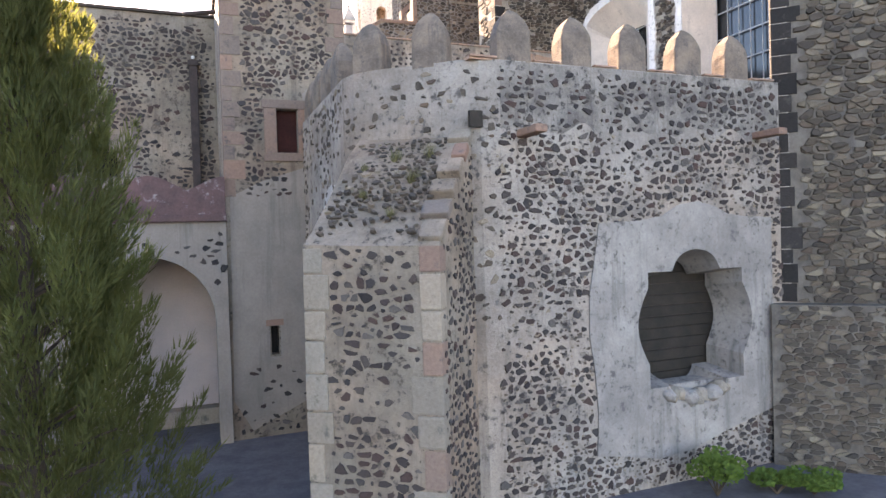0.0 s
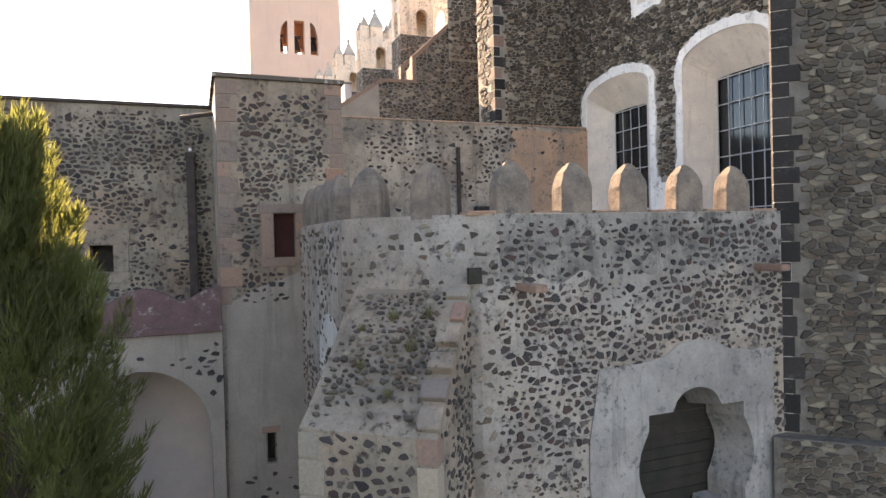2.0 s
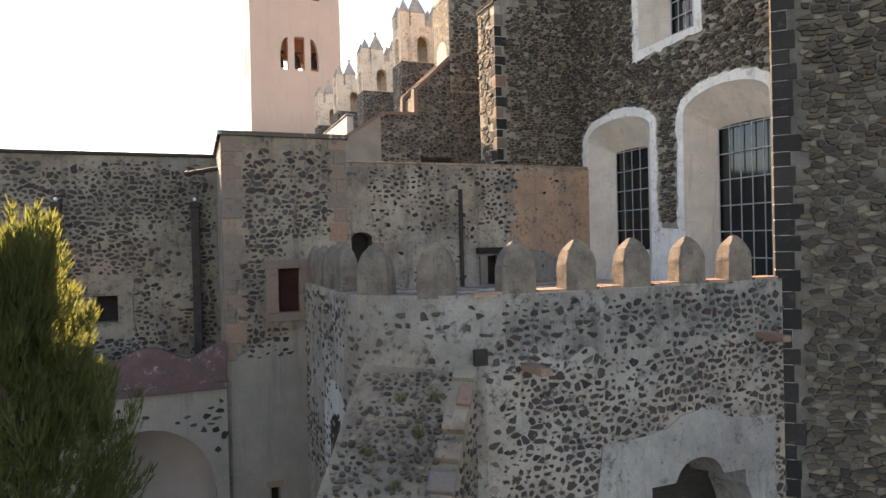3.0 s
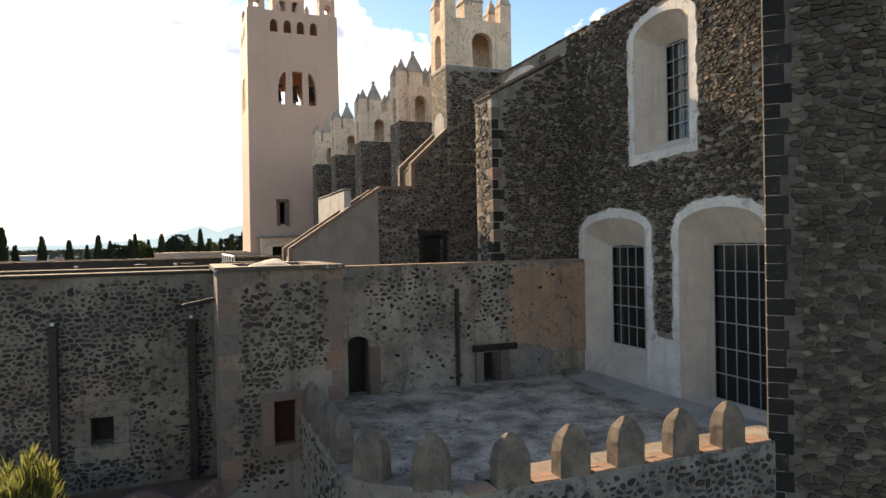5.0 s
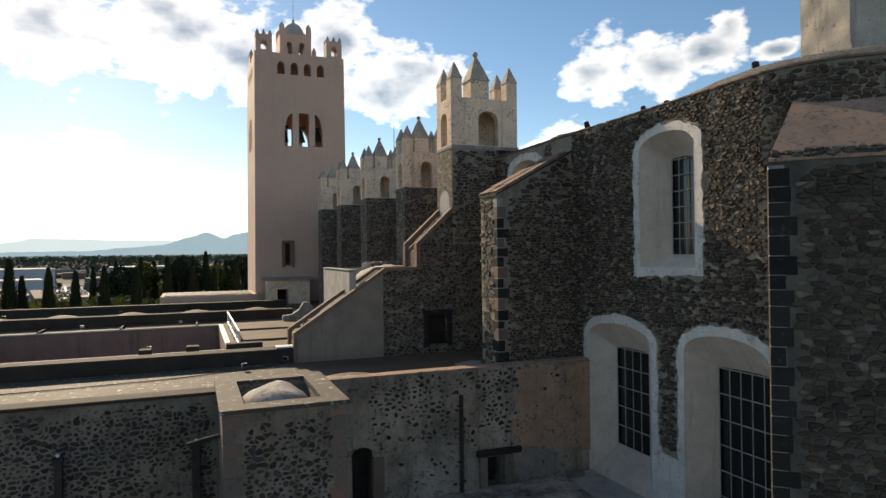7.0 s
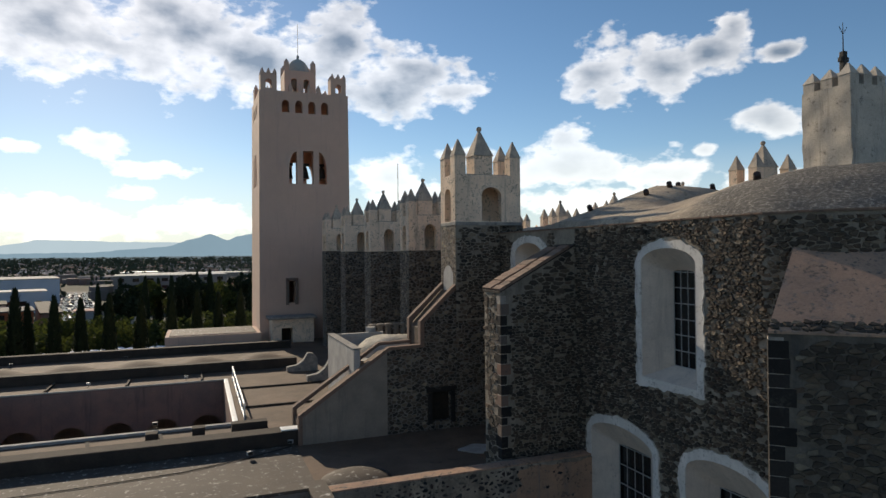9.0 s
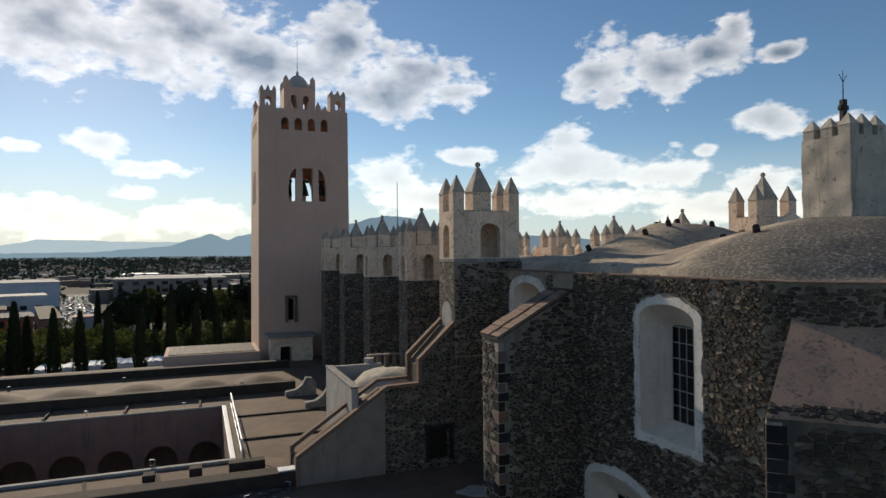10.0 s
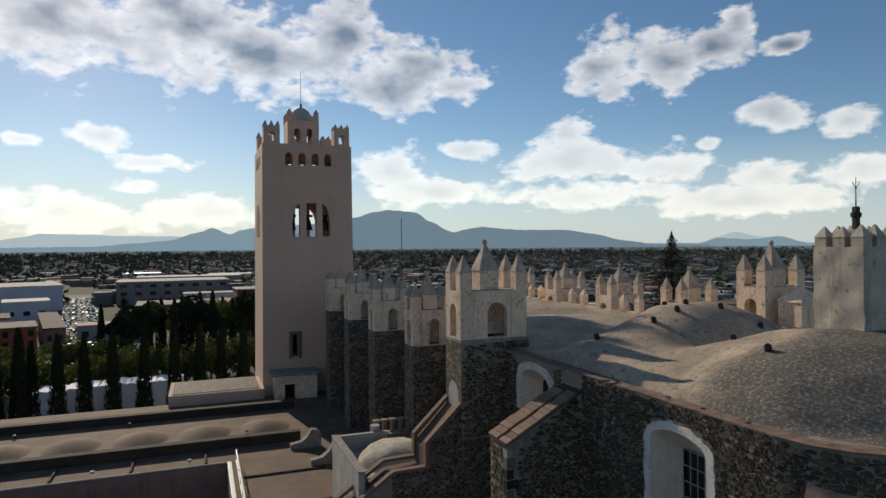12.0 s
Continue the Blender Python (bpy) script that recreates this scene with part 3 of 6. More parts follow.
def shaped_window():
    w = structure(thing("window_1", "curved window recess closed with dark boards", "window"), "curved window recess closed with dark boards", "window")
    funnel("reveal", shaped(), shaped(.86), 9.70, 10.55, False, PLASTER_STAINED, w)
    boxed("backing", (7.2, 10.6, 10.66, 10.75, 1.2, 5.0), BOARDS_AND_SHADE, w)
    for k in range(13):
        boxed("board", (7.3, 10.5, 10.6, 10.64, 1.55 + k * .235, 1.55 + k * .235 + .222), BOARDS_AND_SHADE, w)
    for k, z in enumerate((3.9, 3.67, 3.44, 3.21, 2.5)):
        boxed("slat", (7.4, 10.4, 10.58, 10.595, z - .007, z + .007), PIPE, w)
    for k in range(9):
        bm = bmesh.new()
        at = Vector((8.15 + .19 * k, 9.78 + .05 * (k % 3), 1.62 + .16 * abs(k - 4) / 4))
        bmesh.ops.create_icosphere(bm, subdivisions=2, radius=1, matrix=Matrix.Translation(at) @ Matrix.Diagonal((.19, .2, .16 + .03 * (k % 2), 1)))
        for v in bm.verts:
            v.co += (v.co - at) * .55 * noise.noise(v.co * 4)
        part("sill_stone", bm, QUOIN_GREY if k % 3 else PLASTER_STAINED, w)
    boxed("sill_bed", (8.2, 9.6, 9.95, 10.5, 1.62, 1.9), PLASTER_STAINED, w, bevel=.06)


shaped_window()


def merlon(first, x, y, turn):
    if first is None:
        bm = bmesh.new()
        prev, rings = None, [(.335, .19, -.06), (.33, .188, .4), (.325, .186, .5), (.295, .172, .62), (.235, .14, .75), (.15, .1, .85), (.07, .055, .92), (.025, .025, .94)]
        for a, b, z in rings:
            r = [bm.verts.new((sx * a + rng.uniform(-.012, .012), sy * b, z + rng.uniform(-.01, .01))) for sx, sy in ((-1, -.86), (-.9, -1), (.9, -1), (1, -.86), (1, .86), (.9, 1), (-.9, 1), (-1, .86))]
            if prev:
                for i in range(8):
                    bm.faces.new((prev[i], prev[(i + 1) % 8], r[(i + 1) % 8], r[i]))
            prev = r
        bm.faces.new(prev)
        ob = part("merlon", bm, MERLON)
        tagged(ob, "weathered plaster merlon with pointed top on the bastion wall", "merlon", "merlons of the bastion")
        ob.matrix_basis = pose(x, y, 8.12, 0, 0, turn)
        return ob
    return copy_thing(first, pose(x, y, 8.12, 0, 0, turn))


first = None
for mx, my, mt in ((4.95, 9.92, -3), (6.24, 9.92, 0), (7.5, 9.92, 1), (8.86, 9.92, -2), (10.12, 9.92, 2), (3.64, 10.46, -38), (2.76, 11.32, -50), (2.48, 12.6, -90), (2.48, 13.7, -88), (2.48, 14.8, -90), (2.48, 15.9, -91)):
    first_new = merlon(first, mx, my, mt)
    first = first or first_new

merlon_gaps = [(4.03, 4.6), (5.3, 5.89), (6.59, 7.15), (7.85, 8.51), (9.21, 9.77), (10.47, 11.15)]
for gx0, gx1 in merlon_gaps:
    sill = structure(boxed("parapet_sill", (gx0 + .02, gx1 - .02, 9.74, 10.12, 8.1, 8.135), MORTAR_WARM), "low sill between the bastion's merlons", "sill")
    n_tiles = max(2, round((gx1 - gx0) / .27))
    for i in range(n_tiles):
        tw = (gx1 - gx0 - .05) / n_tiles
        for ty0, ty1 in ((9.7, 9.9), (9.905, 10.11)):
            boxed("tile", (gx0 + .025 + i * tw, gx0 + .02 + (i + 1) * tw, ty0 + rng.uniform(-.015, .01), ty1, 8.137, 8.163 + rng.uniform(0, .012)), TILE, sill)

structure(slab("terrace_floor", [(4.6, 10.3), (13.75, 10.3), (13.75, 20.4), (2.7, 20.4), (2.7, 12.0), (3.2, 11.2), (3.9, 10.6)], [], (0, 0, 7.5), X, Y, Z, .4, FLOOR), "worn grey screed floor of the open terrace", "floor")


structure(slab("terrace_kerb", [(12.35, 10.4), (13.74, 10.4), (13.74, 20.2), (12.5, 20.2), (12.2, 17)], [], (0, 0, 7.56), X, Y, Z, .1, PLASTER), "low pale kerb along the church wall", "kerb")


def dens(u, v, k=1.0, seed=0.0):
    n = noise.noise(Vector((u * .55 + seed, v * .55, seed)))
    return k * min(1, max(.12, .86 + 1.3 * n))


lay_stones(east, scattered(rng, 4.5, 11.3, 0, 6.9, .165, .1, lambda u, v: 0 if inside((u, v), surround_loop) else dens(u, v)), (0, 9.72, 0), X, Z, -Y, STONE, near=(5.8, 4.5), count=300)
lay_stones(east, scattered(rng, 4.5, 11.3, 0, 6.9, .1, .075, lambda u, v: 0 if inside((u, v), surround_loop) else .3 if v > 1.3 else .6, .014), (0, 9.72, 0), X, Z, -Y, MASONRY)
band = [(4.62, 8.1), (11.2, 8.1)] + [(11.2 - .16 * i, 6.95 + .28 * noise.noise(Vector((i * .31, 2, 5))) + .12 * noise.noise(Vector((i * 1.1, 7, 5)))) for i in range(41)] + [(4.62, 6.9)]
structure(slab("stained_band", band, [], (0, 9.713, 0), X, Z, -Y, .03, surface("streaked_render", (.27, .243, .21), (.13, .117, .104), 1.6, bump=.8, streak=(.05, .046, .042), spots=(.085, .078, .07), pits=(.05, .046, .042))), "dark streaked render under the merlons", "render")
lay_stones(east, scattered(rng, 4.5, 11.3, 6.9, 8.0, .17, .095, lambda u, v: dens(u, v, 1.05, 3)), (0, 9.712, 0), X, Z, -Y, STONE)
for (x0, y0), (x1, y1) in zip(BASTION, BASTION[1:]):
    d = Vector((x1 - x0, y1 - y0, 0))
    if d.length < .3:
        continue
    lay_stones(south, scattered(rng, 0, d.length, 3.5, 8.0, .2, .085, lambda u, v: dens(u + x0 * 3, v, .75, 4)), (x0, y0, 0), d.normalized(), Z, Vector((-abs(d.y), -abs(d.x), 0)).normalized(), MASONRY)

# buttress in front of the bastion's corner
BL, BD = Vector((-.806, .592, 0)), Vector((.6, .8, 0))
BP = Vector((2.76, 8.08, 0))


def corner_buttress():
    prof = [(0, 0), (0, 4.95), (.25, 5.1), (1.0, 5.75), (1.8, 6.5), (2.5, 6.95), (2.5, 0)]
    n = len(prof)
    verts = [BP + BL * w + BD * d + Z * (z + (rng.uniform(-.04, .04) if z > 1 else 0)) for w in (0, 1.05, 2.12) for d, z in prof]
    faces = [(k * n + i, k * n + (i + 1) % n, (k + 1) * n + (i + 1) % n, (k + 1) * n + i) for k in (0, 1) for i in range(n)] + [tuple(range(n)), tuple(reversed(range(2 * n, 3 * n)))]
    ob = structure(mesh_object("buttress_bastion", verts, faces, MORTAR_OLD), "stepped masonry buttress with sloping rubble top", "buttress")
    lay_stones(ob, scattered(rng, .35, 1.75, 0, 4.9, .17, .1, lambda u, v: dens(u, v, 1.1, 9)), BP, BL, Z, -BD, STONE, near=(1, 3), count=90)
    lay_stones(ob, scattered(rng, .05, 2.2, 0, 6.4, .17, .085, lambda u, v: 0 if v > 4.8 + .8 * u else dens(u, v, .9, 2)), BP, BD, Z, -BL, STONE, near=(1, 3), count=110)
    up = (BD * 2.25 + Z * 1.85).normalized()
    lay_stones(ob, scattered(rng, .3, 2.0, .2, 2.8, .13, .09, lambda u, v: dens(u, v, .95, 5), .035), BP + Z * 4.97, BL, up, BL.cross(up) * (1 if BL.cross(up).z > 0 else -1), MASONRY, near=(1, 1), count=60)
    z = 0
    k = 0
    while z < 4.8:
        h = rng.uniform(.36, .62)
        for at, side, w in ((BP, 1, rng.uniform(.3, .52)), (BP + BL * 2.12, -1, rng.uniform(.28, .42))):
            bm = bmesh.new()
            box(bm, 0, w * rng.uniform(.8, 1.15), -.02 + rng.uniform(-.02, .012), .3, .006 + rng.uniform(0, .015), min(h, 4.93 - z) - .006 - rng.uniform(0, .015), rng.uniform(.012, .035))
            q = part("quoin", bm, QUOIN_GREY if side < 0 or k % 3 else QUOIN_PINK, ob)
            m = Matrix((BL * side, BD, Z)).transposed().to_4x4()
            m.translation = at + Z * z - BL * (.012 * side)
            q.matrix_basis = m
        z += h
        k += 1
    for i in range(6):
        d = .05 + i * .4
        zz = 4.97 + d * .83
        bm = bmesh.new()
        box(bm, -.03, rng.uniform(.22, .42), 0, rng.uniform(.3, .42), -.1, rng.uniform(.05, .14), .04)
        q = part("coping_stone", bm, QUOIN_PINK if i % 3 == 1 else MORTAR_OLD, ob)
        tilt = (BD + Z * .8).normalized()
        m = Matrix((BL, tilt, BL.cross(tilt) * (1 if BL.cross(tilt).z > 0 else -1))).transposed().to_4x4()
        m.translation = BP + BD * d + Z * zz
        q.matrix_basis = m
    return ob


corner_buttress()


def weed(x, y, z, r, seed):
    e = thing("weed_tuft", "dry weed tuft growing from the masonry", "weed", (x, y, z), "weeds on the walls")
    r1, verts, faces = random.Random(seed), [], []
    for _ in range(110):
        a, t = r1.random() * 6.283, r1.uniform(.2, 1)
        p = Vector((r1.uniform(-.3, .3) * r, r1.uniform(-.3, .3) * r, -.02))
        q = Vector((math.cos(a) * t * r, math.sin(a) * t * r, r * r1.uniform(.5, 1.5)))
        s = Vector((-math.sin(a), math.cos(a), 0)) * .008
        n0 = len(verts)
        verts += [p - s, p + s, p + q]
        faces.append((n0, n0 + 1, n0 + 2))
    mesh_object("grass", verts, faces, DRY_GRASS, e)


for k, (w, d) in enumerate(((.75, 1.2), (1.2, 1.7), (.6, 1.75), (1.5, .9), (.9, .5), (1.7, 1.5))):
    q = BP + BL * w + BD * d
    weed(q.x, q.y, 4.95 + d * .82, .2 if k < 3 else .13, k)
bn = structure(thing("wall_niche", "small arched opening in whitish plaster, its shade a dark sheet", "niche"), "small arched opening in whitish plaster, its shade a dark sheet", "niche")
slab("plaster", arched(11.9, 3.0, 14.2, 5.2, 1.0), [arched(12.3, 3.01, 13.6, 4.9, .62)], (2.265, 0, 0), Y, Z, -X, .03, PLASTER, bn)
# Flat dark sheets on the wall paint the shade of an opening and a hole.
slab("opening", arched(12.25, 3.0, 13.65, 4.9, .64), [], (2.272, 0, 0), Y, Z, -X, .012, BOARDS_AND_SHADE, bn)
boxed("hole_shade", (4.02, 4.26, 9.69, 9.78, 6.92, 7.2), BOARDS_AND_SHADE, bn)

# ---- diagonal buttress of the church's corner ----
EF, ED = Vector((.7071, -.7071, 0)), Vector((.7071, .7071, 0))
EP = Vector((11.2, 9.82, 0))


def diagonal_buttress():
    prof = [(0, 0), (0, 17.8), (3.9, 20.12), (4.4, 20.2), (4.4, 0)]
    n = len(prof)
    verts = [EP + EF * (w + (.26 * d if w == 0 else 0)) + ED * d + Z * z for w in (0, 3.6) for d, z in prof]
    faces = [(i, (i + 1) % n, n + (i + 1) % n, n + i) for i in range(n)] + [tuple(range(n)), tuple(reversed(range(n, 2 * n)))]
    ob = structure(mesh_object("buttress_corner", verts, faces, DARKER_JOINT), "massive dark rubble corner buttress with ashlar edge", "buttress")
    cap = [EP + EF * (w + (.26 * d if w == 0 else 0)) + ED * d + Z * z for w in (.0, 3.6) for d, z in ((-.04, 17.84), (3.9, 20.19), (3.9, 20.13), (-.04, 17.78))]
    mesh_object("weathering", cap, [(0, 1, 5, 4), (3, 2, 1, 0), (4, 5, 6, 7), (0, 4, 7, 3), (1, 2, 6, 5), (2, 3, 7, 6)], MORTAR_WARM, ob, "smooth rendered slope of the buttress top")
    up = (ED * 2.64 + Z * 1.58).normalized()
    face = EF.cross(up) * (1 if EF.cross(up).z > 0 else -1)
    lay_stones(ob, coursed(rng, .05, 3.55, .03, 3.05, .09, .16, .18, lambda u, v: 0 if u < .24 * v + .04 else .95 if v < .34 + .2 * noise.noise(Vector((u * 1.3, 8, 1))) else 0), EP - ED * .04 + Z * 17.845, EF, up, face, MASONRY_DARK)
    plinth = [EP - ED * .42 - EF * .12 + EF * w + ED * d + Z * z for z in (0, 3.4) for w, d in ((0, 0), (3.8, 0), (3.8, .6), (0, .6))]
    mesh_object("plinth", plinth, [(0, 1, 5, 4), (1, 2, 6, 5), (2, 3, 7, 6), (3, 0, 4, 7), (4, 5, 6, 7)], DARKER_JOINT, ob)
    lay_stones(ob, coursed(rng, .5, 3.5, 3.4, 17.7, .08, .17, .2, lambda u, v: .97, .045), EP, EF, Z, -ED, MASONRY_DARK, near=(1.0, 8), count=300)
    lay_stones(ob, coursed(rng, .1, 3.6, 0, 3.35, .07, .14, .17, lambda u, v: .92), EP - ED * .42 - EF * .12, EF, Z, -ED, MASONRY_DARK, near=(1, 2), count=100)
    bed = [EP + EF * w + ED * d + Z * z for z in (3.42, 17.7) for w, d in ((-.002, -.016), (.3, -.016), (.3, .3), (-.002, .3))]
    mesh_object("quoin_bed", bed, [(0, 1, 5, 4), (1, 2, 6, 5), (2, 3, 7, 6), (3, 0, 4, 7), (4, 5, 6, 7)], JOINT_PALE, ob, "pale mortar between the quoins")
    z, k = 3.42, 0
    while z < 17.5:
        h = rng.uniform(.3, .48)
        bm = bmesh.new()
        box(bm, 0, rng.uniform(.40, .58) if k % 2 else rng.uniform(.3, .42), -.03, .4, .009, h - .009, .012)
        q = part("quoin", bm, QUOIN_DARK, ob)
        m = Matrix((EF, ED, Z)).transposed().to_4x4()
        m.translation = EP + Z * z - EF * .01
        q.matrix_basis = m
        z += h
        k += 1


diagonal_buttress()

# ---- church ----
CX = 13.75
W1 = dict(y0=16.72, y1=20.28, z0=7.5, spring=12.75, rise=.55)
W2 = dict(y0=12.05, y1=15.2, z0=7.5, spring=12.8, rise=.6)
W3 = dict(y0=14.65, y1=17.2, z0=15.35, spring=19.2, rise=.5)


def opening(d, grow=0.0, low=0.0):
    return arched(d["y0"] - grow, d["z0"] - low, d["y1"] + grow, d["spring"], d["rise"] + grow)


wall_church = slab("wall_south", [(9.6, 0), (28.4, 0), (28.4, 20.55), (12.2, 20.55), (12.2, 13.7), (9.6, 13.7)], [opening(W1), opening(W2), opening(W3), arched(23.8, 18.0, 26.4, 19.45, .6)], (CX, 0, 0), Y, Z, -X, 1.1, DARK_JOINT)
structure(wall_church, "tall dark rubble church wall with plastered windows", "wall")
structure(boxed("nave_wall", (CX, CX + 1.1, 28.4, 66, 0, 19.7), RUBBLE_WALL), "dark rubble side wall of the long nave", "wall")
structure(boxed("nave_wall_north", (29.0, 30.1, 9.6, 66, 0, 20.5), RUBBLE_WALL), "far rubble side wall of the nave", "wall")
structure(boxed("apse_base", (CX + 1.1, 18.4, 9.6, 10.7, 0, 13.7), RUBBLE_WALL), "rubble foot of the apse wall", "wall")
structure(boxed("apse_wall", (18.5, 29.0, 8.9, 10.0, 0, 20.55), RUBBLE_WALL), "rubble end wall of the apse", "wall")
APSE = [(CX, 12.2), (13.95, 11.3), (14.4, 10.55), (15.1, 9.95), (16.1, 9.45), (17.3, 9.1), (18.5, 8.9)]


def apse_edge(y):
    """How far the rounded apse has drawn in from the wall's line at y."""
    for (x0, y0), (x1, y1) in zip(APSE, APSE[1:]):
        if y1 <= y <= y0:
            return x0 + (x1 - x0) * (y0 - y) / (y0 - y1) - CX
    return 0 if y > 12.2 else APSE[-1][0] - CX


apse = polywall("wall_apse", list(reversed(APSE)), 1.1, 13.7, 20.55, DARK_JOINT)
structure(apse, "rounded dark rubble wall of the apse", "wall")
coping = structure(boxed("wall_coping", (CX - .03, CX + .5, 12.2, 28.3, 20.552, 20.57), COPING), "worn red-brown brick coping along the wall top", "coping")
y = 12.2
while y < 28.1:
    L = rng.uniform(.26, .36)
    for a, b in ((-.06, .22), (.225, .5)):
        if rng.random() < .95:
            boxed("brick", (CX + a + rng.uniform(-.02, .02), CX + b, y, y + L - .006, 20.572, 20.61 + rng.uniform(0, .012)), COPING, coping)
    y += L


for (ax0, ay0), (ax1, ay1) in zip(APSE, APSE[1:]):
    d = Vector((ax1 - ax0, ay1 - ay0, 0))
    turn = math.degrees(math.atan2(d.y, d.x))
    n_bricks = max(2, round(d.length / .31))
    for i in range(n_bricks):
        for a, b in ((-.06, .22), (.225, .5)):
            L = d.length / n_bricks
            q = boxed("brick", (0, L + .03, a, b, 20.552, 20.605 + rng.uniform(0, .014)), COPING, coping)
            q.matrix_basis = pose(ax0 + d.x * i / n_bricks, ay0 + d.y * i / n_bricks, 0, 0, 0, turn)
    d.normalize()
    lay_stones(apse, coursed(rng, 0, Vector((ax1 - ax0, ay1 - ay0, 0)).length, 13.8, 20.5, .08, .15, .18, lambda u, v: .95, .045), (ax0, ay0, 0), d, Z, Vector((d.y, -d.x, 0)), MASONRY)


def church_window(name, d, inner, z_in, top_in, sill, rows, cols, label):
    w = structure(thing(name, label, "window"), label, "window")
    outer = opening(d)
    y0, y1 = inner
    inn = arched(y0, z_in, y1, top_in, .06)
    funnel("reveal", outer, inn, CX - .02, CX + .8, True, REVEAL, w)
    ring = opening(d, .3, sill)
    base = [(d["y0"] - .3, d["z0"] - sill), (d["y0"], d["z0"]), (d["y1"], d["z0"]), (d["y1"] + .3, d["z0"] - sill)]
    ring = ragged(ring, .1, d["y0"])
    if not sill:
        ring = [(u, max(v, d["z0"])) for u, v in ring]
    if sill:
        slab("surround", ring, [outer], (CX - .05, 0, 0), Y, Z, -X, .08, WHITE_PLASTER, w)
    else:
        slab("surround", [ring[0], *ring[1:]], [[(u, max(v, d["z0"] + .004)) for u, v in outer]], (CX - .05, 0, 0), Y, Z, -X, .08, WHITE_PLASTER, w)
    boxed("pane", (CX + .9, CX + .93, y0 - .05, y1 + .05, z_in - .05, top_in + .1), GLASS, w)
    for i in range(cols + 1):
        y = y0 + (y1 - y0) * i / cols
        bm = bmesh.new()
        cyl(bm, (CX + .82, y, z_in), (CX + .82, y, top_in + .05), .017, seg=6)
        part("bar", bm, PALE_IRON, w)
    for i in range(rows + 1):
        z = z_in + (top_in - z_in) * i / rows
        boxed("rail", (CX + .8, CX + .835, y0, y1, z - .016, z + .016), PALE_IRON, w)
    return w


church_window("window_2", W1, (17.85, 19.66), 8.62, 12.25, 0, 5, 4, "tall church window with a pale iron grille")
church_window("window_3", W2, (12.6, 14.66), 7.62, 12.3, 0, 6, 5, "floor-length church window with a pale iron grille")
church_window("window_4", W3, (15.6, 16.58), 15.75, 18.9, .28, 6, 3, "high narrow church window in ragged white plaster")
structure(slab("window_apron", [(15.45, 7.5), (16.75, 7.5), (16.75, 9.6), (16.3, 9.55), (16.26, 9.35), (15.5, 9.3)], [], (CX - .04, 0, 0), Y, Z, -X, .06, WHITE_PLASTER), "white plaster panel between two tall windows", "plaster")


def clear(u, v):
    for d in (W1, W2, W3):
        if d["y0"] - .3 < u < d["y1"] + .3 and d["z0"] - .35 < v < d["spring"]:
            return 0
        if inside((u, v), opening(d, .38)):
            return 0
    if 15.3 < u < 16.9 and v < 9.5 or u < 12.2 and v > 13.6:
        return 0
    return .95


lay_stones(wall_church, coursed(rng, 9.62, 21.3, 7.6, 20.5, .07, .14, .16, clear, .045), (CX, 0, 0), Y, Z, -X, MASONRY, near=(14.5, 13.5), count=300)
lay_stones(wall_church, coursed(rng, 22.8, 28.2, 12, 20.4, .1, .17, .22, lambda u, v: .95 if not (23.4 < u < 26.8 and v > 17.9) else 0), (CX, 0, 0), Y, Z, -X, MASONRY)
bw = structure(thing("niche_arch", "white plastered arch recess in the church wall", "arch"), "white plastered arch recess in the church wall", "arch")
slab("surround", [(u, max(18.0, v)) for u, v in ragged(arched(23.4, 18.0, 26.8, 19.6, .8), .1, 5)], [arched(23.8, 18.01, 26.4, 19.45, .6)], (CX - .06, 0, 0), Y, Z, -X, .09, WHITE_PLASTER, bw)
funnel("reveal", arched(23.8, 18.0, 26.4, 19.45, .6), arched(24.5, 18.0, 25.8, 19.2, .4), CX - .02, CX + .8, True, REVEAL, bw)
# Dark sheet standing for the shade deep in the recess.
boxed("backing", (CX + .82, CX + .86, 24.3, 26.0, 17.9, 19.8), BOARDS_AND_SHADE, bw)

# side buttress with quoins and sloping coping
B2 = (10.39, 13.75, 21.3, 22.75)


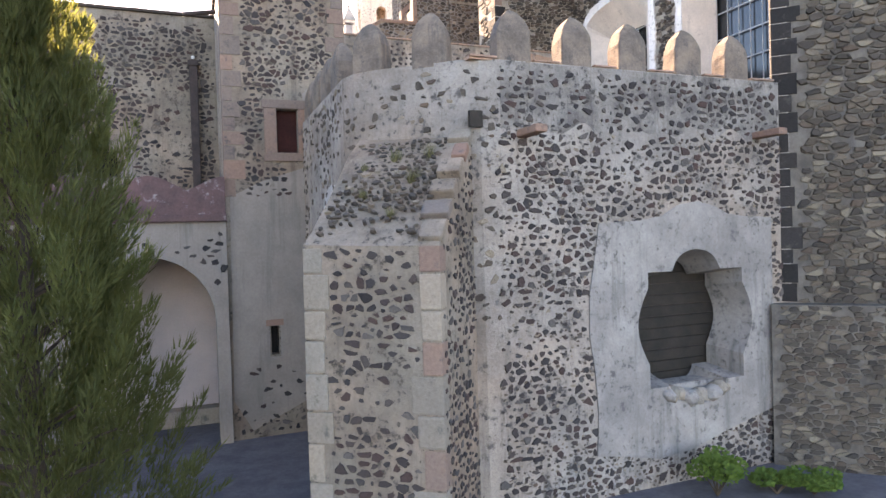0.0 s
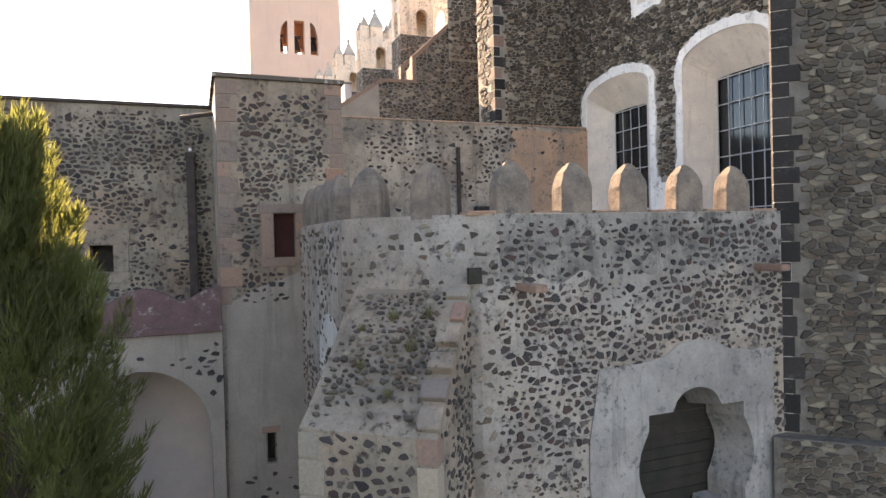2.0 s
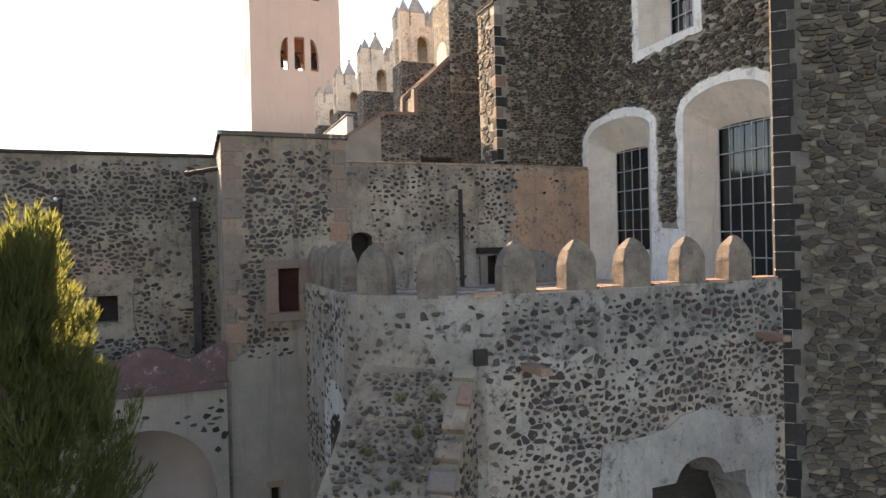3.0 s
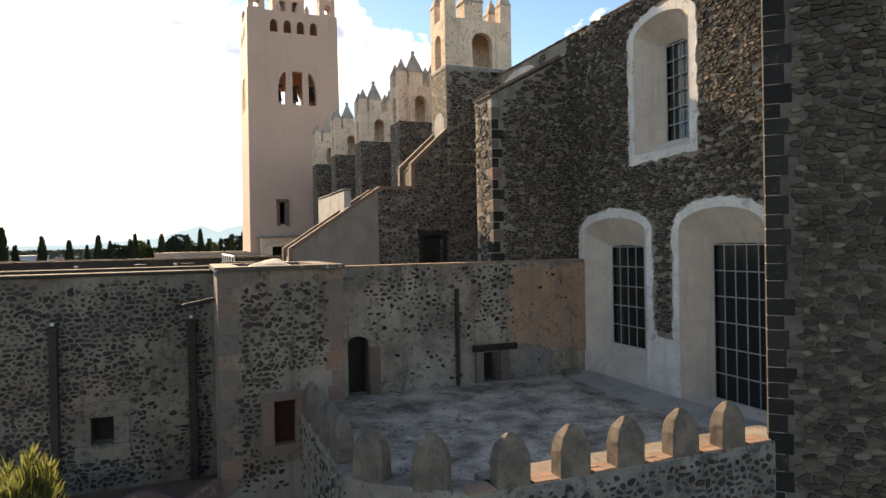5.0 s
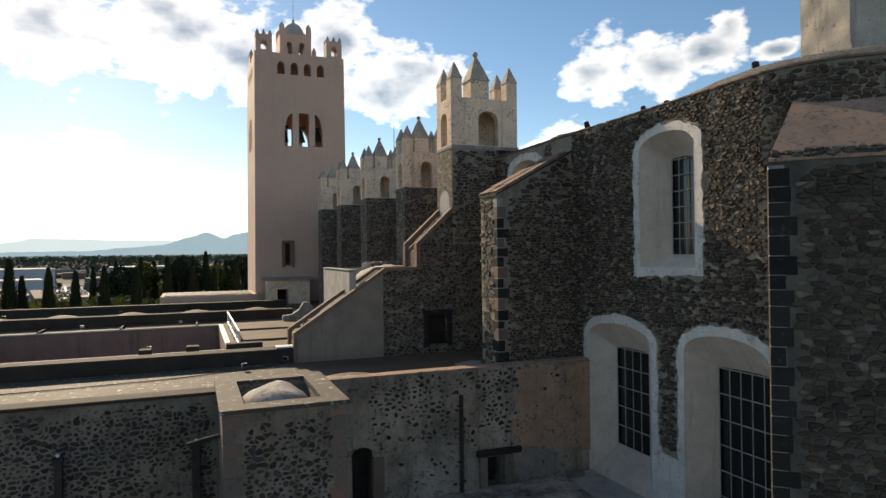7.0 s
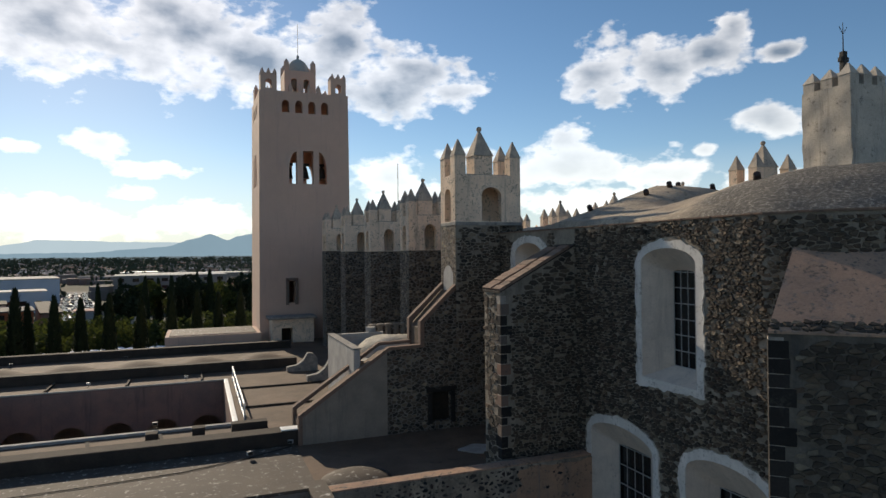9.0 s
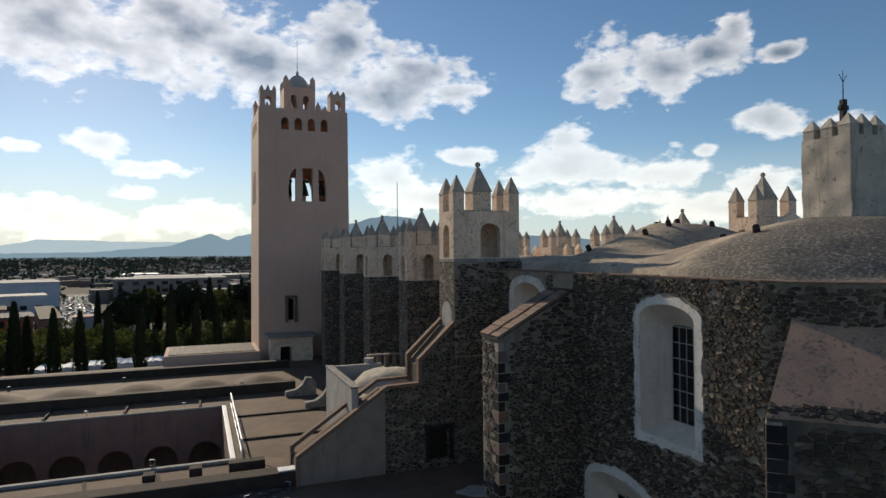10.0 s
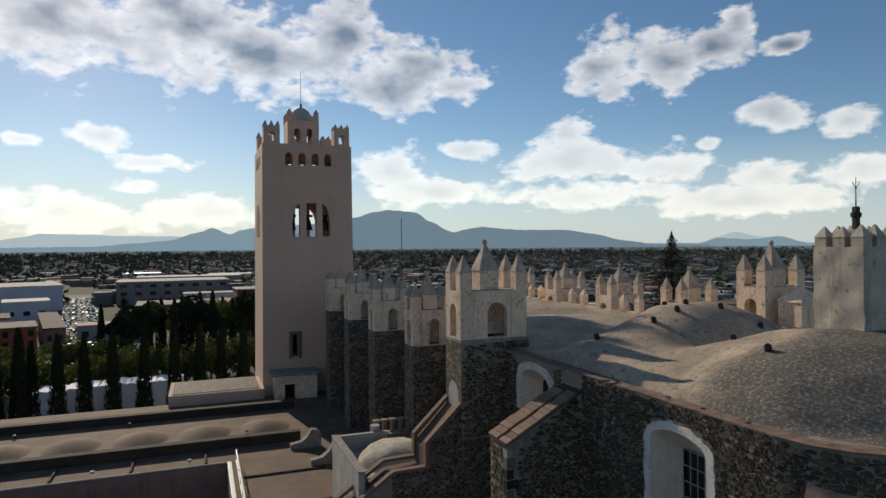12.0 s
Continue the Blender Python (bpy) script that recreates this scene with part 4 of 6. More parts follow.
def side_buttress():
    x0, x1, y0, y1 = B2
    ob = slab("buttress_side", [(x0, 7), (x1, 7), (x1, 19.85), (x0, 18.1)], [], (0, y0, 0), X, Z, -Y, y1 - y0, DARK_JOINT)
    structure(ob, "dark rubble buttress with pale quoins and sloping top", "buttress")
    top = slab("coping", [(x0 - .06, 18.06), (x0 - .06, 18.13), (x1, 19.93), (x1, 19.86)], [], (0, y0 - .04, 0), X, Z, -Y, y1 - y0 + .08, PARAPET, ob, "dark sloping coping edged with brick")
    for side, deep in ((y0 - .1, .62), (y0 + .74, .8)):
        u = 0.0
        while u < x1 - x0 - .35:
            L = rng.uniform(.27, .36)
            c = boxed("brick", (-.5 * L + .006, .5 * L - .006, 0, deep + rng.uniform(-.03, .03), 0, .1 + rng.uniform(0, .025)), COPING, top, bevel=.012)
            c.matrix_basis = pose(x0 - .05 + (u + L / 2), side, 18.12 + (u + L / 2) * .535, 0, -28.2, 0)
            u += L * .88
    lay_stones(ob, coursed(rng, x0 + .4, x1, 11.3, 18, .08, .14, .17, lambda u, v: .95), (0, y0, 0), X, Z, -Y, MASONRY, near=(12, 15), count=200)
    lay_stones(ob, coursed(rng, x0 + .9, x1, 18, 19.7, .12, .22, .3, lambda u, v: .95 if v < 18 + (u - x0) * .5 else 0), (0, y0, 0), X, Z, -Y, MASONRY)
    lay_stones(ob, coursed(rng, y0 + .3, y1, 11.2, 18, .13, .24, .3, lambda u, v: .9), (x0, 0, 0), Y, Z, -X, MASONRY)
    boxed("quoin_bed", (x0 - .008, x0 + .24, y0 - .008, y0 + .3, 11.3, 17.95), JOINT_PALE, ob, "pale mortar between the quoins")
    z, k = 11.3, 0
    while z < 17.6:
        h = rng.uniform(.3, .46)
        w = rng.uniform(.34, .5) if k % 2 else rng.uniform(.22, .32)
        boxed("quoin", (x0 - .02, x0 + w, y0 - .02, y0 + (.3 if k % 2 else .5), z + .016, z + h - .016), QUOIN_DARK if k % 3 else QUOIN_PINK, ob, bevel=.015)
        z += h
        k += 1


side_buttress()

# ---- terrace back wall ----
back = slab("wall_terrace", rect(3.4, 0, 13.74, 11.76), [rect(9.36, 7.5, 10.0, 8.55), arched(4.45, 7.5, 5.15, 9.25, .22)], (0, 20.3, 0), X, Z, -Y, .7, MORTAR_GREY)
structure(back, "stained terrace wall of patchy render and rubble", "wall")
structure(boxed("wall_top", (3.46, 13.7, 20.25, 20.8, 11.76, 11.82), MORTAR_WARM, bevel=.02), "thin pale coping on the terrace wall", "coping")
structure(slab("render_patch", [(a + .16 * noise.noise(Vector((a * 2.3, b * 2.3, 1))), b + .16 * noise.noise(Vector((a * 2.3, b * 2.3, 9)))) for a, b in [(10.2 + 3.5 * i / 24, 8.9 - .6 * i / 24) for i in range(25)]] + [(13.74, 8.3), (13.74, 11.74)] + [(a + .2 * noise.noise(Vector((a * 2.3, b * 2.3, 1))), b + .1 * noise.noise(Vector((a * 2, b * 2, 9)))) for a, b in [(13.2 - 2.6 * i / 16, 11.62) for i in range(17)] + [(10.45 + .22 * math.sin(i), 11.4 - i * .17) for i in range(15)]], [], (0, 20.275, 0), X, Z, -Y, .03, MORTAR_WARM), "ochre render patch on the terrace wall", "render")
lay_stones(back, scattered(rng, 5.0, 13.6, 7.7, 11.65, .2, .085, lambda u, v: dens(u, v, .3 if u > 10.8 else .95, 14) * (1 if v > 9.5 else .22)), (0, 20.3, 0), X, Z, -Y, STONE, near=(7.5, 11), count=150)
for pts, mat, dy, lab in (([(10.6, 7.6), (12.4, 7.6), (12.2, 8.5), (10.9, 8.7)], PLASTER_STAINED, .014, "stained plaster patch on the terrace wall"),):
    structure(slab("render_patch", ragged(pts, .22, 3.7), [], (0, 20.3 - dy, 0), X, Z, -Y, .02, mat), lab, "render")
sd = structure(thing("door_1", "small low doorway with a heavy stone lintel", "door"), "small low doorway with a heavy stone lintel", "door")
boxed("lintel", (8.95, 10.7, 20.14, 20.36, 8.62, 8.84), QUOIN_DARK, sd, bevel=.03)
boxed("jamb", (9.06, 9.35, 20.2, 20.34, 7.5, 8.6), QUOIN_GREY, sd, bevel=.02)
boxed("jamb", (10.01, 10.4, 20.2, 20.34, 7.5, 8.6), QUOIN_PINK, sd, bevel=.02)
# Dark sheet in place of the shade behind the low doorway.
boxed("backing", (9.2, 10.0, 20.9, 20.95, 7.4, 8.7), BOARDS_AND_SHADE, sd)
sd = structure(thing("door_2", "narrow arched doorway beside the corner block", "door"), "narrow arched doorway beside the corner block", "door")
# No leaf: a dark sheet for the shade in the arched doorway.
boxed("door_gloom", (4.4, 5.25, 20.85, 20.9, 7.5, 9.5), BOARDS_AND_SHADE, sd)
boxed("jamb", (5.17, 5.55, 20.24, 20.34, 7.5, 9.1), QUOIN_PINK, sd, bevel=.02)
bm = bmesh.new()
cyl(bm, (8.35, 20.2, 7.5), (8.35, 20.2, 10.9), .07)
tagged(part("drain_pipe", bm, PIPE), "dark rusted drain pipe down the terrace wall", "drain pipe")
tagged(boxed("stone_trough", (12.45, 13.1, 19.7, 20.05, 7.5, 7.72), QUOIN_GREY, bevel=.05), "small pale stone trough on the terrace floor", "trough")

# ---- corner block with quoins, and the arch wall ----
block = slab("wall_block", [(.3, 0), (3.45, 0), (3.45, 11.9), (.3, 11.9)], [rect(1.62, 7.35, 2.16, 8.48), rect(1.3, 2.1, 1.5, 2.85)], (0, 16.6, 0), X, Z, -Y, .55, MORTAR_OLD)
structure(block, "mortar and rubble corner block with pink quoins", "wall")
structure(boxed("block_side", (.3, .8, 17.15, 19.9, 0, 11.9), MORTAR), "rubble side wall of the corner block", "wall")
structure(boxed("block_side_north", (2.95, 3.45, 17.15, 20.9, 0, 11.9), MORTAR), "plain side wall of the corner block", "wall")
structure(boxed("block_back", (.8, 2.95, 20.4, 20.9, 0, 11.9), MORTAR), "back wall of the corner block", "wall")
structure(boxed("block_roof", (.8, 2.95, 17.15, 20.4, 11.0, 11.42), ROOF), "sunken roof of the corner block", "roof")
structure(slab("block_coping", rect(.22, 16.52, 3.53, 20.98), [rect(.85, 17.2, 2.9, 20.35)], (0, 0, 12.0), X, Y, Z, .11, ROOF_PALE), "flat tan rim round the block's roof", "coping")
lay_stones(block, scattered(rng, .75, 3.05, 6.2, 11.6, .16, .112, lambda u, v: 0 if (1.25 < u < 2.5 and 7 < v < 8.8) or (u > 1.9 and v < 9.3) else dens(u, v, 1, 21)), (0, 16.6, 0), X, Z, -Y, STONE, near=(1.8, 10), count=200)
lay_stones(block, scattered(rng, .4, 3.4, .1, 1.8, .2, .085, lambda u, v: dens(u, v, .7, 27)), (0, 16.6, 0), X, Z, -Y, STONE)
structure(slab("block_render", [(.78, .2), (3.44, 1.4), (3.44, 9.3), (2.6, 9.2), (2.3, 8.9), (2.4, 7.0), (1.2, 6.6), (.4, 6.2), (.34, 1.0)], [rect(1.26, 2.05, 1.54, 2.9)], (0, 16.585, 0), X, Z, -Y, .02, PLASTER_DARK), "smooth grey lower render of the block", "render")
for qx, side in ((.3, 1), (3.45, -1)):
    z, k = 6.2, 0
    while z < 11.7:
        h = rng.uniform(.34, .5)
        w = rng.uniform(.4, .55) if k % 2 else rng.uniform(.24, .34)
        a, b = (qx - .015, qx + w) if side > 0 else (qx - w, qx + .015)
        boxed("quoin", (a, b, 16.575, 16.95, z + .008, min(z + h, 11.88) - .008), QUOIN_PINK, block, bevel=.012)
        z += h
        k += 1
sw = structure(thing("window_5", "small window with pink stone frame and red shutter", "window"), "small window with pink stone frame and red shutter", "window")
for nm, dims in (("frame", (1.3, 1.61, 16.56, 16.8, 7.345, 8.485)), ("frame", (2.17, 2.34, 16.56, 16.8, 7.345, 8.485)), ("lintel", (1.25, 2.4, 16.56, 16.8, 8.49, 8.72)), ("sill", (1.28, 2.36, 16.54, 16.8, 7.12, 7.34))):
    boxed(nm, dims, QUOIN_PINK, sw, bevel=.015)
boxed("shutter", (1.6, 2.18, 16.85, 16.9, 7.34, 8.5), REDWOOD, sw)
sl = structure(thing("window_6", "narrow slit window with a pink lintel", "window"), "narrow slit window with a pink lintel", "window")
# Dark sheet for the shade behind the slit.
boxed("backing", (1.25, 1.55, 16.95, 17.0, 2.05, 2.9), BOARDS_AND_SHADE, sl)
boxed("lintel", (1.18, 1.62, 16.56, 16.7, 2.86, 3.02), QUOIN_PINK, sl, bevel=.01)
bm = bmesh.new()
bmesh.ops.create_uvsphere(bm, u_segments=20, v_segments=10, radius=1, matrix=Matrix.Translation((1.85, 18.8, 11.4)) @ Matrix.Diagonal((1.0, 1.4, .72, 1)))
for v in bm.verts:
    v.co += (v.co - Vector((1.85, 18.8, 11.4))).normalized() * (.14 * noise.noise(v.co * 1.6) + .05 * noise.noise(v.co * 5))
tagged(part("roof_dome", bm, surface("dome_limewash", (.5, .46, .4), (.3, .27, .23), 2.2, bump=.5, grain=.4, spots=(.2, .175, .15), pits=(.14, .12, .1)), smooth=True), "small flaking whitewashed dome on the block's roof", "dome")

arch_hole = arched(-3.15, -.2, -.02, 3.05, 1.7)
archw = slab("wall_arch", [(-26, -.4), (.28, -.4), (.28, 5.7), (-26, 5.7)], [arch_hole], (0, 16.45, 0), X, Z, -Y, .9, PLASTER_DARK)
structure(archw, "mauve-grey plastered wall with a wide arch", "wall")
lay_stones(archw, scattered(rng, -8, .2, 3.4, 5.5, .22, .08, lambda u, v: 0 if inside((u, v), arched(-3.35, 0, .18, 3.05, 1.9)) else dens(u, v, .65, 33)), (0, 16.45, 0), X, Z, -Y, STONE)
structure(boxed("arch_back", (-5, .29, 19.0, 19.4, 0, 5.6), surface("pink_inner_plaster", (.50, .40, .35), (.42, .35, .31), .8, bump=.15, grain=.1)), "pale pink plaster wall inside the arch", "wall")
structure(boxed("bench", (-4.8, .28, 18.5, 18.99, 0, .45), QUOIN_GREY, bevel=.02), "low stone bench inside the arch", "bench")
structure(boxed("arch_terrace", (-26, .3, 16.5, 19.9, 5.45, 5.7), ROOF), "flat roof above the arch wall", "roof")
structure(boxed("cornice", (-26, .3, 16.32, 16.6, 5.58, 5.76), CORNICE, bevel=.03), "moulded plum-coloured cornice over the arch", "cornice")
wave = [(.28, 5.76)] + [(.28 - .08 * i, 6.36 + .34 * abs(math.cos(math.pi * .08 * i / 1.75)) ** 1.3) for i in range(170)] + [(-13.3, 5.76)]
structure(slab("parapet_wave", wave, [], (0, 16.42, 0), X, Z, -Y, .25, CORNICE), "scalloped plum parapet on the cornice", "parapet")
lt = thing("wall_lantern", "small dark iron wall lantern inside the arch", "lantern", (-2.2, 18.9, 3.6))
bm = bmesh.new()
box(bm, -.08, .08, -.2, -.04, -.14, .14, .02)
part("glass_box", bm, IRON, lt)
bm = bmesh.new()
cyl(bm, (0, 0.09, .2), (0, -.12, .2), .015)
part("bracket", bm, IRON, lt)

# ---- long rubble wall with pipes ----
lw = slab("wall_long", rect(-34, 5.6, .3, 11.75), [rect(-3.0, 7.03, -2.43, 7.78)], (0, 19.9, 0), X, Z, -Y, .6, MORTAR_OLD)
structure(lw, "long pale mortar wall studded with dark rubble", "wall")
structure(boxed("wall_long_top", (-34, .3, 19.82, 20.6, 11.75, 11.85), PARAPET, bevel=.03), "dark weathered top of the long wall", "coping")
lay_stones(lw, scattered(rng, -9, .2, 5.8, 11.6, .16, .112, lambda u, v: 0 if -3.4 < u < -2.0 and 6.6 < v < 8.4 else dens(u, v, 1.15, 41)), (0, 19.9, 0), X, Z, -Y, STONE, near=(-2.5, 9.5), count=200)
sq = structure(thing("window_7", "small square window in a stone frame", "window"), "small square window in a stone frame", "window")
for nm, dims in (("frame", (-3.36, -3.0, 19.85, 20.1, 7.025, 7.785)), ("frame", (-2.43, -2.04, 19.85, 20.1, 7.025, 7.785)), ("lintel", (-3.4, -2.0, 19.85, 20.1, 7.79, 8.22)), ("sill", (-3.4, -2.0, 19.83, 20.1, 6.7, 7.02))):
    boxed(nm, dims, MORTAR_OLD, sq, bevel=.015)
# Dark sheet for the shade behind the square opening.
boxed("backing", (-3.1, -2.3, 20.4, 20.45, 6.9, 7.9), BOARDS_AND_SHADE, sq)
for px0, w in ((-.45, .24), (-3.95, .2)):
    p = thing("down_pipe", "dark boxed clay downpipe on the rubble wall", "downpipe", (px0, 19.8, 5.7))
    bm = bmesh.new()
    box(bm, 0, w, -.14, .1, 0, 4.6, .03)
    part("shaft", bm, PIPE, p)
    bm = bmesh.new()
    box(bm, -.03, w + .03, -.18, .1, 4.55, 4.72, .03)
    part("collar", bm, PIPE, p)
    bm = bmesh.new()
    bmesh.ops.create_uvsphere(bm, u_segments=10, v_segments=8, radius=.05, matrix=Matrix.Translation((w / 2, -.12, 4.8)))
    part("bulb", bm, WHITE_PAINT, p, "small white lamp bulb")
bm = bmesh.new()
cyl(bm, (.25, 17.5, 11.15), (-.55, 17.5, 11.0), .06)
tagged(part("roof_spout", bm, PIPE), "slender clay roof spout on the block", "spout")
for sx, sz in ((5.05, 6.85), (10.6, 6.98)):
    sp = boxed("stone_spout", (sx - .12, sx + .12, 9.05, 9.8, sz - .09, sz + .05), QUOIN_PINK, bevel=.03)
    tagged(sp, "short stone rain spout sticking from the bastion", "spout")

# ---- monastery roofs ----
HOLE = (-12.5, 1.2, 33.0, 45.2)
roof = slab("roof_main", rect(-45, 20.5, CX, 64.5), [rect(HOLE[0], HOLE[2], HOLE[1], HOLE[3])], (0, 0, 11.1), X, Y, Z, .5, ROOF)
structure(roof, "flat tan monastery roof round the cloister", "roof")
structure(boxed("roof_patched", (-45, 3.6, 20.6, 28.2, 11.1, 11.16), ROOF_PALE), "tan roof strip with flaking white patches", "roof")


def cloister():
    x0, x1, y0, y1 = HOLE
    mat = surface("cloister_wall", (.27, .17, .14), (.21, .145, .125), 1.2, bump=.3, streak=(.13, .10, .09))
    holes = []
    k = x0 + .8
    while k + 2 < x1:
        holes.append(arched(k, 5.6, k + 2.0, 7.9, 1.0))
        k += 2.7
    for y, nrm, nm in ((y1 - .03, -Y, "cloister_wall_west"), (y0 + .03, Y, "cloister_wall_east")):
        ob = slab(nm, rect(x0, 0, x1, 11.05), holes, (0, y, 0), X, Z, nrm, .5, mat)
        structure(ob, "brown plastered cloister wall with round arches", "wall")
    for x, nrm, nm in ((x0, X, "cloister_wall_south"), (x1, -X, "cloister_wall_north")):
        structure(boxed(nm, ((x - .5, x + .03) if nrm.x > 0 else (x - .03, x + .5)) + (y0 + .04, y1 - .04, 0, 11.05), mat), "brown plastered cloister side wall", "wall")
    for dims in ((x0 - .1, x1 + .25, y1 - .04, y1 + .1, 11.1, 11.2), (x0 - .1, x1 + .25, y0 - .25, y0 + .05, 11.1, 11.24), (x1 - .02, x1 + .24, y0 + .06, y1 - .09, 11.1, 11.24), (x0 - .24, x0 + .02, y0 + .06, y1 - .09, 11.1, 11.24)):
        structure(boxed("cloister_rim", dims, WHITE_PAINT if dims[0] > 0 else PLASTER, bevel=.02), "white-painted rim round the cloister opening", "rim")


cloister()
# Backing walls added to block daylight that would show through the cloister arches.
for yy in (28.8, 48.6):
    structure(boxed("cloister_inner_wall", (-44, CX - .1, yy, yy + .4, 0, 10.55), PLASTER_DARK), "dull backing wall added behind the cloister arches", "wall")
for name, dims, lab in (("parapet_near", (-45, 4.2, 28.3, 29.3, 11.1, 11.75), "thick dark roof parapet"), ("parapet_mid", (-45, 6.6, 48.6, 49.4, 11.1, 11.8), "dark roof parapet behind the cloister"),
                        ("parapet_far", (-45, 7.5, 58.8, 59.6, 11.1, 11.75), "far dark roof parapet")):
    structure(boxed(name, dims, PARAPET, bevel=.05), lab, "parapet")
for k in range(9):
    bm = bmesh.new()
    rings = []
    for i in range(9):
        f = i / 8
        rings.append([bm.verts.new((4.4 - 4.6 * k + 2.2 * f * math.cos(6.28319 * j / 20), 53.3 + 2.8 * f * math.sin(6.28319 * j / 20), 11.08 + .55 * math.cos(math.pi * f / 2) ** 1.15 - .05 * f)) for j in range(20)])
    for p0, p1 in zip(rings, rings[1:]):
        for j in range(20):
            bm.faces.new((p0[j], p0[(j + 1) % 20], p1[(j + 1) % 20], p1[j]))
    bmesh.ops.remove_doubles(bm, verts=bm.verts, dist=.001)
    tagged(part("roof_vault_hump", bm, ROOF, smooth=True), "low rounded vault hump on the flat roof", "vault", "humps of the monastery roof")
for k, y in enumerate((36.4, 41.8)):
    structure(boxed("roof_step", (2.0, 7.2, y, y + .2, 11.1, 11.2), PARAPET, bevel=.03), "low curb across the flat roof", "curb")
for bx, by, w in ((-2.6, 29.9, .5), (-.7, 30.1, .55), (1.0, 30.2, 1.6)):
    tagged(boxed("roof_plinth", (bx, bx + w, by, by + .6, 11.1, 11.85), PARAPET, bevel=.04), "small rendered plinth on the roof", "plinth")
for k in range(4):
    bm = bmesh.new()
    box(bm, -.07, .07, -1.5, 1.5, 0, .16, .03)
    ob = part("roof_rib", bm, PARAPET)
    ob.matrix_basis = pose(-14 + k * 4.6, 46.95, 11.1, 0, 0, 0)
    tagged(ob, "short rendered rib on the roof strip", "rib", "ribs of the roof")


def roof_frame(x, y0, y1):
    f = thing("guard_frame", "white metal guard frame on the cloister's edge", "guard rail", (x, y0, 11.3))
    L = y1 - y0
    for z in (.1, .75):
        bm = bmesh.new()
        cyl(bm, (0, 0, z), (0, L, z), .05, seg=8)
        part("rail", bm, WHITE_PAINT, f)
    for k in range(6):
        bm = bmesh.new()
        cyl(bm, (0, L * k / 5, -.2), (0, L * k / 5, .8), .035, seg=8)
        part("post", bm, WHITE_PAINT, f)


roof_frame(1.75, 33.2, 44.8)

def floodlight(x, y, z, turn):
    f = thing("floodlight", "small white floodlight on the roof edge", "floodlight", (0, 0, 0), "floodlights of the roof")
    f.matrix_basis = pose(x, y, z, 0, 0, turn) @ Matrix.Scale(.6, 4)
    bm = bmesh.new()
    cyl(bm, (0, 0, 0), (0, 0, .28), .03, seg=8)
    box(bm, -.16, .16, -.04, .04, 0, .03)
    part("stand", bm, IRON, f)
    bm = bmesh.new()
    box(bm, -.2, .2, -.12, .1, .24, .5, .04)
    part("housing", bm, PALE_IRON, f)
    bm = bmesh.new()
    box(bm, -.17, .17, -.135, -.12, .27, .47)
    part("lens", bm, GLASS, f)


for fx, fy, fz, ft in ((1.55, 27.0, 11.16, 20), (3.35, 28.0, 11.16, -30), (1.5, 31.2, 11.1, 60), (-2.4, 33.3, 11.25, 0), (-7.0, 45.6, 11.25, 180), (-1.2, 45.6, 11.25, 180), (2.9, 52, 11.1, 10), (-6, 57.8, 11.1, 0), (-14, 57.5, 11.1, 10)):
    floodlight(fx, fy, fz, ft)
for pts in (((-9, 25.6), (-4, 25.9), (-1, 26.2), (1.5, 27.0), (3.3, 27.9)), ((1.5, 31.3), (2.4, 31.9), (3.4, 30.4))):
    c = bpy.data.curves.new("roof_cable", "CURVE")
    c.dimensions, c.bevel_depth = "3D", .018
    s = c.splines.new("POLY")
    s.points.add(len(pts) - 1)
    for q, (cx, cy2) in zip(s.points, pts):
        q.co = (cx, cy2, 11.19, 1)
    c.materials.append(IRON)
    tagged(new("roof_cable", c), "thin dark cable lying on the roof", "cable")
tagged(boxed("white_board", (3.0, 4.1, 28.32, 28.9, 11.78, 11.84), WHITE_PAINT, bevel=.01), "white board lying on the roof parapet", "board")
for rx in (-11.5, -8.5, -5.0, -2.0):
    bm = bmesh.new()
    box(bm, -.08, .08, -.9, .9, 0, .16, .02)
    ob = part("roof_beam", bm, PARAPET)
    ob.matrix_basis = pose(rx, 31.2, 11.1, 0, 0, 8)
    tagged(ob, "low rendered beam across the roof strip", "beam", "beams of the roof")

bm = bmesh.new()
bmesh.ops.create_uvsphere(bm, u_segments=24, v_segments=12, radius=1, matrix=Matrix.Translation((5.12, 23.06, 11.1)) @ Matrix.Diagonal((1.35, 1.2, .3, 1)))
tagged(part("roof_mound", bm, ROOF_PALE, smooth=True), "low tan rendered mound behind the terrace wall", "mound")
bm = bmesh.new()
# Thin pale disc with a wavy edge, just above the roof.
disc = [bm.verts.new((10.94 + (.85 + .12 * math.sin(3 * a) + .06 * math.sin(5 * a)) * math.cos(a), 24.61 + (.6 + .08 * math.cos(4 * a)) * math.sin(a), 11.14)) for a in [6.28319 * i / 28 for i in range(28)]]
ring = bmesh.ops.extrude_face_region(bm, geom=[bm.faces.new(disc)])["geom"]
bmesh.ops.translate(bm, vec=(0, 0, -.06), verts=[v for v in ring if isinstance(v, bmesh.types.BMVert)])
tagged(part("pale_disc", bm, PLASTER), "flat pale disc with a wavy edge in the roof corner", "slab")

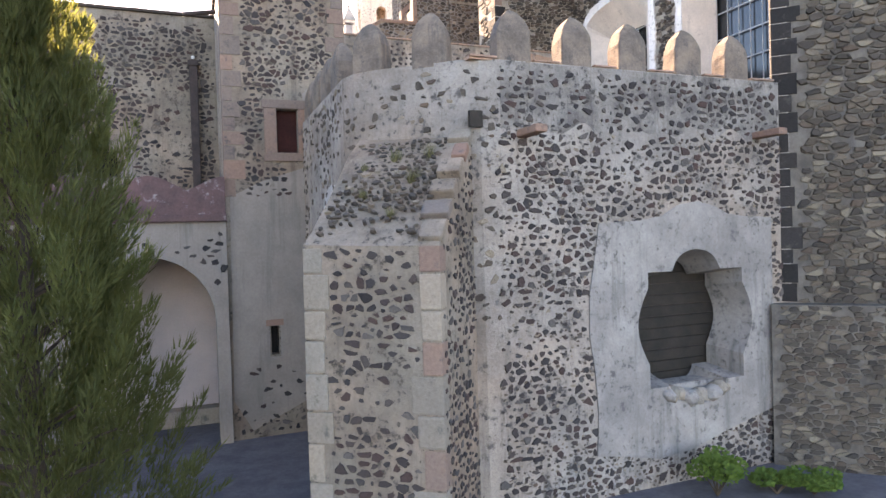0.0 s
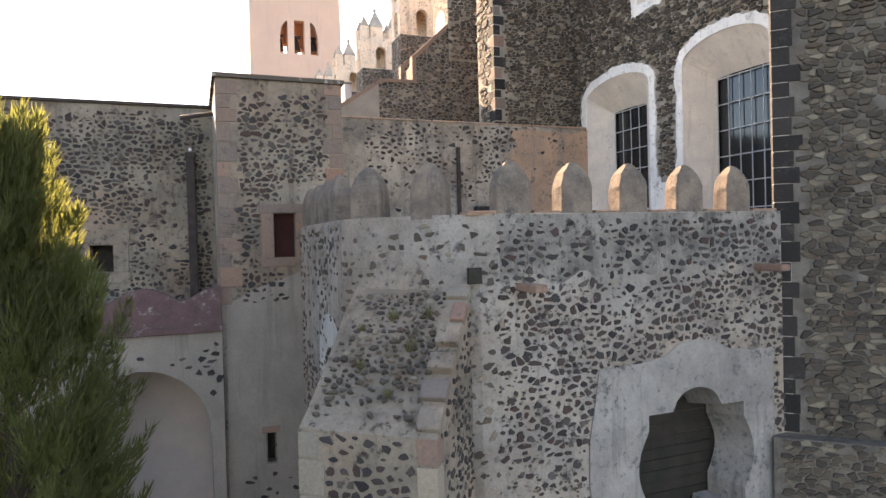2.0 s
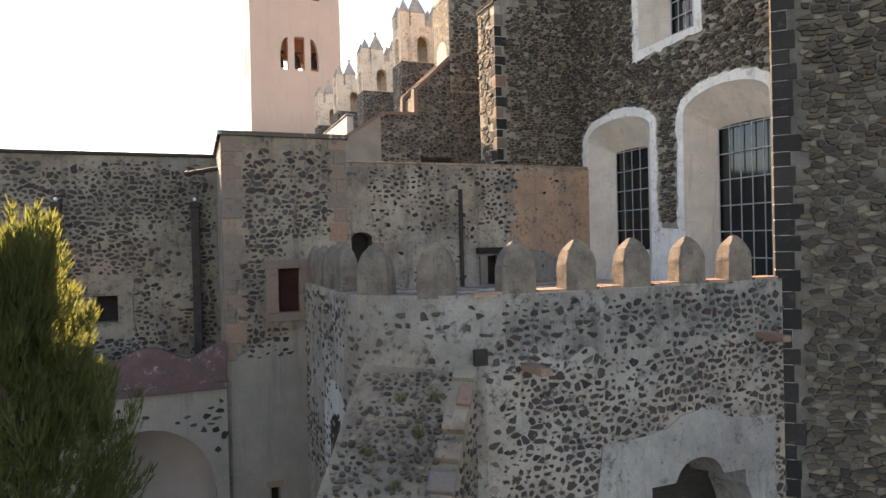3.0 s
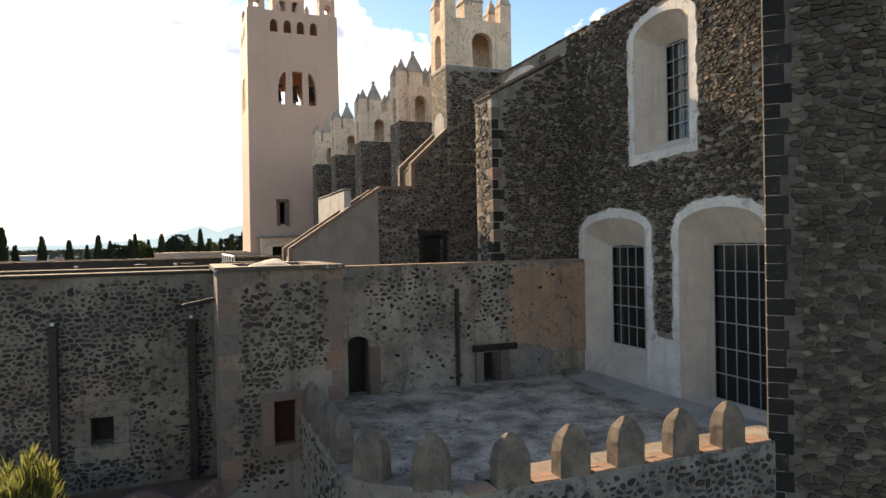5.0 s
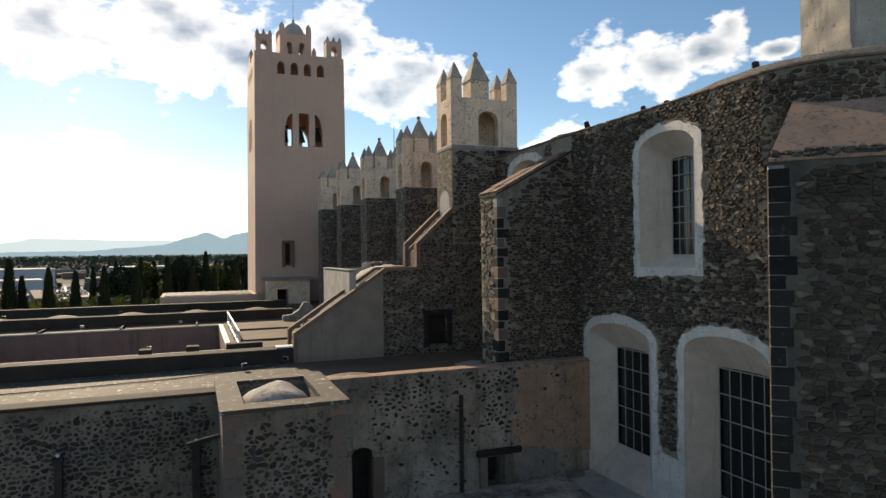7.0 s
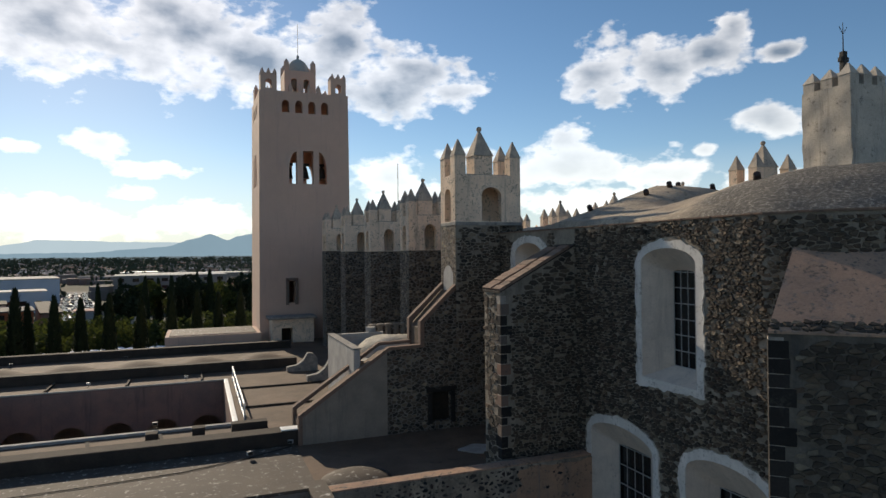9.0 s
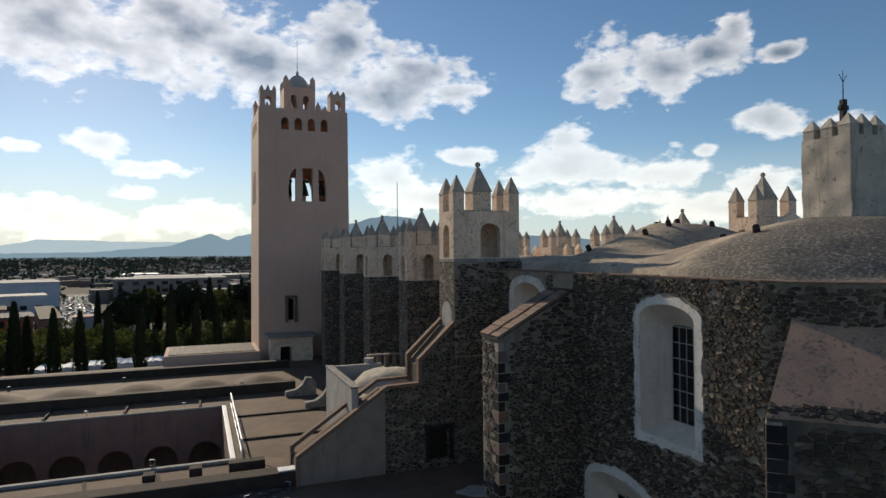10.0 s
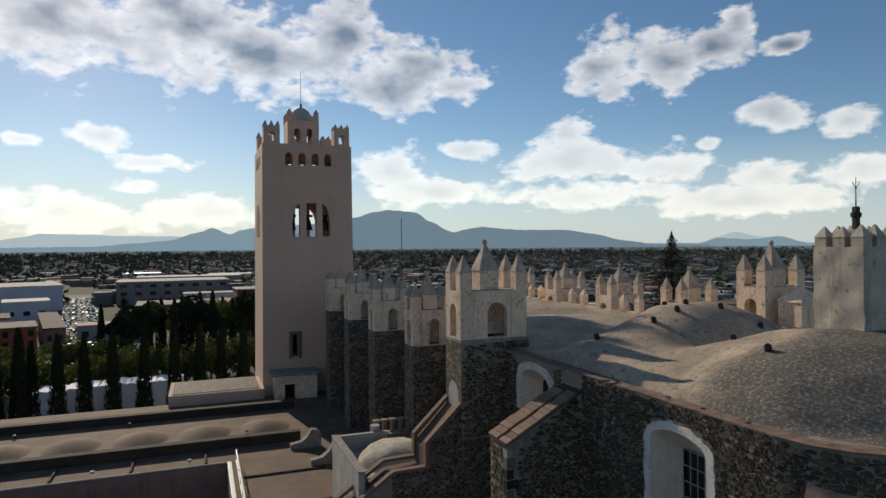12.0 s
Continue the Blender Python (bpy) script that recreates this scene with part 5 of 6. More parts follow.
# stair ramp building
RY = 28.2
rampw = slab("stair_wall", [(3.8, 11), (11.7, 11), (11.7, 18.3), (11.4, 17.9), (9.55, 16.3), (9.55, 15.15), (7.95, 15.1), (3.8, 12.35)], [rect(10.1, 11.5, 11.05, 12.9)], (0, RY, 0), X, Z, -Y, .5, RUBBLE_WALL)
structure(rampw, "stair wall of dark rubble with a sloping top", "wall")
structure(slab("stair_plaster", [(3.8, 11.1), (7.85, 11.1), (7.85, 15.05), (3.8, 12.33)], [], (0, RY - .02, 0), X, Z, -Y, .03, PLASTER_DARK), "grey plastered flank of the stair ramp", "plaster")
structure(slab("ramp_body", [(3.8, 11), (11.6, 11), (11.6, 18.0), (9.6, 16.0), (9.6, 14.9), (7.95, 14.8), (3.8, 12.0)], [], (0, RY + .5, 0), X, Z, -Y, 1.4, ROOF), "walkable sloping stair ramp", "ramp")
for y, t2 in ((RY - .06, .34), (RY + 1.7, .34)):
    structure(slab("ramp_coping", [(3.72, 11.1), (3.72, 12.42), (7.93, 15.22), (9.5, 15.26), (9.5, 16.36), (11.7, 18.42), (11.7, 18.22), (9.7, 16.28), (9.7, 15.12), (7.97, 15.08), (3.9, 12.32), (3.9, 11.1)], [], (0, y, 0), X, Z, -Y, t2, COPING), "brown coping along the stair ramp", "coping")
structure(slab("stair_house_side", [(28.9, 11), (35.2, 11), (35.2, 15.1), (28.9, 15.06)], [], (6.42, 0, 0), Y, Z, -X, .32, PLASTER), "pale plastered side wall of the stair house", "wall")
structure(slab("stair_house", [(6.76, 11), (9.6, 11), (9.6, 15.1), (6.76, 15.1)], [], (0, 35.0, 0), X, Z, -Y, .25, PLASTER), "pale plastered back wall of the stair house", "wall")
structure(boxed("stair_house_top", (6.38, 6.8, 28.85, 35.24, 15.104, 15.16), CAP, bevel=.02), "worn tan top of the stair house wall", "coping")
structure(boxed("stair_house_core", (6.76, 11.3, 30.3, 34.9, 11, 14.3), PLASTER), "plain core of the stair house", "wall")
bm = bmesh.new()
bmesh.ops.create_uvsphere(bm, u_segments=40, v_segments=20, radius=1, matrix=Matrix.Translation((9.4, 32.4, 13.3)) @ Matrix.Diagonal((2.5, 2.9, 2.0, 1)))
for v in bm.verts:
    v.co += (v.co - Vector((9.4, 32.4, 13.3))).normalized() * (.12 * noise.noise(v.co * 1.3) + .05 * noise.noise(v.co * 5))
structure(part("stair_vault", bm, surface("pale_vault", (.5, .45, .37), (.36, .32, .26), 1.6, bump=.9, grain=.45, fine=14, spots=(.28, .25, .21)), smooth=True), "lumpy pale rendered dome over the stair house", "roof")
for k in range(6):
    bm = bmesh.new()
    cyl(bm, (0, 0, 0), (0, 0, .75), .17, .13, 10)
    box(bm, -.2, .2, -.2, .2, .7, .82, .02)
    ob = part("baluster", bm, PLASTER_DARK)
    ob.matrix_basis = pose(9.3 + k * .5, 36.4, 14.6)
    tagged(ob, "stubby grey baluster above the stair", "baluster", "balusters of the stair")
structure(boxed("baluster_base", (8.6, 12.2, 36, 36.9, 11, 14.6), PLASTER_DARK), "dark plastered base under the balusters", "wall")
an = structure(thing("stair_arch", "tall pale plastered arch recess above the stair", "arch"), "tall pale plastered arch recess above the stair", "arch")
slab("recess", arched(28.45, 16.6, 29.75, 18.4, .6), [], (11.345, 0, 0), Y, Z, -X, .02, PLASTER, an)
bm = bmesh.new()
box(bm, -.25, .25, -.25, .25, 0, .5, .03)
cyl(bm, (0, 0, .5), (0, 0, .75), .3, .3, 12)
ob = part("parapet_post", bm, PLASTER)
ob.matrix_basis = pose(9.0, 35.6, 14.6)
tagged(ob, "stubby plastered post on the stair house", "post")
wd = structure(thing("window_8", "dark window in the shaded stair wall", "window"), "dark window in the shaded stair wall", "window")
# Dark sheet behind the window opening.
boxed("shutter", (10.0, 11.15, RY + .3, RY + .34, 11.4, 13.0), BOARDS_AND_SHADE, wd)
for nm, dims in (("frame", (9.86, 10.09, RY - .04, RY + .2, 11.4, 12.9)), ("frame", (11.06, 11.28, RY - .04, RY + .2, 11.4, 12.9)), ("lintel", (9.8, 11.35, RY - .05, RY + .2, 12.91, 13.15))):
    boxed(nm, dims, QUOIN_DARK, wd, bevel=.015)

# ---- turrets of the nave ----


def spire(bm, x, y, z, a, h, body, cap=True):
    """A square shaft with a pointed cap."""
    box(bm, x - a, x + a, y - a, y + a, z, z + body)
    if cap:
        point(bm, x, y, z + body, a, h)


def point(bm, x, y, z, a, h):
    m = Matrix.Translation((x, y, z + h / 2)) @ Matrix.Rotation(math.pi / 4, 4, "Z")
    bmesh.ops.create_cone(bm, cap_ends=True, segments=4, radius1=a * 1.56, radius2=.03, depth=h, matrix=m)


def espadana(x, y, z, w=3.1, d=2.0, s=1.0):
    """An openwork turret: arched body, corner spires and a taller middle spire."""
    e = thing("roof_turret", "cream plastered openwork turret with pointed spires", "turret", (x, y, z), "turrets of the nave")
    body = 2.35 * s
    arch = arched(w * .40, .05, w * .70, 1.3 * s, .45 * s)
    slab("front", rect(0, 0, w, body), [arch], (0, 0, 0), X, Z, -Y, .35, CREAM_PLASTER, e)
    slab("rear", rect(0, 0, w, body), [arched(w * .42, .05, w * .56, .5 * s, .2 * s)], (0, d, 0), X, Z, Y, .35, CREAM_PLASTER, e)
    side = arched(d * .3, .05, d * .72, 1.3 * s, .4 * s)
    slab("flank", rect(.352, 0, d - .352, body), [side], (0.003, 0, 0), Y, Z, -X, .35, CREAM_PLASTER, e)
    slab("flank", rect(.352, 0, d - .352, body), [side], (w - .003, 0, 0), Y, Z, X, .35, CREAM_PLASTER, e)
    boxed("roof", (.2, w - .2, .2, d - .2, body - .15, body + .05), CAP, e)
    a = .29 * s
    spots = [(a, a, a), (w - a, a, a), (a, d - a, a), (w - a, d - a, a), (w * .47, d * .42, .5 * s)]
    for px, py, r in spots:
        mid = r > a
        up = (1.0 if mid else .92) * s
        bm = bmesh.new()
        spire(bm, px, py, body, r, 0, up, False)
        shaft = part("middle_spire" if mid else "corner_spire", bm, CREAM_PLASTER, e)
        bm = bmesh.new()
        point(bm, px, py, body + up, r, (1.4 if mid else .85) * s)
        if mid:
            bmesh.ops.create_uvsphere(bm, u_segments=10, v_segments=8, radius=.14 * s, matrix=Matrix.Translation((px, py, body + up + 1.42 * s)))
        part("cap", bm, CAP_PALE, shaft, "lichen-grey pointed cap")
    return e


for k, (y, z, w, s) in enumerate(((28.1, 21.15, 3.6, 1.0), (35.3, 19.8, 2.5, .9), (42.9, 19.8, 2.5, .9), (50.2, 19.85, 2.5, .9), (57.2, 19.95, 2.5, .88))):
    tx = (11.35, 11.3, 10.95, 10.75, 10.5)[k]
    b = structure(boxed("buttress_nave", (tx, CX - .003, y, y + (2.0 if k == 0 else 1.8), 0, z), RUBBLE_WALL), "dark rubble nave buttress below a turret", "buttress")
    espadana(tx, y, z, w, 1.95 if k == 0 else 1.7, s)
bm = bmesh.new()
box(bm, 11.33, 15.0, 28.04, 30.1, 20.98, 21.15, .02)
structure(part("buttress_cap", bm, CAP), "flat stone cap below the first turret", "coping")
structure(boxed("buttress_fill", (CX - .002, 15.2, 28.3, 30.1, 19.7, 20.98), RUBBLE_WALL), "rubble base under the first turret", "wall")
lay_stones(structure(boxed("buttress_skin", (11.36, CX, 28.06, 28.1, 16.3, 20.98), DARK_JOINT), "rubble face under the first turret", "wall"), coursed(rng, 11.4, CX, 16.4, 20.9, .1, .18, .22, lambda u, v: .95), (0, 28.06, 0), X, Z, -Y, MASONRY)
for y, z, k in ((25.9, 20.9, 1.02), (32.4, 19.7, .93), (39.9, 19.7, .93), (47.8, 19.7, .93), (57, 19.8, .93)):
    espadana(28.6, y, z, 3.0, 2.0, k)
for k in range(16):
    y = 37 + k * 1.75
    if min(abs(y - c) for c in (40.9, 48.8, 58)) > 1.5:
        bm = bmesh.new()
        spire(bm, 0, 0, 0, .24, .5, .75)
        ob = part("parapet_pinnacle", bm, CREAM_PLASTER)
        ob.matrix_basis = pose(28.9, y, 20.9, 0, 0, k % 3)
        tagged(ob, "small pointed pinnacle on the nave parapet", "pinnacle", "pinnacles of the nave parapet")
structure(boxed("parapet_nave", (28.7, 29.1, 36.4, 65.5, 20.4, 20.9), CREAM_PLASTER, bevel=.03), "low cream parapet along the nave roof", "parapet")

# ---- vaulted roof of the church ----


def vault_height(x, y):
    k = max(0, x - 14.2 - apse_edge(y))
    up = (.3 * min(1, k / 4)) ** 4
    past = max(0, (x - 23) / 6) ** 2
    for y_mid, wide, low, rise, reach, round_ in ((23.3 + .19 * k, 2.7, .36, 1.94, 6.26, .85), (19.27 - .545 * k, 4.2, .22, 1.89, 6.2, .45)):
        r = ((y - y_mid) / (wide * 1.7 if y < y_mid and round_ > .5 else wide)) ** 2 + past
        if r < 1 and k > 0:
            up += ((low + rise * min(1, k / reach) ** 1.05) * (1 - r) ** round_) ** 4
    r = ((x - 22) / 8) ** 2 + ((y - 15.3) / 6.3) ** 2  # half dome of the apse
    if r < 1:
        up = max(up, (2.1 * (1 - r) ** .85) ** 4)
    for y_mid in (34, 43, 52, 61):
        r = ((x - 21.7) / 7.6) ** 2 + ((y - y_mid) / 5.2) ** 2
        if r < 1:
            up += (.7 * (1 - r) ** .7) ** 4
    return 20.5 + up ** .25 + .07 * noise.noise(Vector((x * .7, y * .7, 0))) + .03 * noise.noise(Vector((x * 3, y * 3, 4)))


def vault():
    xs, ys = [14.2 + .25 * i for i in range(60)], [8.95 + .3 * i for i in range(189)]
    n = len(xs)
    verts = []
    for y in ys:
        e = apse_edge(y)
        row = [14.2 + e + (x - 14.2) * (14.75 - e) / 14.75 for x in xs]
        verts += [(x, y, vault_height(x, y) if i else 20.3) for i, x in enumerate(row)]
    structure(mesh_object("roof_vault", verts, [(j * n + i, j * n + i + 1, (j + 1) * n + i + 1, (j + 1) * n + i) for j in range(len(ys) - 1) for i in range(n - 1)], VAULT, smooth=True), "rolling rendered vaults of the church roof", "roof")


vault()
for vx, vy in ((17.75, 16), (19.6, 19.3), (18.9, 23.2), (20.4, 23.4), (16.4, 24.0), (22.0, 24.6), (23.2, 23.6), (24.2, 22.2), (21.3, 25.3)):
    bm = bmesh.new()
    z = vault_height(vx, vy)
    cyl(bm, (vx, vy, z - .1), (vx - .25, vy - .2, z + .16), .14, .12, 8)
    tagged(part("roof_vent", bm, PIPE), "small dark clay vent on the vault", "vent", "vents of the church roof")


def bell_cot():
    e = thing("bell_cot", "tall weathered square roof turret with spires", "turret", (21.35, 15.2, 21.9))
    w = 1.95
    r2 = random.Random(12)
    verts, faces, n = [], [], 14
    for k in range(22):  # uneven plastered shaft
        z = 3.66 * k / 21
        ring = [(w * i / n, 0) for i in range(n)] + [(w, w * i / n) for i in range(n)] + [(w - w * i / n, w) for i in range(n)] + [(0, w - w * i / n) for i in range(n)]
        verts += [(px + .045 * noise.noise(Vector((px * 1.3, z * 1.3, py * 1.3))), py + .045 * noise.noise(Vector((px * 1.3 + 5, z * 1.3, py * 1.3))), z) for px, py in ring]
    m = 4 * n
    faces = [(k * m + i, k * m + (i + 1) % m, (k + 1) * m + (i + 1) % m, (k + 1) * m + i) for k in range(21) for i in range(m)] + [tuple(range(21 * m, 22 * m))]
    mesh_object("shaft", verts, faces, TURRET_PLASTER, e)
    stops = (.27, w / 2, w - .27)
    for px in stops:
        for py in stops:
            if px != stops[1] or py != stops[1]:
                bm = bmesh.new()
                spire(bm, px + r2.uniform(-.02, .02), py, 3.56, .23, .42 + r2.uniform(-.05, .05), .46, )
                part("spire", bm, TURRET_PLASTER, e)
    boxed("drum", (w / 2 - .4, w / 2 + .4, w / 2 - .4, w / 2 + .4, 3.56, 4.3), TURRET_PLASTER, e, bevel=.05)
    bm = bmesh.new()
    cyl(bm, (w / 2, w / 2, 4.3), (w / 2, w / 2, 6.25), .035, .012, 6)
    box(bm, w / 2 - .2, w / 2 + .2, w / 2 - .09, w / 2 + .09, 4.75, 4.93, .03)
    box(bm, w / 2 - .1, w / 2 + .1, w / 2 - .1, w / 2 + .1, 4.2, 5.15, .03)
    for s in (-1, 1):
        cyl(bm, (w / 2, w / 2, 5.8), (w / 2 + .2 * s, w / 2, 6.08), .012, seg=5)
    part("cross", bm, IRON, e, "dark iron cross with lightning rod")


bell_cot()
bm = bmesh.new()
spire(bm, 0, 0, 0, .72, .95, 1.3)
ob = part("roof_pinnacle", bm, CREAM_PLASTER)
ob.matrix_basis = pose(29.6, 24.6, 21.3)
tagged(ob, "squat cream pinnacle on the vault", "pinnacle")
for k in range(5):
    bm = bmesh.new()
    spire(bm, 0, 0, 0, .25, .6, .7)
    ob = part("parapet_spire", bm, CREAM_PLASTER)
    ob.matrix_basis = pose(16.3 + k * 2.4, 66 + rng.uniform(-.2, .2), 20.2)
    tagged(ob, "small cream spire on the front gable", "spire", "spires of the gable")
structure(boxed("gable_wall", (14.7, 29, 65.6, 66.4, 0, 20.3), CREAM_PLASTER), "cream front gable wall of the church", "wall")

# ---- bell tower ----
TX0, TX1, TY0, TY1, TZ = 5.35, 14.55, 65.0, 74.2, 36.3


def tower():
    e = thing("bell_tower", "tall pink limewashed bell tower with open belfry", "tower", (0, 0, 0))
    bow = [(.78 * math.cos(a), 28.2 + 2.0 * math.sin(a)) for a in [math.pi * i / 18 for i in range(9)]]
    belfry = [[(8.32, 26.9), (9.1, 26.9), (9.1, 30.2)] + [(9.1 - u, v) for u, v in reversed(bow)], rect(9.75, 26.9, 10.8, 30.3), [(11.4, 26.9), (12.18, 26.9)] + [(11.4 + u, v) for u, v in bow] + [(11.4, 30.2)]]
    row = [arched(c - .38, 34.15, c + .38, 34.95, .48) for c in (8.0, 9.35, 10.7, 12.05)]
    lowwin = [rect(8.2, 14.8, 8.8, 17.0)]

    def taper(ob):
        for v in ob.data.vertices:
            k = 1.025 - .045 * v.co.z / TZ
            v.co.x, v.co.y = 9.95 + (v.co.x - 9.95) * k, 69.6 + (v.co.y - 69.6) * k

    t = .9
    for nm, O, U, N, lo, hi, holes in (("wall_face", (0, TY0, 0), X, -Y, TX0, TX1, belfry + row + lowwin), ("wall_face", (0, TY1, 0), X, Y, TX0, TX1, belfry + row + lowwin),
                                       ("wall_face", (TX0, 0, 0), Y, -X, TY0 + t, TY1 - t, [[(u + 59.65, v) for u, v in h] for h in belfry + row]), ("wall_face", (TX1, 0, 0), Y, X, TY0 + t, TY1 - t, [[(u + 59.65, v) for u, v in h] for h in belfry + row])):
        taper(slab(nm, rect(lo, 0, hi, TZ), holes, O, U, Z, N, t, PINK_PLASTER, e))
    boxed("belfry_floor", (TX0 + .5, TX1 - .5, TY0 + .5, TY1 - .5, 25.9, 26.3), PINK_PLASTER, e)
    boxed("roof", (TX0 + .5, TX1 - .5, TY0 + .5, TY1 - .5, 33.3, 33.7), PINK_PLASTER, e)
    boxed("roof_top", (TX0 + .5, TX1 - .5, TY0 + .5, TY1 - .5, 35.7, 36.05), PINK_PLASTER, e)
    for nm, dims in (("frame", (7.9, 8.19, 64.72, 65.2, 14.6, 17.2)), ("frame", (8.81, 9.1, 64.72, 65.2, 14.6, 17.2)), ("lintel", (7.9, 9.1, 64.72, 65.2, 17.01, 17.3))):
        boxed(nm, dims, QUOIN_PINK, e, bevel=.02)
    for cx in (TX0 + 1.05, TX1 - 1.05):
        for cy in (TY0 + 1.05, TY1 - 1.05):
            bm = bmesh.new()
            for py in (-.75, .75):
                verts, faces = slab_data(rect(-.8, 0, .8, 1.9), [arched(-.3, .35, .3, 1.0, .3)], (cx, cy + py, 36.2), X, Z, Y * (1 if py > 0 else -1), .3)
                vs = [bm.verts.new(v) for v in verts]
                for f in faces:
                    bm.faces.new([vs[i] for i in f])
            for px in (-.65, .65):
                box(bm, cx + px - .15, cx + px + .15, cy - .45, cy + .45, 36.2, 38.0)
            for px in (-.62, 0, .62):
                for py in (-.62, .62):
                    cyl(bm, (cx + px, cy + py, 38.0), (cx + px, cy + py, 38.25), .2, .2, 8)
                    cyl(bm, (cx + px, cy + py, 38.25), (cx + px, cy + py, 38.6), .2, .04, 8)
            part("corner_turret", bm, PINK_PLASTER, e)
    for k in range(4):
        for sx, sy in ((TX0 + 3.2 + k * .95, TY0 + .3), (TX0 + 3.2 + k * .95, TY1 - .3)):
            bm = bmesh.new()
            cyl(bm, (sx, sy, 36.3), (sx, sy, 36.75), .24, .24, 8)
            cyl(bm, (sx, sy, 36.75), (sx, sy, 37.2), .24, .05, 8)
            part("merlon", bm, PINK_PLASTER, e)
    bm = bmesh.new()
    verts, faces = slab_data(rect(-1.65, 0, 1.65, 3.3), [arched(-.95, 1.0, -.35, 2.2, .25), arched(.35, 1.0, .95, 2.2, .25)], (9.95, 67.9, 36.0), X, Z, -Y, .4)
    verts2, faces2 = slab_data(rect(-1.65, 0, 1.65, 3.3), [arched(-.95, 1.0, -.35, 2.2, .25), arched(.35, 1.0, .95, 2.2, .25)], (9.95, 71.2, 36.0), X, Z, Y, .4)
    for vv, ff in ((verts, faces), (verts2, faces2)):
        vs = [bm.verts.new(v) for v in vv]
        for f in ff:
            bm.faces.new([vs[i] for i in f])
    box(bm, 8.3, 8.7, 68.3, 70.8, 36.0, 39.3)
    box(bm, 11.2, 11.6, 68.3, 70.8, 36.0, 39.3)
    for sx in (8.55, 11.35):
        for sy in (68.15, 70.95):
            cyl(bm, (sx, sy, 39.2), (sx, sy, 40.2), .3, .28, 8)
            cyl(bm, (sx, sy, 40.2), (sx, sy, 40.55), .28, .05, 8)
    part("lantern", bm, PINK_PLASTER, e)
    bm = bmesh.new()
    bmesh.ops.create_uvsphere(bm, u_segments=20, v_segments=10, radius=1, matrix=Matrix.Translation((9.95, 69.55, 39.3)) @ Matrix.Diagonal((1.25, 1.25, 1.7, 1)))
    cyl(bm, (9.95, 69.55, 40.9), (9.95, 69.55, 41.4), .14)
    part("cupola", bm, surface("pale_green_cupola", (.42, .43, .40), (.33, .34, .32), 1, bump=.2), e, smooth=True)
    bm = bmesh.new()
    cyl(bm, (9.95, 69.55, 41.2), (9.95, 69.55, 44.9), .035, .015, 6)
    part("lightning_rod", bm, IRON, e)
    for bx in (8.4, 10.1, 11.9):
        bm = bmesh.new()
        cyl(bm, (bx, 66.6, 27.6), (bx, 66.6, 28.7), .52, .26, 14)
        cyl(bm, (bx, 66.6, 28.7), (bx, 66.6, 28.95), .26, .1, 14)
        box(bm, bx - .5, bx + .5, 66.45, 66.75, 28.95, 29.2)
        part("bell", bm, BRONZE, e)


tower()
structure(slab("tower_porch", rect(6.2, 11.0, 10.2, 13.4), [rect(7.1, 11.0, 8.15, 12.55)], (0, 62.2, 0), X, Z, -Y, 2.5, CREAM_PLASTER), "small plastered stair porch against the tower", "porch")
structure(boxed("porch_roof", (5.9, 10.5, 61.9, 64.8, 13.4, 13.62), CAP, bevel=.03), "flat dark roof of the porch", "roof")
# Dark sheet that paints the shade inside the porch.
structure(boxed("porch_back", (6.9, 8.4, 63.9, 64.0, 11, 12.8), BOARDS_AND_SHADE), "dark sheet for the shade inside the porch doorway", "door")
structure(boxed("pink_annex", (-3.3, 5.3, 63.4, 70, 0, 12.1), PINK_PLASTER, bevel=.03), "low pink plastered annex beside the tower", "annex")
structure(boxed("annex_roof", (-2.95, 4.9, 63.8, 69.6, 12.1, 12.16), ROOF_PALE), "flaking flat roof of the annex", "roof")
bm = bmesh.new()
cyl(bm, (18.3, 60, 20), (18.3, 60, 28.6), .05, .03, 6)
tagged(part("antenna_mast", bm, IRON), "thin dark antenna mast behind the nave", "antenna")
for rx, ry in ((5.6, 46.5), (6.4, 42.5)):
    r = thing("roof_scroll", "small curved parapet scroll on the roof", "scroll", (rx, ry, 11.1))
    bm = bmesh.new()
    verts, faces = slab_data([(0, 0), (2.2, 0), (2.2, .9), (1.9, 1.25), (1.5, 1.3), (1.2, .8), (.7, .45), (0, .35)], [], (0, 0, 0), X, Z, -Y, .5)
    vs = [bm.verts.new(v) for v in verts]
    for f in faces:
        bm.faces.new([vs[i] for i in f])
    part("scroll", bm, CAP, r)

# ---- distance: hills, town, trees ----
AZ = lambda deg: Vector((math.sin(radians(deg)), math.cos(radians(deg)), 0))


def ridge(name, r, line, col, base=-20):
    """A far strip at distance r along a skyline of (azimuth, elevation) in degrees, haze painted in."""
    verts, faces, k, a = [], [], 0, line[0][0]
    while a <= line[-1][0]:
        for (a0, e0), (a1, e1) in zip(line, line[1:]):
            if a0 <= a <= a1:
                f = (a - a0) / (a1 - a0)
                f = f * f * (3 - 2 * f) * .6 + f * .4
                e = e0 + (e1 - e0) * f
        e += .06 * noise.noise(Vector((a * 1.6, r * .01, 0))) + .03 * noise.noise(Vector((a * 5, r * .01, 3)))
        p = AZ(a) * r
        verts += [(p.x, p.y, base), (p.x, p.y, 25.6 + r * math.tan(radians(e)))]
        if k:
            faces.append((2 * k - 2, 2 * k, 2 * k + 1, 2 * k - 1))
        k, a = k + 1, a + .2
    structure(mesh_object(name, verts, faces, haze_glow(name + "_haze", col)), "glowing horizon strip of hills and plain, blue haze painted in", "mountains")


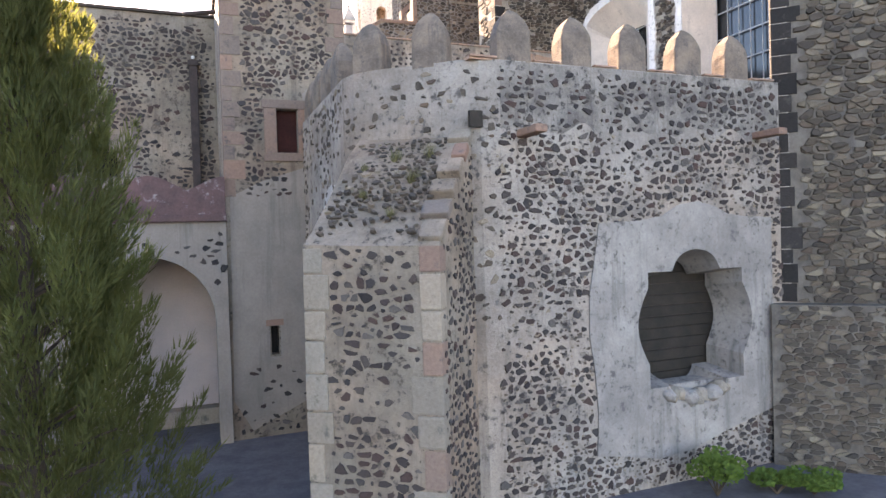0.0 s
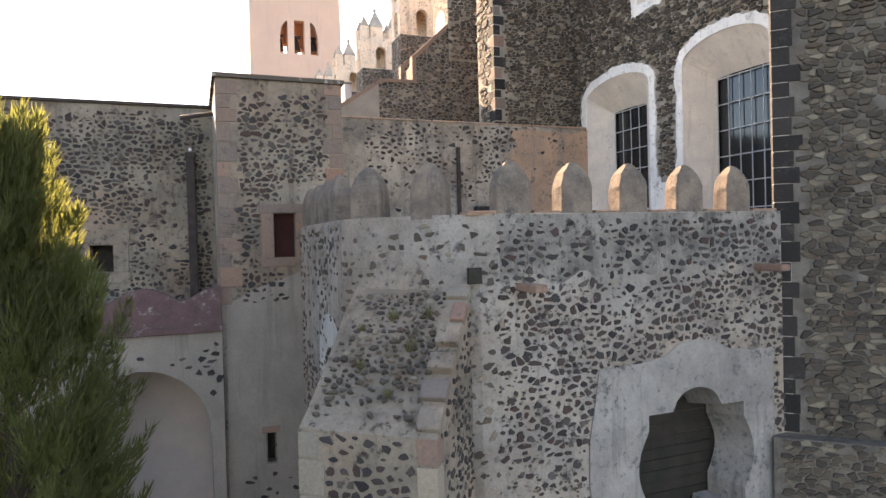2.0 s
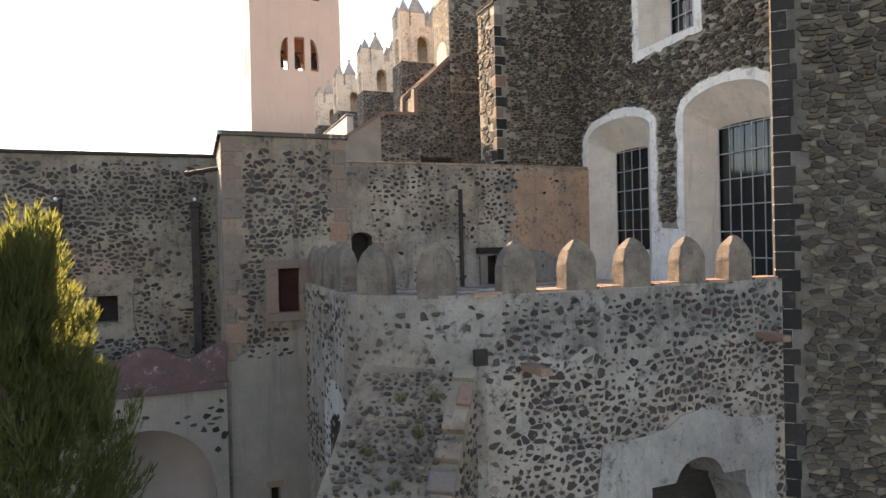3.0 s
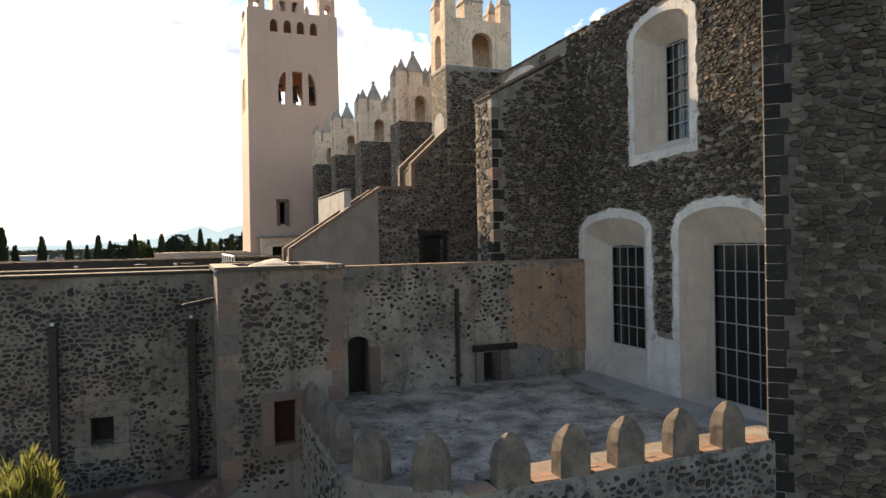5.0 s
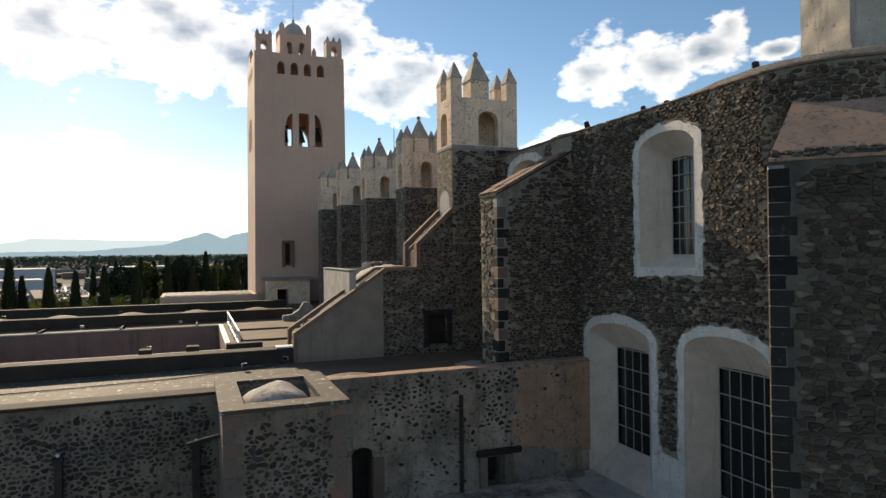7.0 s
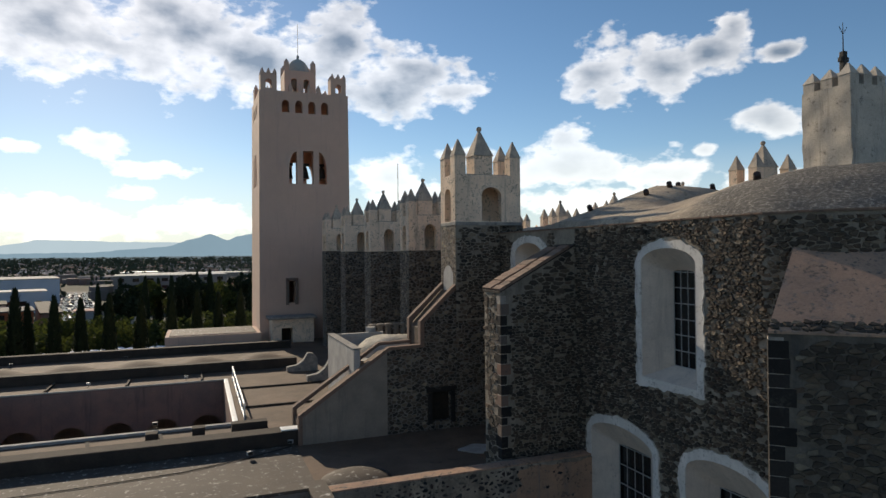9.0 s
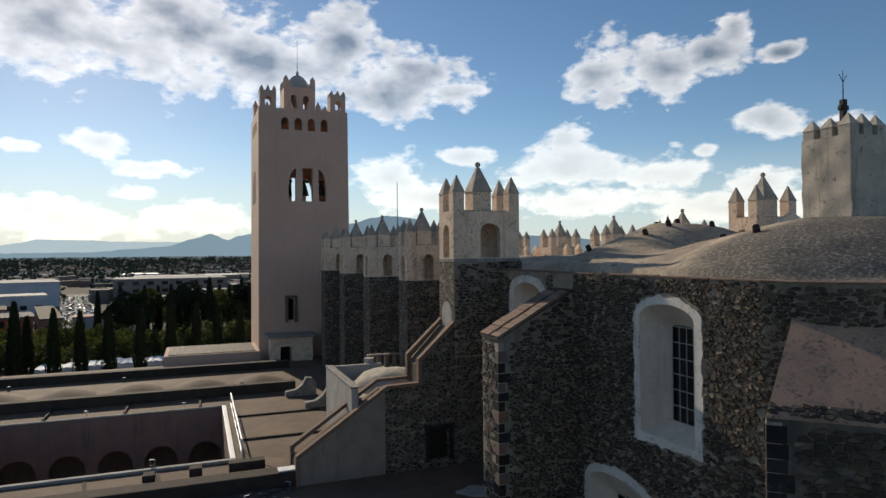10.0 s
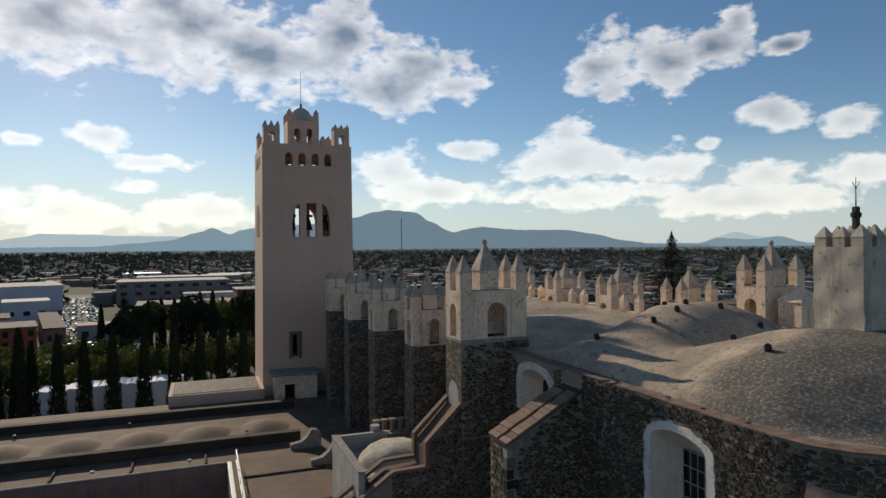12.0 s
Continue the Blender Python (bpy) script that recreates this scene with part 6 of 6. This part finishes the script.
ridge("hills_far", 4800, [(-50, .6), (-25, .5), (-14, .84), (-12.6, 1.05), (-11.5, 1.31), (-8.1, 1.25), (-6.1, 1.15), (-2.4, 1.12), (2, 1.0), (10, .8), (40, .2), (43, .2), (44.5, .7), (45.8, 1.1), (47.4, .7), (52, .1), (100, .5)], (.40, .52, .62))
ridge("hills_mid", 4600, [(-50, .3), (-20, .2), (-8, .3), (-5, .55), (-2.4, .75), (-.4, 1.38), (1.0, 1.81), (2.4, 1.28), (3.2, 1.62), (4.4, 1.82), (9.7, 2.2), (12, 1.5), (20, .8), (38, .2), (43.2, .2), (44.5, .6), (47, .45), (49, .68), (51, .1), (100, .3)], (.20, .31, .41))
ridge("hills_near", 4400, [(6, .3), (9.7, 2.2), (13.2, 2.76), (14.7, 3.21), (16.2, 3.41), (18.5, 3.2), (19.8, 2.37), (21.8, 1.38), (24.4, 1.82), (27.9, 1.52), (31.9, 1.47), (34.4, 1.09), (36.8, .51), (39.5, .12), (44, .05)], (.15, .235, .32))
# Not a ridge: a low glowing strip that paints haze over the far plain.
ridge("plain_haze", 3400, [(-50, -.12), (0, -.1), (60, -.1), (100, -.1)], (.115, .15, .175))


def far_town():
    """Roofs and walls of the town, thinning with distance; boxes joined into one sheet of houses."""
    r0 = random.Random(5)
    verts, faces = [], []
    for _ in range(9500):
        a = r0.uniform(-38, 80)
        d = 150 + 2300 * r0.random() ** 1.6
        p = AZ(a) * d
        if (d < 330 and -22 < a < 16) or (abs(a + 9.0) < 1.5 and d < 520):
            continue
        w, l, h = r0.uniform(4, 9) * (1 + d / 5000), r0.uniform(5, 12) * (1 + d / 5000), r0.uniform(3, 7.5)
        t = r0.choice((0.2, .22, -1.35))
        c, s = math.cos(t), math.sin(t)
        n0 = len(verts)
        for z in (-.1, h):
            for sx, sy in ((-1, -1), (1, -1), (1, 1), (-1, 1)):
                verts.append((p.x + c * sx * w / 2 - s * sy * l / 2, p.y + s * sx * w / 2 + c * sy * l / 2, z))
        faces += [tuple(n0 + i for i in f) for f in ((0, 1, 5, 4), (1, 2, 6, 5), (2, 3, 7, 6), (3, 0, 4, 7), (4, 5, 6, 7))]
    tagged(mesh_object("town_houses", verts, faces, HOUSES), "low flat-roofed houses of the town", "houses", kind="stuff")


far_town()


def clump(verts, faces, r0, c, r, h, n, leaf, flat=1.0):
    """Leaves as small crossed triangles through an uneven crown."""
    for _ in range(n):
        while True:
            v = Vector((r0.uniform(-1, 1), r0.uniform(-1, 1), r0.uniform(-1, 1)))
            if .25 < v.length < 1:
                break
        v = v.normalized() * (v.length ** .35)
        p = Vector((c[0] + v.x * r, c[1] + v.y * r, c[2] + v.z * h))
        a = Vector((r0.uniform(-1, 1), r0.uniform(-1, 1), r0.uniform(-1, 1) * flat)).normalized() * leaf
        b = a.orthogonal().normalized() * leaf * .6
        n0 = len(verts)
        verts += [p - a, p + b, p + a, p - b]
        faces.append((n0, n0 + 1, n0 + 2, n0 + 3))


def far_woods():
    r0, verts, faces = random.Random(9), [], []
    for _ in range(4600):
        a = r0.uniform(-38, 80)
        d = 170 + 2600 * r0.random() ** 1.4
        p = AZ(a) * d
        if (d < 330 and -22 < a < 16) or (abs(a + 9.0) < 1.3 and d < 520):
            continue
        k = 1 + d / 1500
        clump(verts, faces, r0, (p.x, p.y, 3.2 * k), 3.2 * k * r0.uniform(.6, 1.4), 3.4 * k * r0.uniform(.7, 1.4), 15, 1.4 * k)
    tagged(mesh_object("far_woods", verts, faces, TREES_FAR), "dark trees scattered through the town", "trees", kind="stuff")


far_woods()


def column_cypress(first, x, y, h, turn):
    if first is None:
        e = thing("cypress_tree", "tall dark columnar cypress", "tree", (x, y, 0), "cypresses beyond the roofs")
        bm = bmesh.new()
        cyl(bm, (0, 0, 0), (0, 0, 9), .2, .05, 8)
        part("trunk", bm, BARK, e)
        r0, verts, faces = random.Random(21), [], []
        for _ in range(1500):
            z = r0.random() ** .9
            rr = 1.15 * min(1, z * 5 + .35) * (1 - z) ** .55 * r0.uniform(.55, 1.05)
            a = r0.random() * 6.283
            p = Vector((rr * math.cos(a), rr * math.sin(a), .4 + z * 11.6))
            q = Vector((math.cos(a) * .18, math.sin(a) * .18, r0.uniform(.3, .75)))
            s = Vector((-math.sin(a), math.cos(a), 0)) * r0.uniform(.1, .2)
            n0 = len(verts)
            verts += [p - s, p + s, p + q]
            faces.append((n0, n0 + 1, n0 + 2))
        mesh_object("crown", verts, faces, LEAF_DARK, e)
        e.scale = (h / 12, h / 12, h / 12)
        return e
    ob = copy_thing(first, pose(x, y, 0, 0, 0, turn))
    ob.scale = (h / 12 * rng.uniform(.85, 1.1), h / 12, h / 12)
    return ob


cy = None
r0 = random.Random(17)
for az, d, h in [(-16.2, 100, 13), (-14.6, 104, 12), (-13.2, 99, 14), (-12.4, 103, 12), (-10.7, 100, 13), (-8.9, 101, 12.5), (-6.9, 100, 13), (-4.6, 101, 12.5), (-2.3, 100, 13), (-.3, 102, 13), (1.4, 104, 12.5), (3.2, 100, 13),
                 (-4.2, 138, 16), (-2.2, 140, 16), (-6.0, 165, 15), (-1.0, 150, 15), (.8, 146, 17), (2.4, 150, 15), (4.2, 140, 16), (-17.8, 110, 13), (-19, 104, 14), (-7.6, 160, 14), (-3.2, 158, 15), (-.2, 160, 16), (1.6, 156, 15), (3.4, 160, 16), (4.4, 152, 14), (-1.6, 164, 15), (-17, 98, 13), (-15.2, 97, 13)]:
    p = AZ(az) * d
    got = column_cypress(cy, p.x, p.y, h * (1.08 if d < 112 else .95), r0.uniform(0, 360))
    cy = cy or got


def broad_tree(x, y, h, r, seed, mat=LEAF_BROAD, n=1700, label="leafy broad-crowned tree beyond the roofs", leaf=.34):
    e = thing("broadleaf_tree", label, "tree", (x, y, 0), "trees beyond the roofs")
    bm = bmesh.new()
    cyl(bm, (0, 0, 0), (0, 0, h * .5), .22, .14, 8)
    r1 = random.Random(seed)
    lobes = []
    for k in range(7):
        a = 6.283 * k / 7 + r1.uniform(-.4, .4)
        q = (math.cos(a) * r * .55, math.sin(a) * r * .55, h * r1.uniform(.5, .78))
        cyl(bm, (0, 0, h * .38), q, .1, .03, 6)
        lobes.append((q, r * r1.uniform(.38, .6)))
    part("trunk", bm, BARK, e)
    verts, faces = [], []
    for q, rr in lobes + [((0, 0, h * .78), r * .55)]:
        clump(verts, faces, r1, q, rr, rr * .8, n // 8, leaf)
    mesh_object("crown", verts, faces, mat, e)
    return e


for k, (az, d, h, r) in enumerate([(-15.5, 122, 8, 5), (-12, 124, 8, 5.5), (-8.5, 122, 7.5, 5), (-5.4, 124, 8.5, 5.5), (-2.4, 122, 8, 5), (.6, 124, 9, 5.5), (3.3, 126, 9, 5.5), (-10, 142, 9, 5), (-7, 143, 8, 5), (-3.6, 178, 12, 7), (.2, 182, 13, 8), (3.0, 176, 12, 7), (-14, 140, 8, 5)]):
    p = AZ(az) * d
    broad_tree(p.x, p.y, h, r, 40 + k)

for k, (tx, ty, h, r) in enumerate([(-14.7, 150, 15.2, 4.6), (-10.5, 152, 16.4, 3.6), (-2.1, 150, 17.4, 4.8), (4.3, 150, 15.3, 4.6), (9.8, 152, 17.2, 4.4)]):
    broad_tree(tx, ty, h, r, 70 + k, LEAF_BROAD if k % 2 else LEAF_DARK, 2200, "tall dark tree before the red houses", .4)

# tents, long hall, red houses and road beyond the trees
for k in range(5):
    p = AZ(-11.2 + k * 2.1) * 111
    tn = thing("white_tent", "white canvas event tent beyond the roofs", "tent", (p.x, p.y, 0), "tents in the garden")
    bm = bmesh.new()
    verts, faces = slab_data([(-2.2, 0), (2.2, 0), (2.2, 4.5 + .25 * (k % 2)), (1.4, 4.55 + .2 * (k % 3)), (.4, 4.85), (-.5, 4.6), (-1.4, 4.75), (-2.2, 4.3 + .25 * (k % 2))], [], (0, 0, 0), X, Z, -Y, 5)
    vs = [bm.verts.new(v) for v in verts]
    for f in faces:
        bm.faces.new([vs[i] for i in f])
    part("canvas", bm, TENT, tn)


def house(x, y, w, l, h, turn, wall, roof, label, rows=1, cols=4, name="town_house"):
    e = thing(name, label, "building", (0, 0, 0))
    e.matrix_basis = pose(x, y, 0, 0, 0, turn)
    boxed("wall", (-w / 2, w / 2, 0, l, 0, h), wall, e)
    boxed("roof", (-w / 2 - .3, w / 2 + .3, -.3, l + .3, h, h + .35), roof, e)
    for r in range(rows):
        for c in range(cols):
            cx, cz = -w / 2 + w * (c + .5) / cols, h * (r + .45) / rows
            boxed("window", (cx - w / cols * .22, cx + w / cols * .22, -.06, .05, cz - .7, cz + .9), GLASS, e)
    return e


BLUEWHITE = surface("pale_blue_cladding", (.42, .46, .52), (.36, .40, .46), .1, bump=0, grain=.08)
ORANGE = surface("orange_paint", (.42, .12, .05), (.34, .10, .05), .2, bump=.05)
RED = surface("dark_red_paint", (.17, .045, .035), (.13, .04, .035), .2, bump=.05)
house(-88, 306, 66, 40, 10.5, 14, BLUEWHITE, PLASTER, "long pale blue and white market hall", 1, 3, "market_hall")
house(-46, 192, 11, 16, 5.6, 14, ORANGE, HOUSES, "orange two-storey house by the road", 2, 4)
p = AZ(-17.5) * 190
house(p.x, p.y, 16, 14, 8, 10, CREAM_PLASTER, COPING, "cream house with a red tiled roof", 2, 3)
house(2, 240, 46, 20, 6.4, 3, RED, PLASTER_DARK, "long dark red building beyond the garden", 2, 9)
house(-12, 330, 50, 30, 10.5, 4, surface("grey_render", (.2, .19, .18), (.16, .155, .15), .2, bump=0), PLASTER, "big grey flat-roofed building in town", 3, 8)
p = AZ(-7) * 205
house(p.x, p.y, 16, 8, 4.2, 6, HOUSES, surface("pink_roof", (.5, .3, .25), (.42, .26, .22), .3, bump=0), "low shed with a pinkish flat roof", 1, 4)
for hx, hy, hw, hl, hh, ht, wall, top, lab, nr, nc in (
        (-37, 196, 5, 52, 4.6, 13, QUOIN_PINK, PARAPET, "long brick wall building beside the street", 1, 2),
        (-62, 214, 20, 18, 6, 14, HOUSES, PARAPET, "brown flat-roofed shop by the street", 1, 4),
        (-58, 262, 14, 16, 7.5, 14, BLUEWHITE, WHITE_PLASTER, "pale blue shop with a white roof", 1, 3),
        (22, 262, 18, 16, 9.6, 3, RED, PLASTER, "dark red two-storey corner building", 2, 4),
        (4, 300, 22, 12, 6, 3, WHITE_PLASTER, PLASTER, "low white building with a flat roof", 1, 5),
        (-6, 420, 60, 22, 9, 4, PLASTER_DARK, WHITE_PLASTER, "long grey shed with a pale roof", 1, 8),
        (22, 470, 30, 24, 8, 6, CREAM_PLASTER, WHITE_PLASTER, "cream hall with a white roof", 1, 4),
        (-40, 520, 26, 20, 8, 8, PLASTER, WHITE_PAINT, "grey workshop with a white metal roof", 1, 4)):
    house(hx, hy, hw, hl, hh, ht, wall, top, lab, nr, nc)
p = AZ(48.5) * 170
house(p.x, p.y, 26, 14, 7, -40, WHITE_PLASTER, PLASTER, "white two-storey house behind the church", 2, 5)
p = AZ(42) * 190
house(p.x, p.y, 34, 12, 9, -38, PLASTER, ROOF, "grey plastered building with arched windows", 2, 6)
p = AZ(30) * 240
house(p.x, p.y, 40, 16, 9, -20, CREAM_PLASTER, ROOF, "long cream town building", 2, 8)
road = [AZ(a) * d for a, d in ((-9.6, 150), (-8.6, 190), (-8.9, 260), (-9.2, 420))]
rv = []
for q in road:
    rv += [(q.x - 8, q.y, .02), (q.x + 8, q.y, .02)]
structure(mesh_object("road", rv, [(0, 1, 3, 2), (2, 3, 5, 4), (4, 5, 7, 6)], surface("asphalt", (.07, .07, .072), (.05, .05, .052), .3, bump=0)), "asphalt street full of parked cars", "road")
CARPAINT = surface("car_paint", (.6, .6, .6), (.5, .5, .5), .2, rough=.25, bump=0, tints=[(.75, .75, .75), (.5, .5, .52), (.1, .1, .11), (.7, .7, .68), (.3, .05, .04)])
car0 = None
for k in range(96):
    d = 168 + (k // 3) * 6.6 + (k % 3) * 1.3
    q = AZ(-8.95 - .0006 * (d - 190)) * d
    q.x += (k % 3 - 1) * 4.2 + rng.uniform(-.5, .5)
    if car0 is None:
        car0 = thing("parked_car", "small parked car on the street", "car", (q.x, q.y, 0), "cars on the street")
        bm = bmesh.new()
        box(bm, -.85, .85, -2.1, 2.1, .35, .95, .12)
        part("body", bm, CARPAINT, car0)
        bm = bmesh.new()
        box(bm, -.75, .75, -1.2, 1.3, .9, 1.45, .2)
        part("cabin", bm, GLASS, car0)
        for sx in (-.8, .8):
            for sy in (-1.3, 1.3):
                bm = bmesh.new()
                cyl(bm, (sx - .1, sy, .33), (sx + .1, sy, .33), .33, seg=12)
                part("wheel", bm, IRON, car0)
    else:
        copy_thing(car0, pose(q.x, q.y, 0, 0, 0, rng.choice((0, 8, 90))))


def norfolk_pine(x, y, h):
    e = thing("conifer_tree", "tall tiered conifer behind the church", "tree", (x, y, 0))
    bm = bmesh.new()
    cyl(bm, (0, 0, 0), (0, 0, h), .4, .04, 8)
    part("trunk", bm, BARK, e)
    r1, verts, faces = random.Random(3), [], []
    for k in range(9000):
        f = r1.random() ** .75
        z = h * (.2 + .78 * f)
        R = (12.5 * (1 - f) ** .95 + .15) * (.78 + .22 * math.sin(f * 75)) * r1.uniform(.7, 1.1)
        a, g = r1.random() * 6.283, r1.random() ** .6
        p = Vector((math.cos(a) * R * g, math.sin(a) * R * g, z - R * .12 * g + r1.uniform(-.2, .2)))
        q = Vector((math.cos(a), math.sin(a), r1.uniform(-.2, .8))) * (.15 + .6 * (1 - f))
        sd = Vector((-math.sin(a), math.cos(a), r1.uniform(-.6, .6))) * (.08 + .2 * (1 - f))
        n0 = len(verts)
        verts += [p - sd, p + sd, p + q]
        faces.append((n0, n0 + 1, n0 + 2))
    mesh_object("crown", verts, faces, LEAF_DARK, e)


q = AZ(40.8) * 130
norfolk_pine(q.x, q.y, 28.6)

# ---- near cypress ----


def near_tree(x, y, h):
    """A dense column of upright feathery sprays."""
    e = thing("cypress_tree", "feathery green cypress beside the yard, tips lit yellow", "tree", (x, y, 0))
    bm = bmesh.new()
    cyl(bm, (0, 0, 0), (0, 0, h * .85), .2, .03, 10)
    r1 = random.Random(6)
    verts, faces = [], []
    for k in range(560):
        f = r1.random() ** 1.15
        z0 = .25 + f * (h - 1.2)
        a = r1.random() * 6.283
        lean = 1 + .22 * math.sin(a * 3 + z0 * 1.1) + .12 * math.sin(a * 7 - z0 * 2.3)
        R = 2.5 * (1 - z0 / h) ** .75 * lean
        inner, outer = R * r1.uniform(.2, .75), R * r1.uniform(.7, 1.02)
        L = r1.uniform(.6, 1.35) * (1 - .3 * f)
        p0 = Vector((math.cos(a) * inner, math.sin(a) * inner, z0))
        b2 = a + r1.uniform(-.35, .35)
        p1 = Vector((math.cos(b2) * outer, math.sin(b2) * outer, min(z0 + L, h * 1.0)))
        if k % 7 == 0:
            cyl(bm, (0, 0, max(.1, z0 - .5)), p0, .04, .015, 5)
        ax = (p1 - p0).normalized()
        s1 = ax.orthogonal().normalized()
        s2 = ax.cross(s1)
        thick = r1.uniform(.16, .3)
        for _ in range(150):
            g = r1.random()
            ang, rr = r1.random() * 6.283, thick * (1 - g) ** .55 * r1.random() ** .5
            out = s1 * math.cos(ang) + s2 * math.sin(ang)
            p = p0 + (p1 - p0) * g + out * rr
            d = (out * .45 + ax * .8 + Z * .55 + Vector((r1.uniform(-.25, .25), r1.uniform(-.25, .25), 0))).normalized() * r1.uniform(.09, .24)
            w2 = d.cross(Vector((r1.uniform(-1, 1), r1.uniform(-1, 1), r1.uniform(-1, 1)))).normalized() * r1.uniform(.008, .018)
            n0 = len(verts)
            verts += [p - w2, p + w2, p + d]
            faces.append((n0, n0 + 1, n0 + 2))
    part("trunk", bm, BARK, e)
    mesh_object("crown", verts, faces, LEAF, e)


near_tree(-2.65, 9.9, 9.7)


def shrub(x, y, r, h, seed):
    e = thing("green_shrub", "fresh green shrub at the foot of the wall", "shrub", (x, y, 0), "shrubs by the wall")
    r1, verts, faces = random.Random(seed), [], []
    bm = bmesh.new()
    for k in range(7):
        a = r1.random() * 6.283
        q = (math.cos(a) * r * .6, math.sin(a) * r * .6, h * r1.uniform(.6, .9))
        cyl(bm, (0, 0, 0), q, .02, .006, 5)
        clump(verts, faces, r1, q, r * .5, h * .28, 170, .05)
    part("stems", bm, BARK, e)
    mesh_object("leaves", verts, faces, LEAF_SHRUB, e)


shrub(8.55, 8.9, .5, .75, 1)
shrub(9.6, 8.5, .45, .35, 2)
shrub(10.2, 8.2, .5, .4, 3)
lay_all()
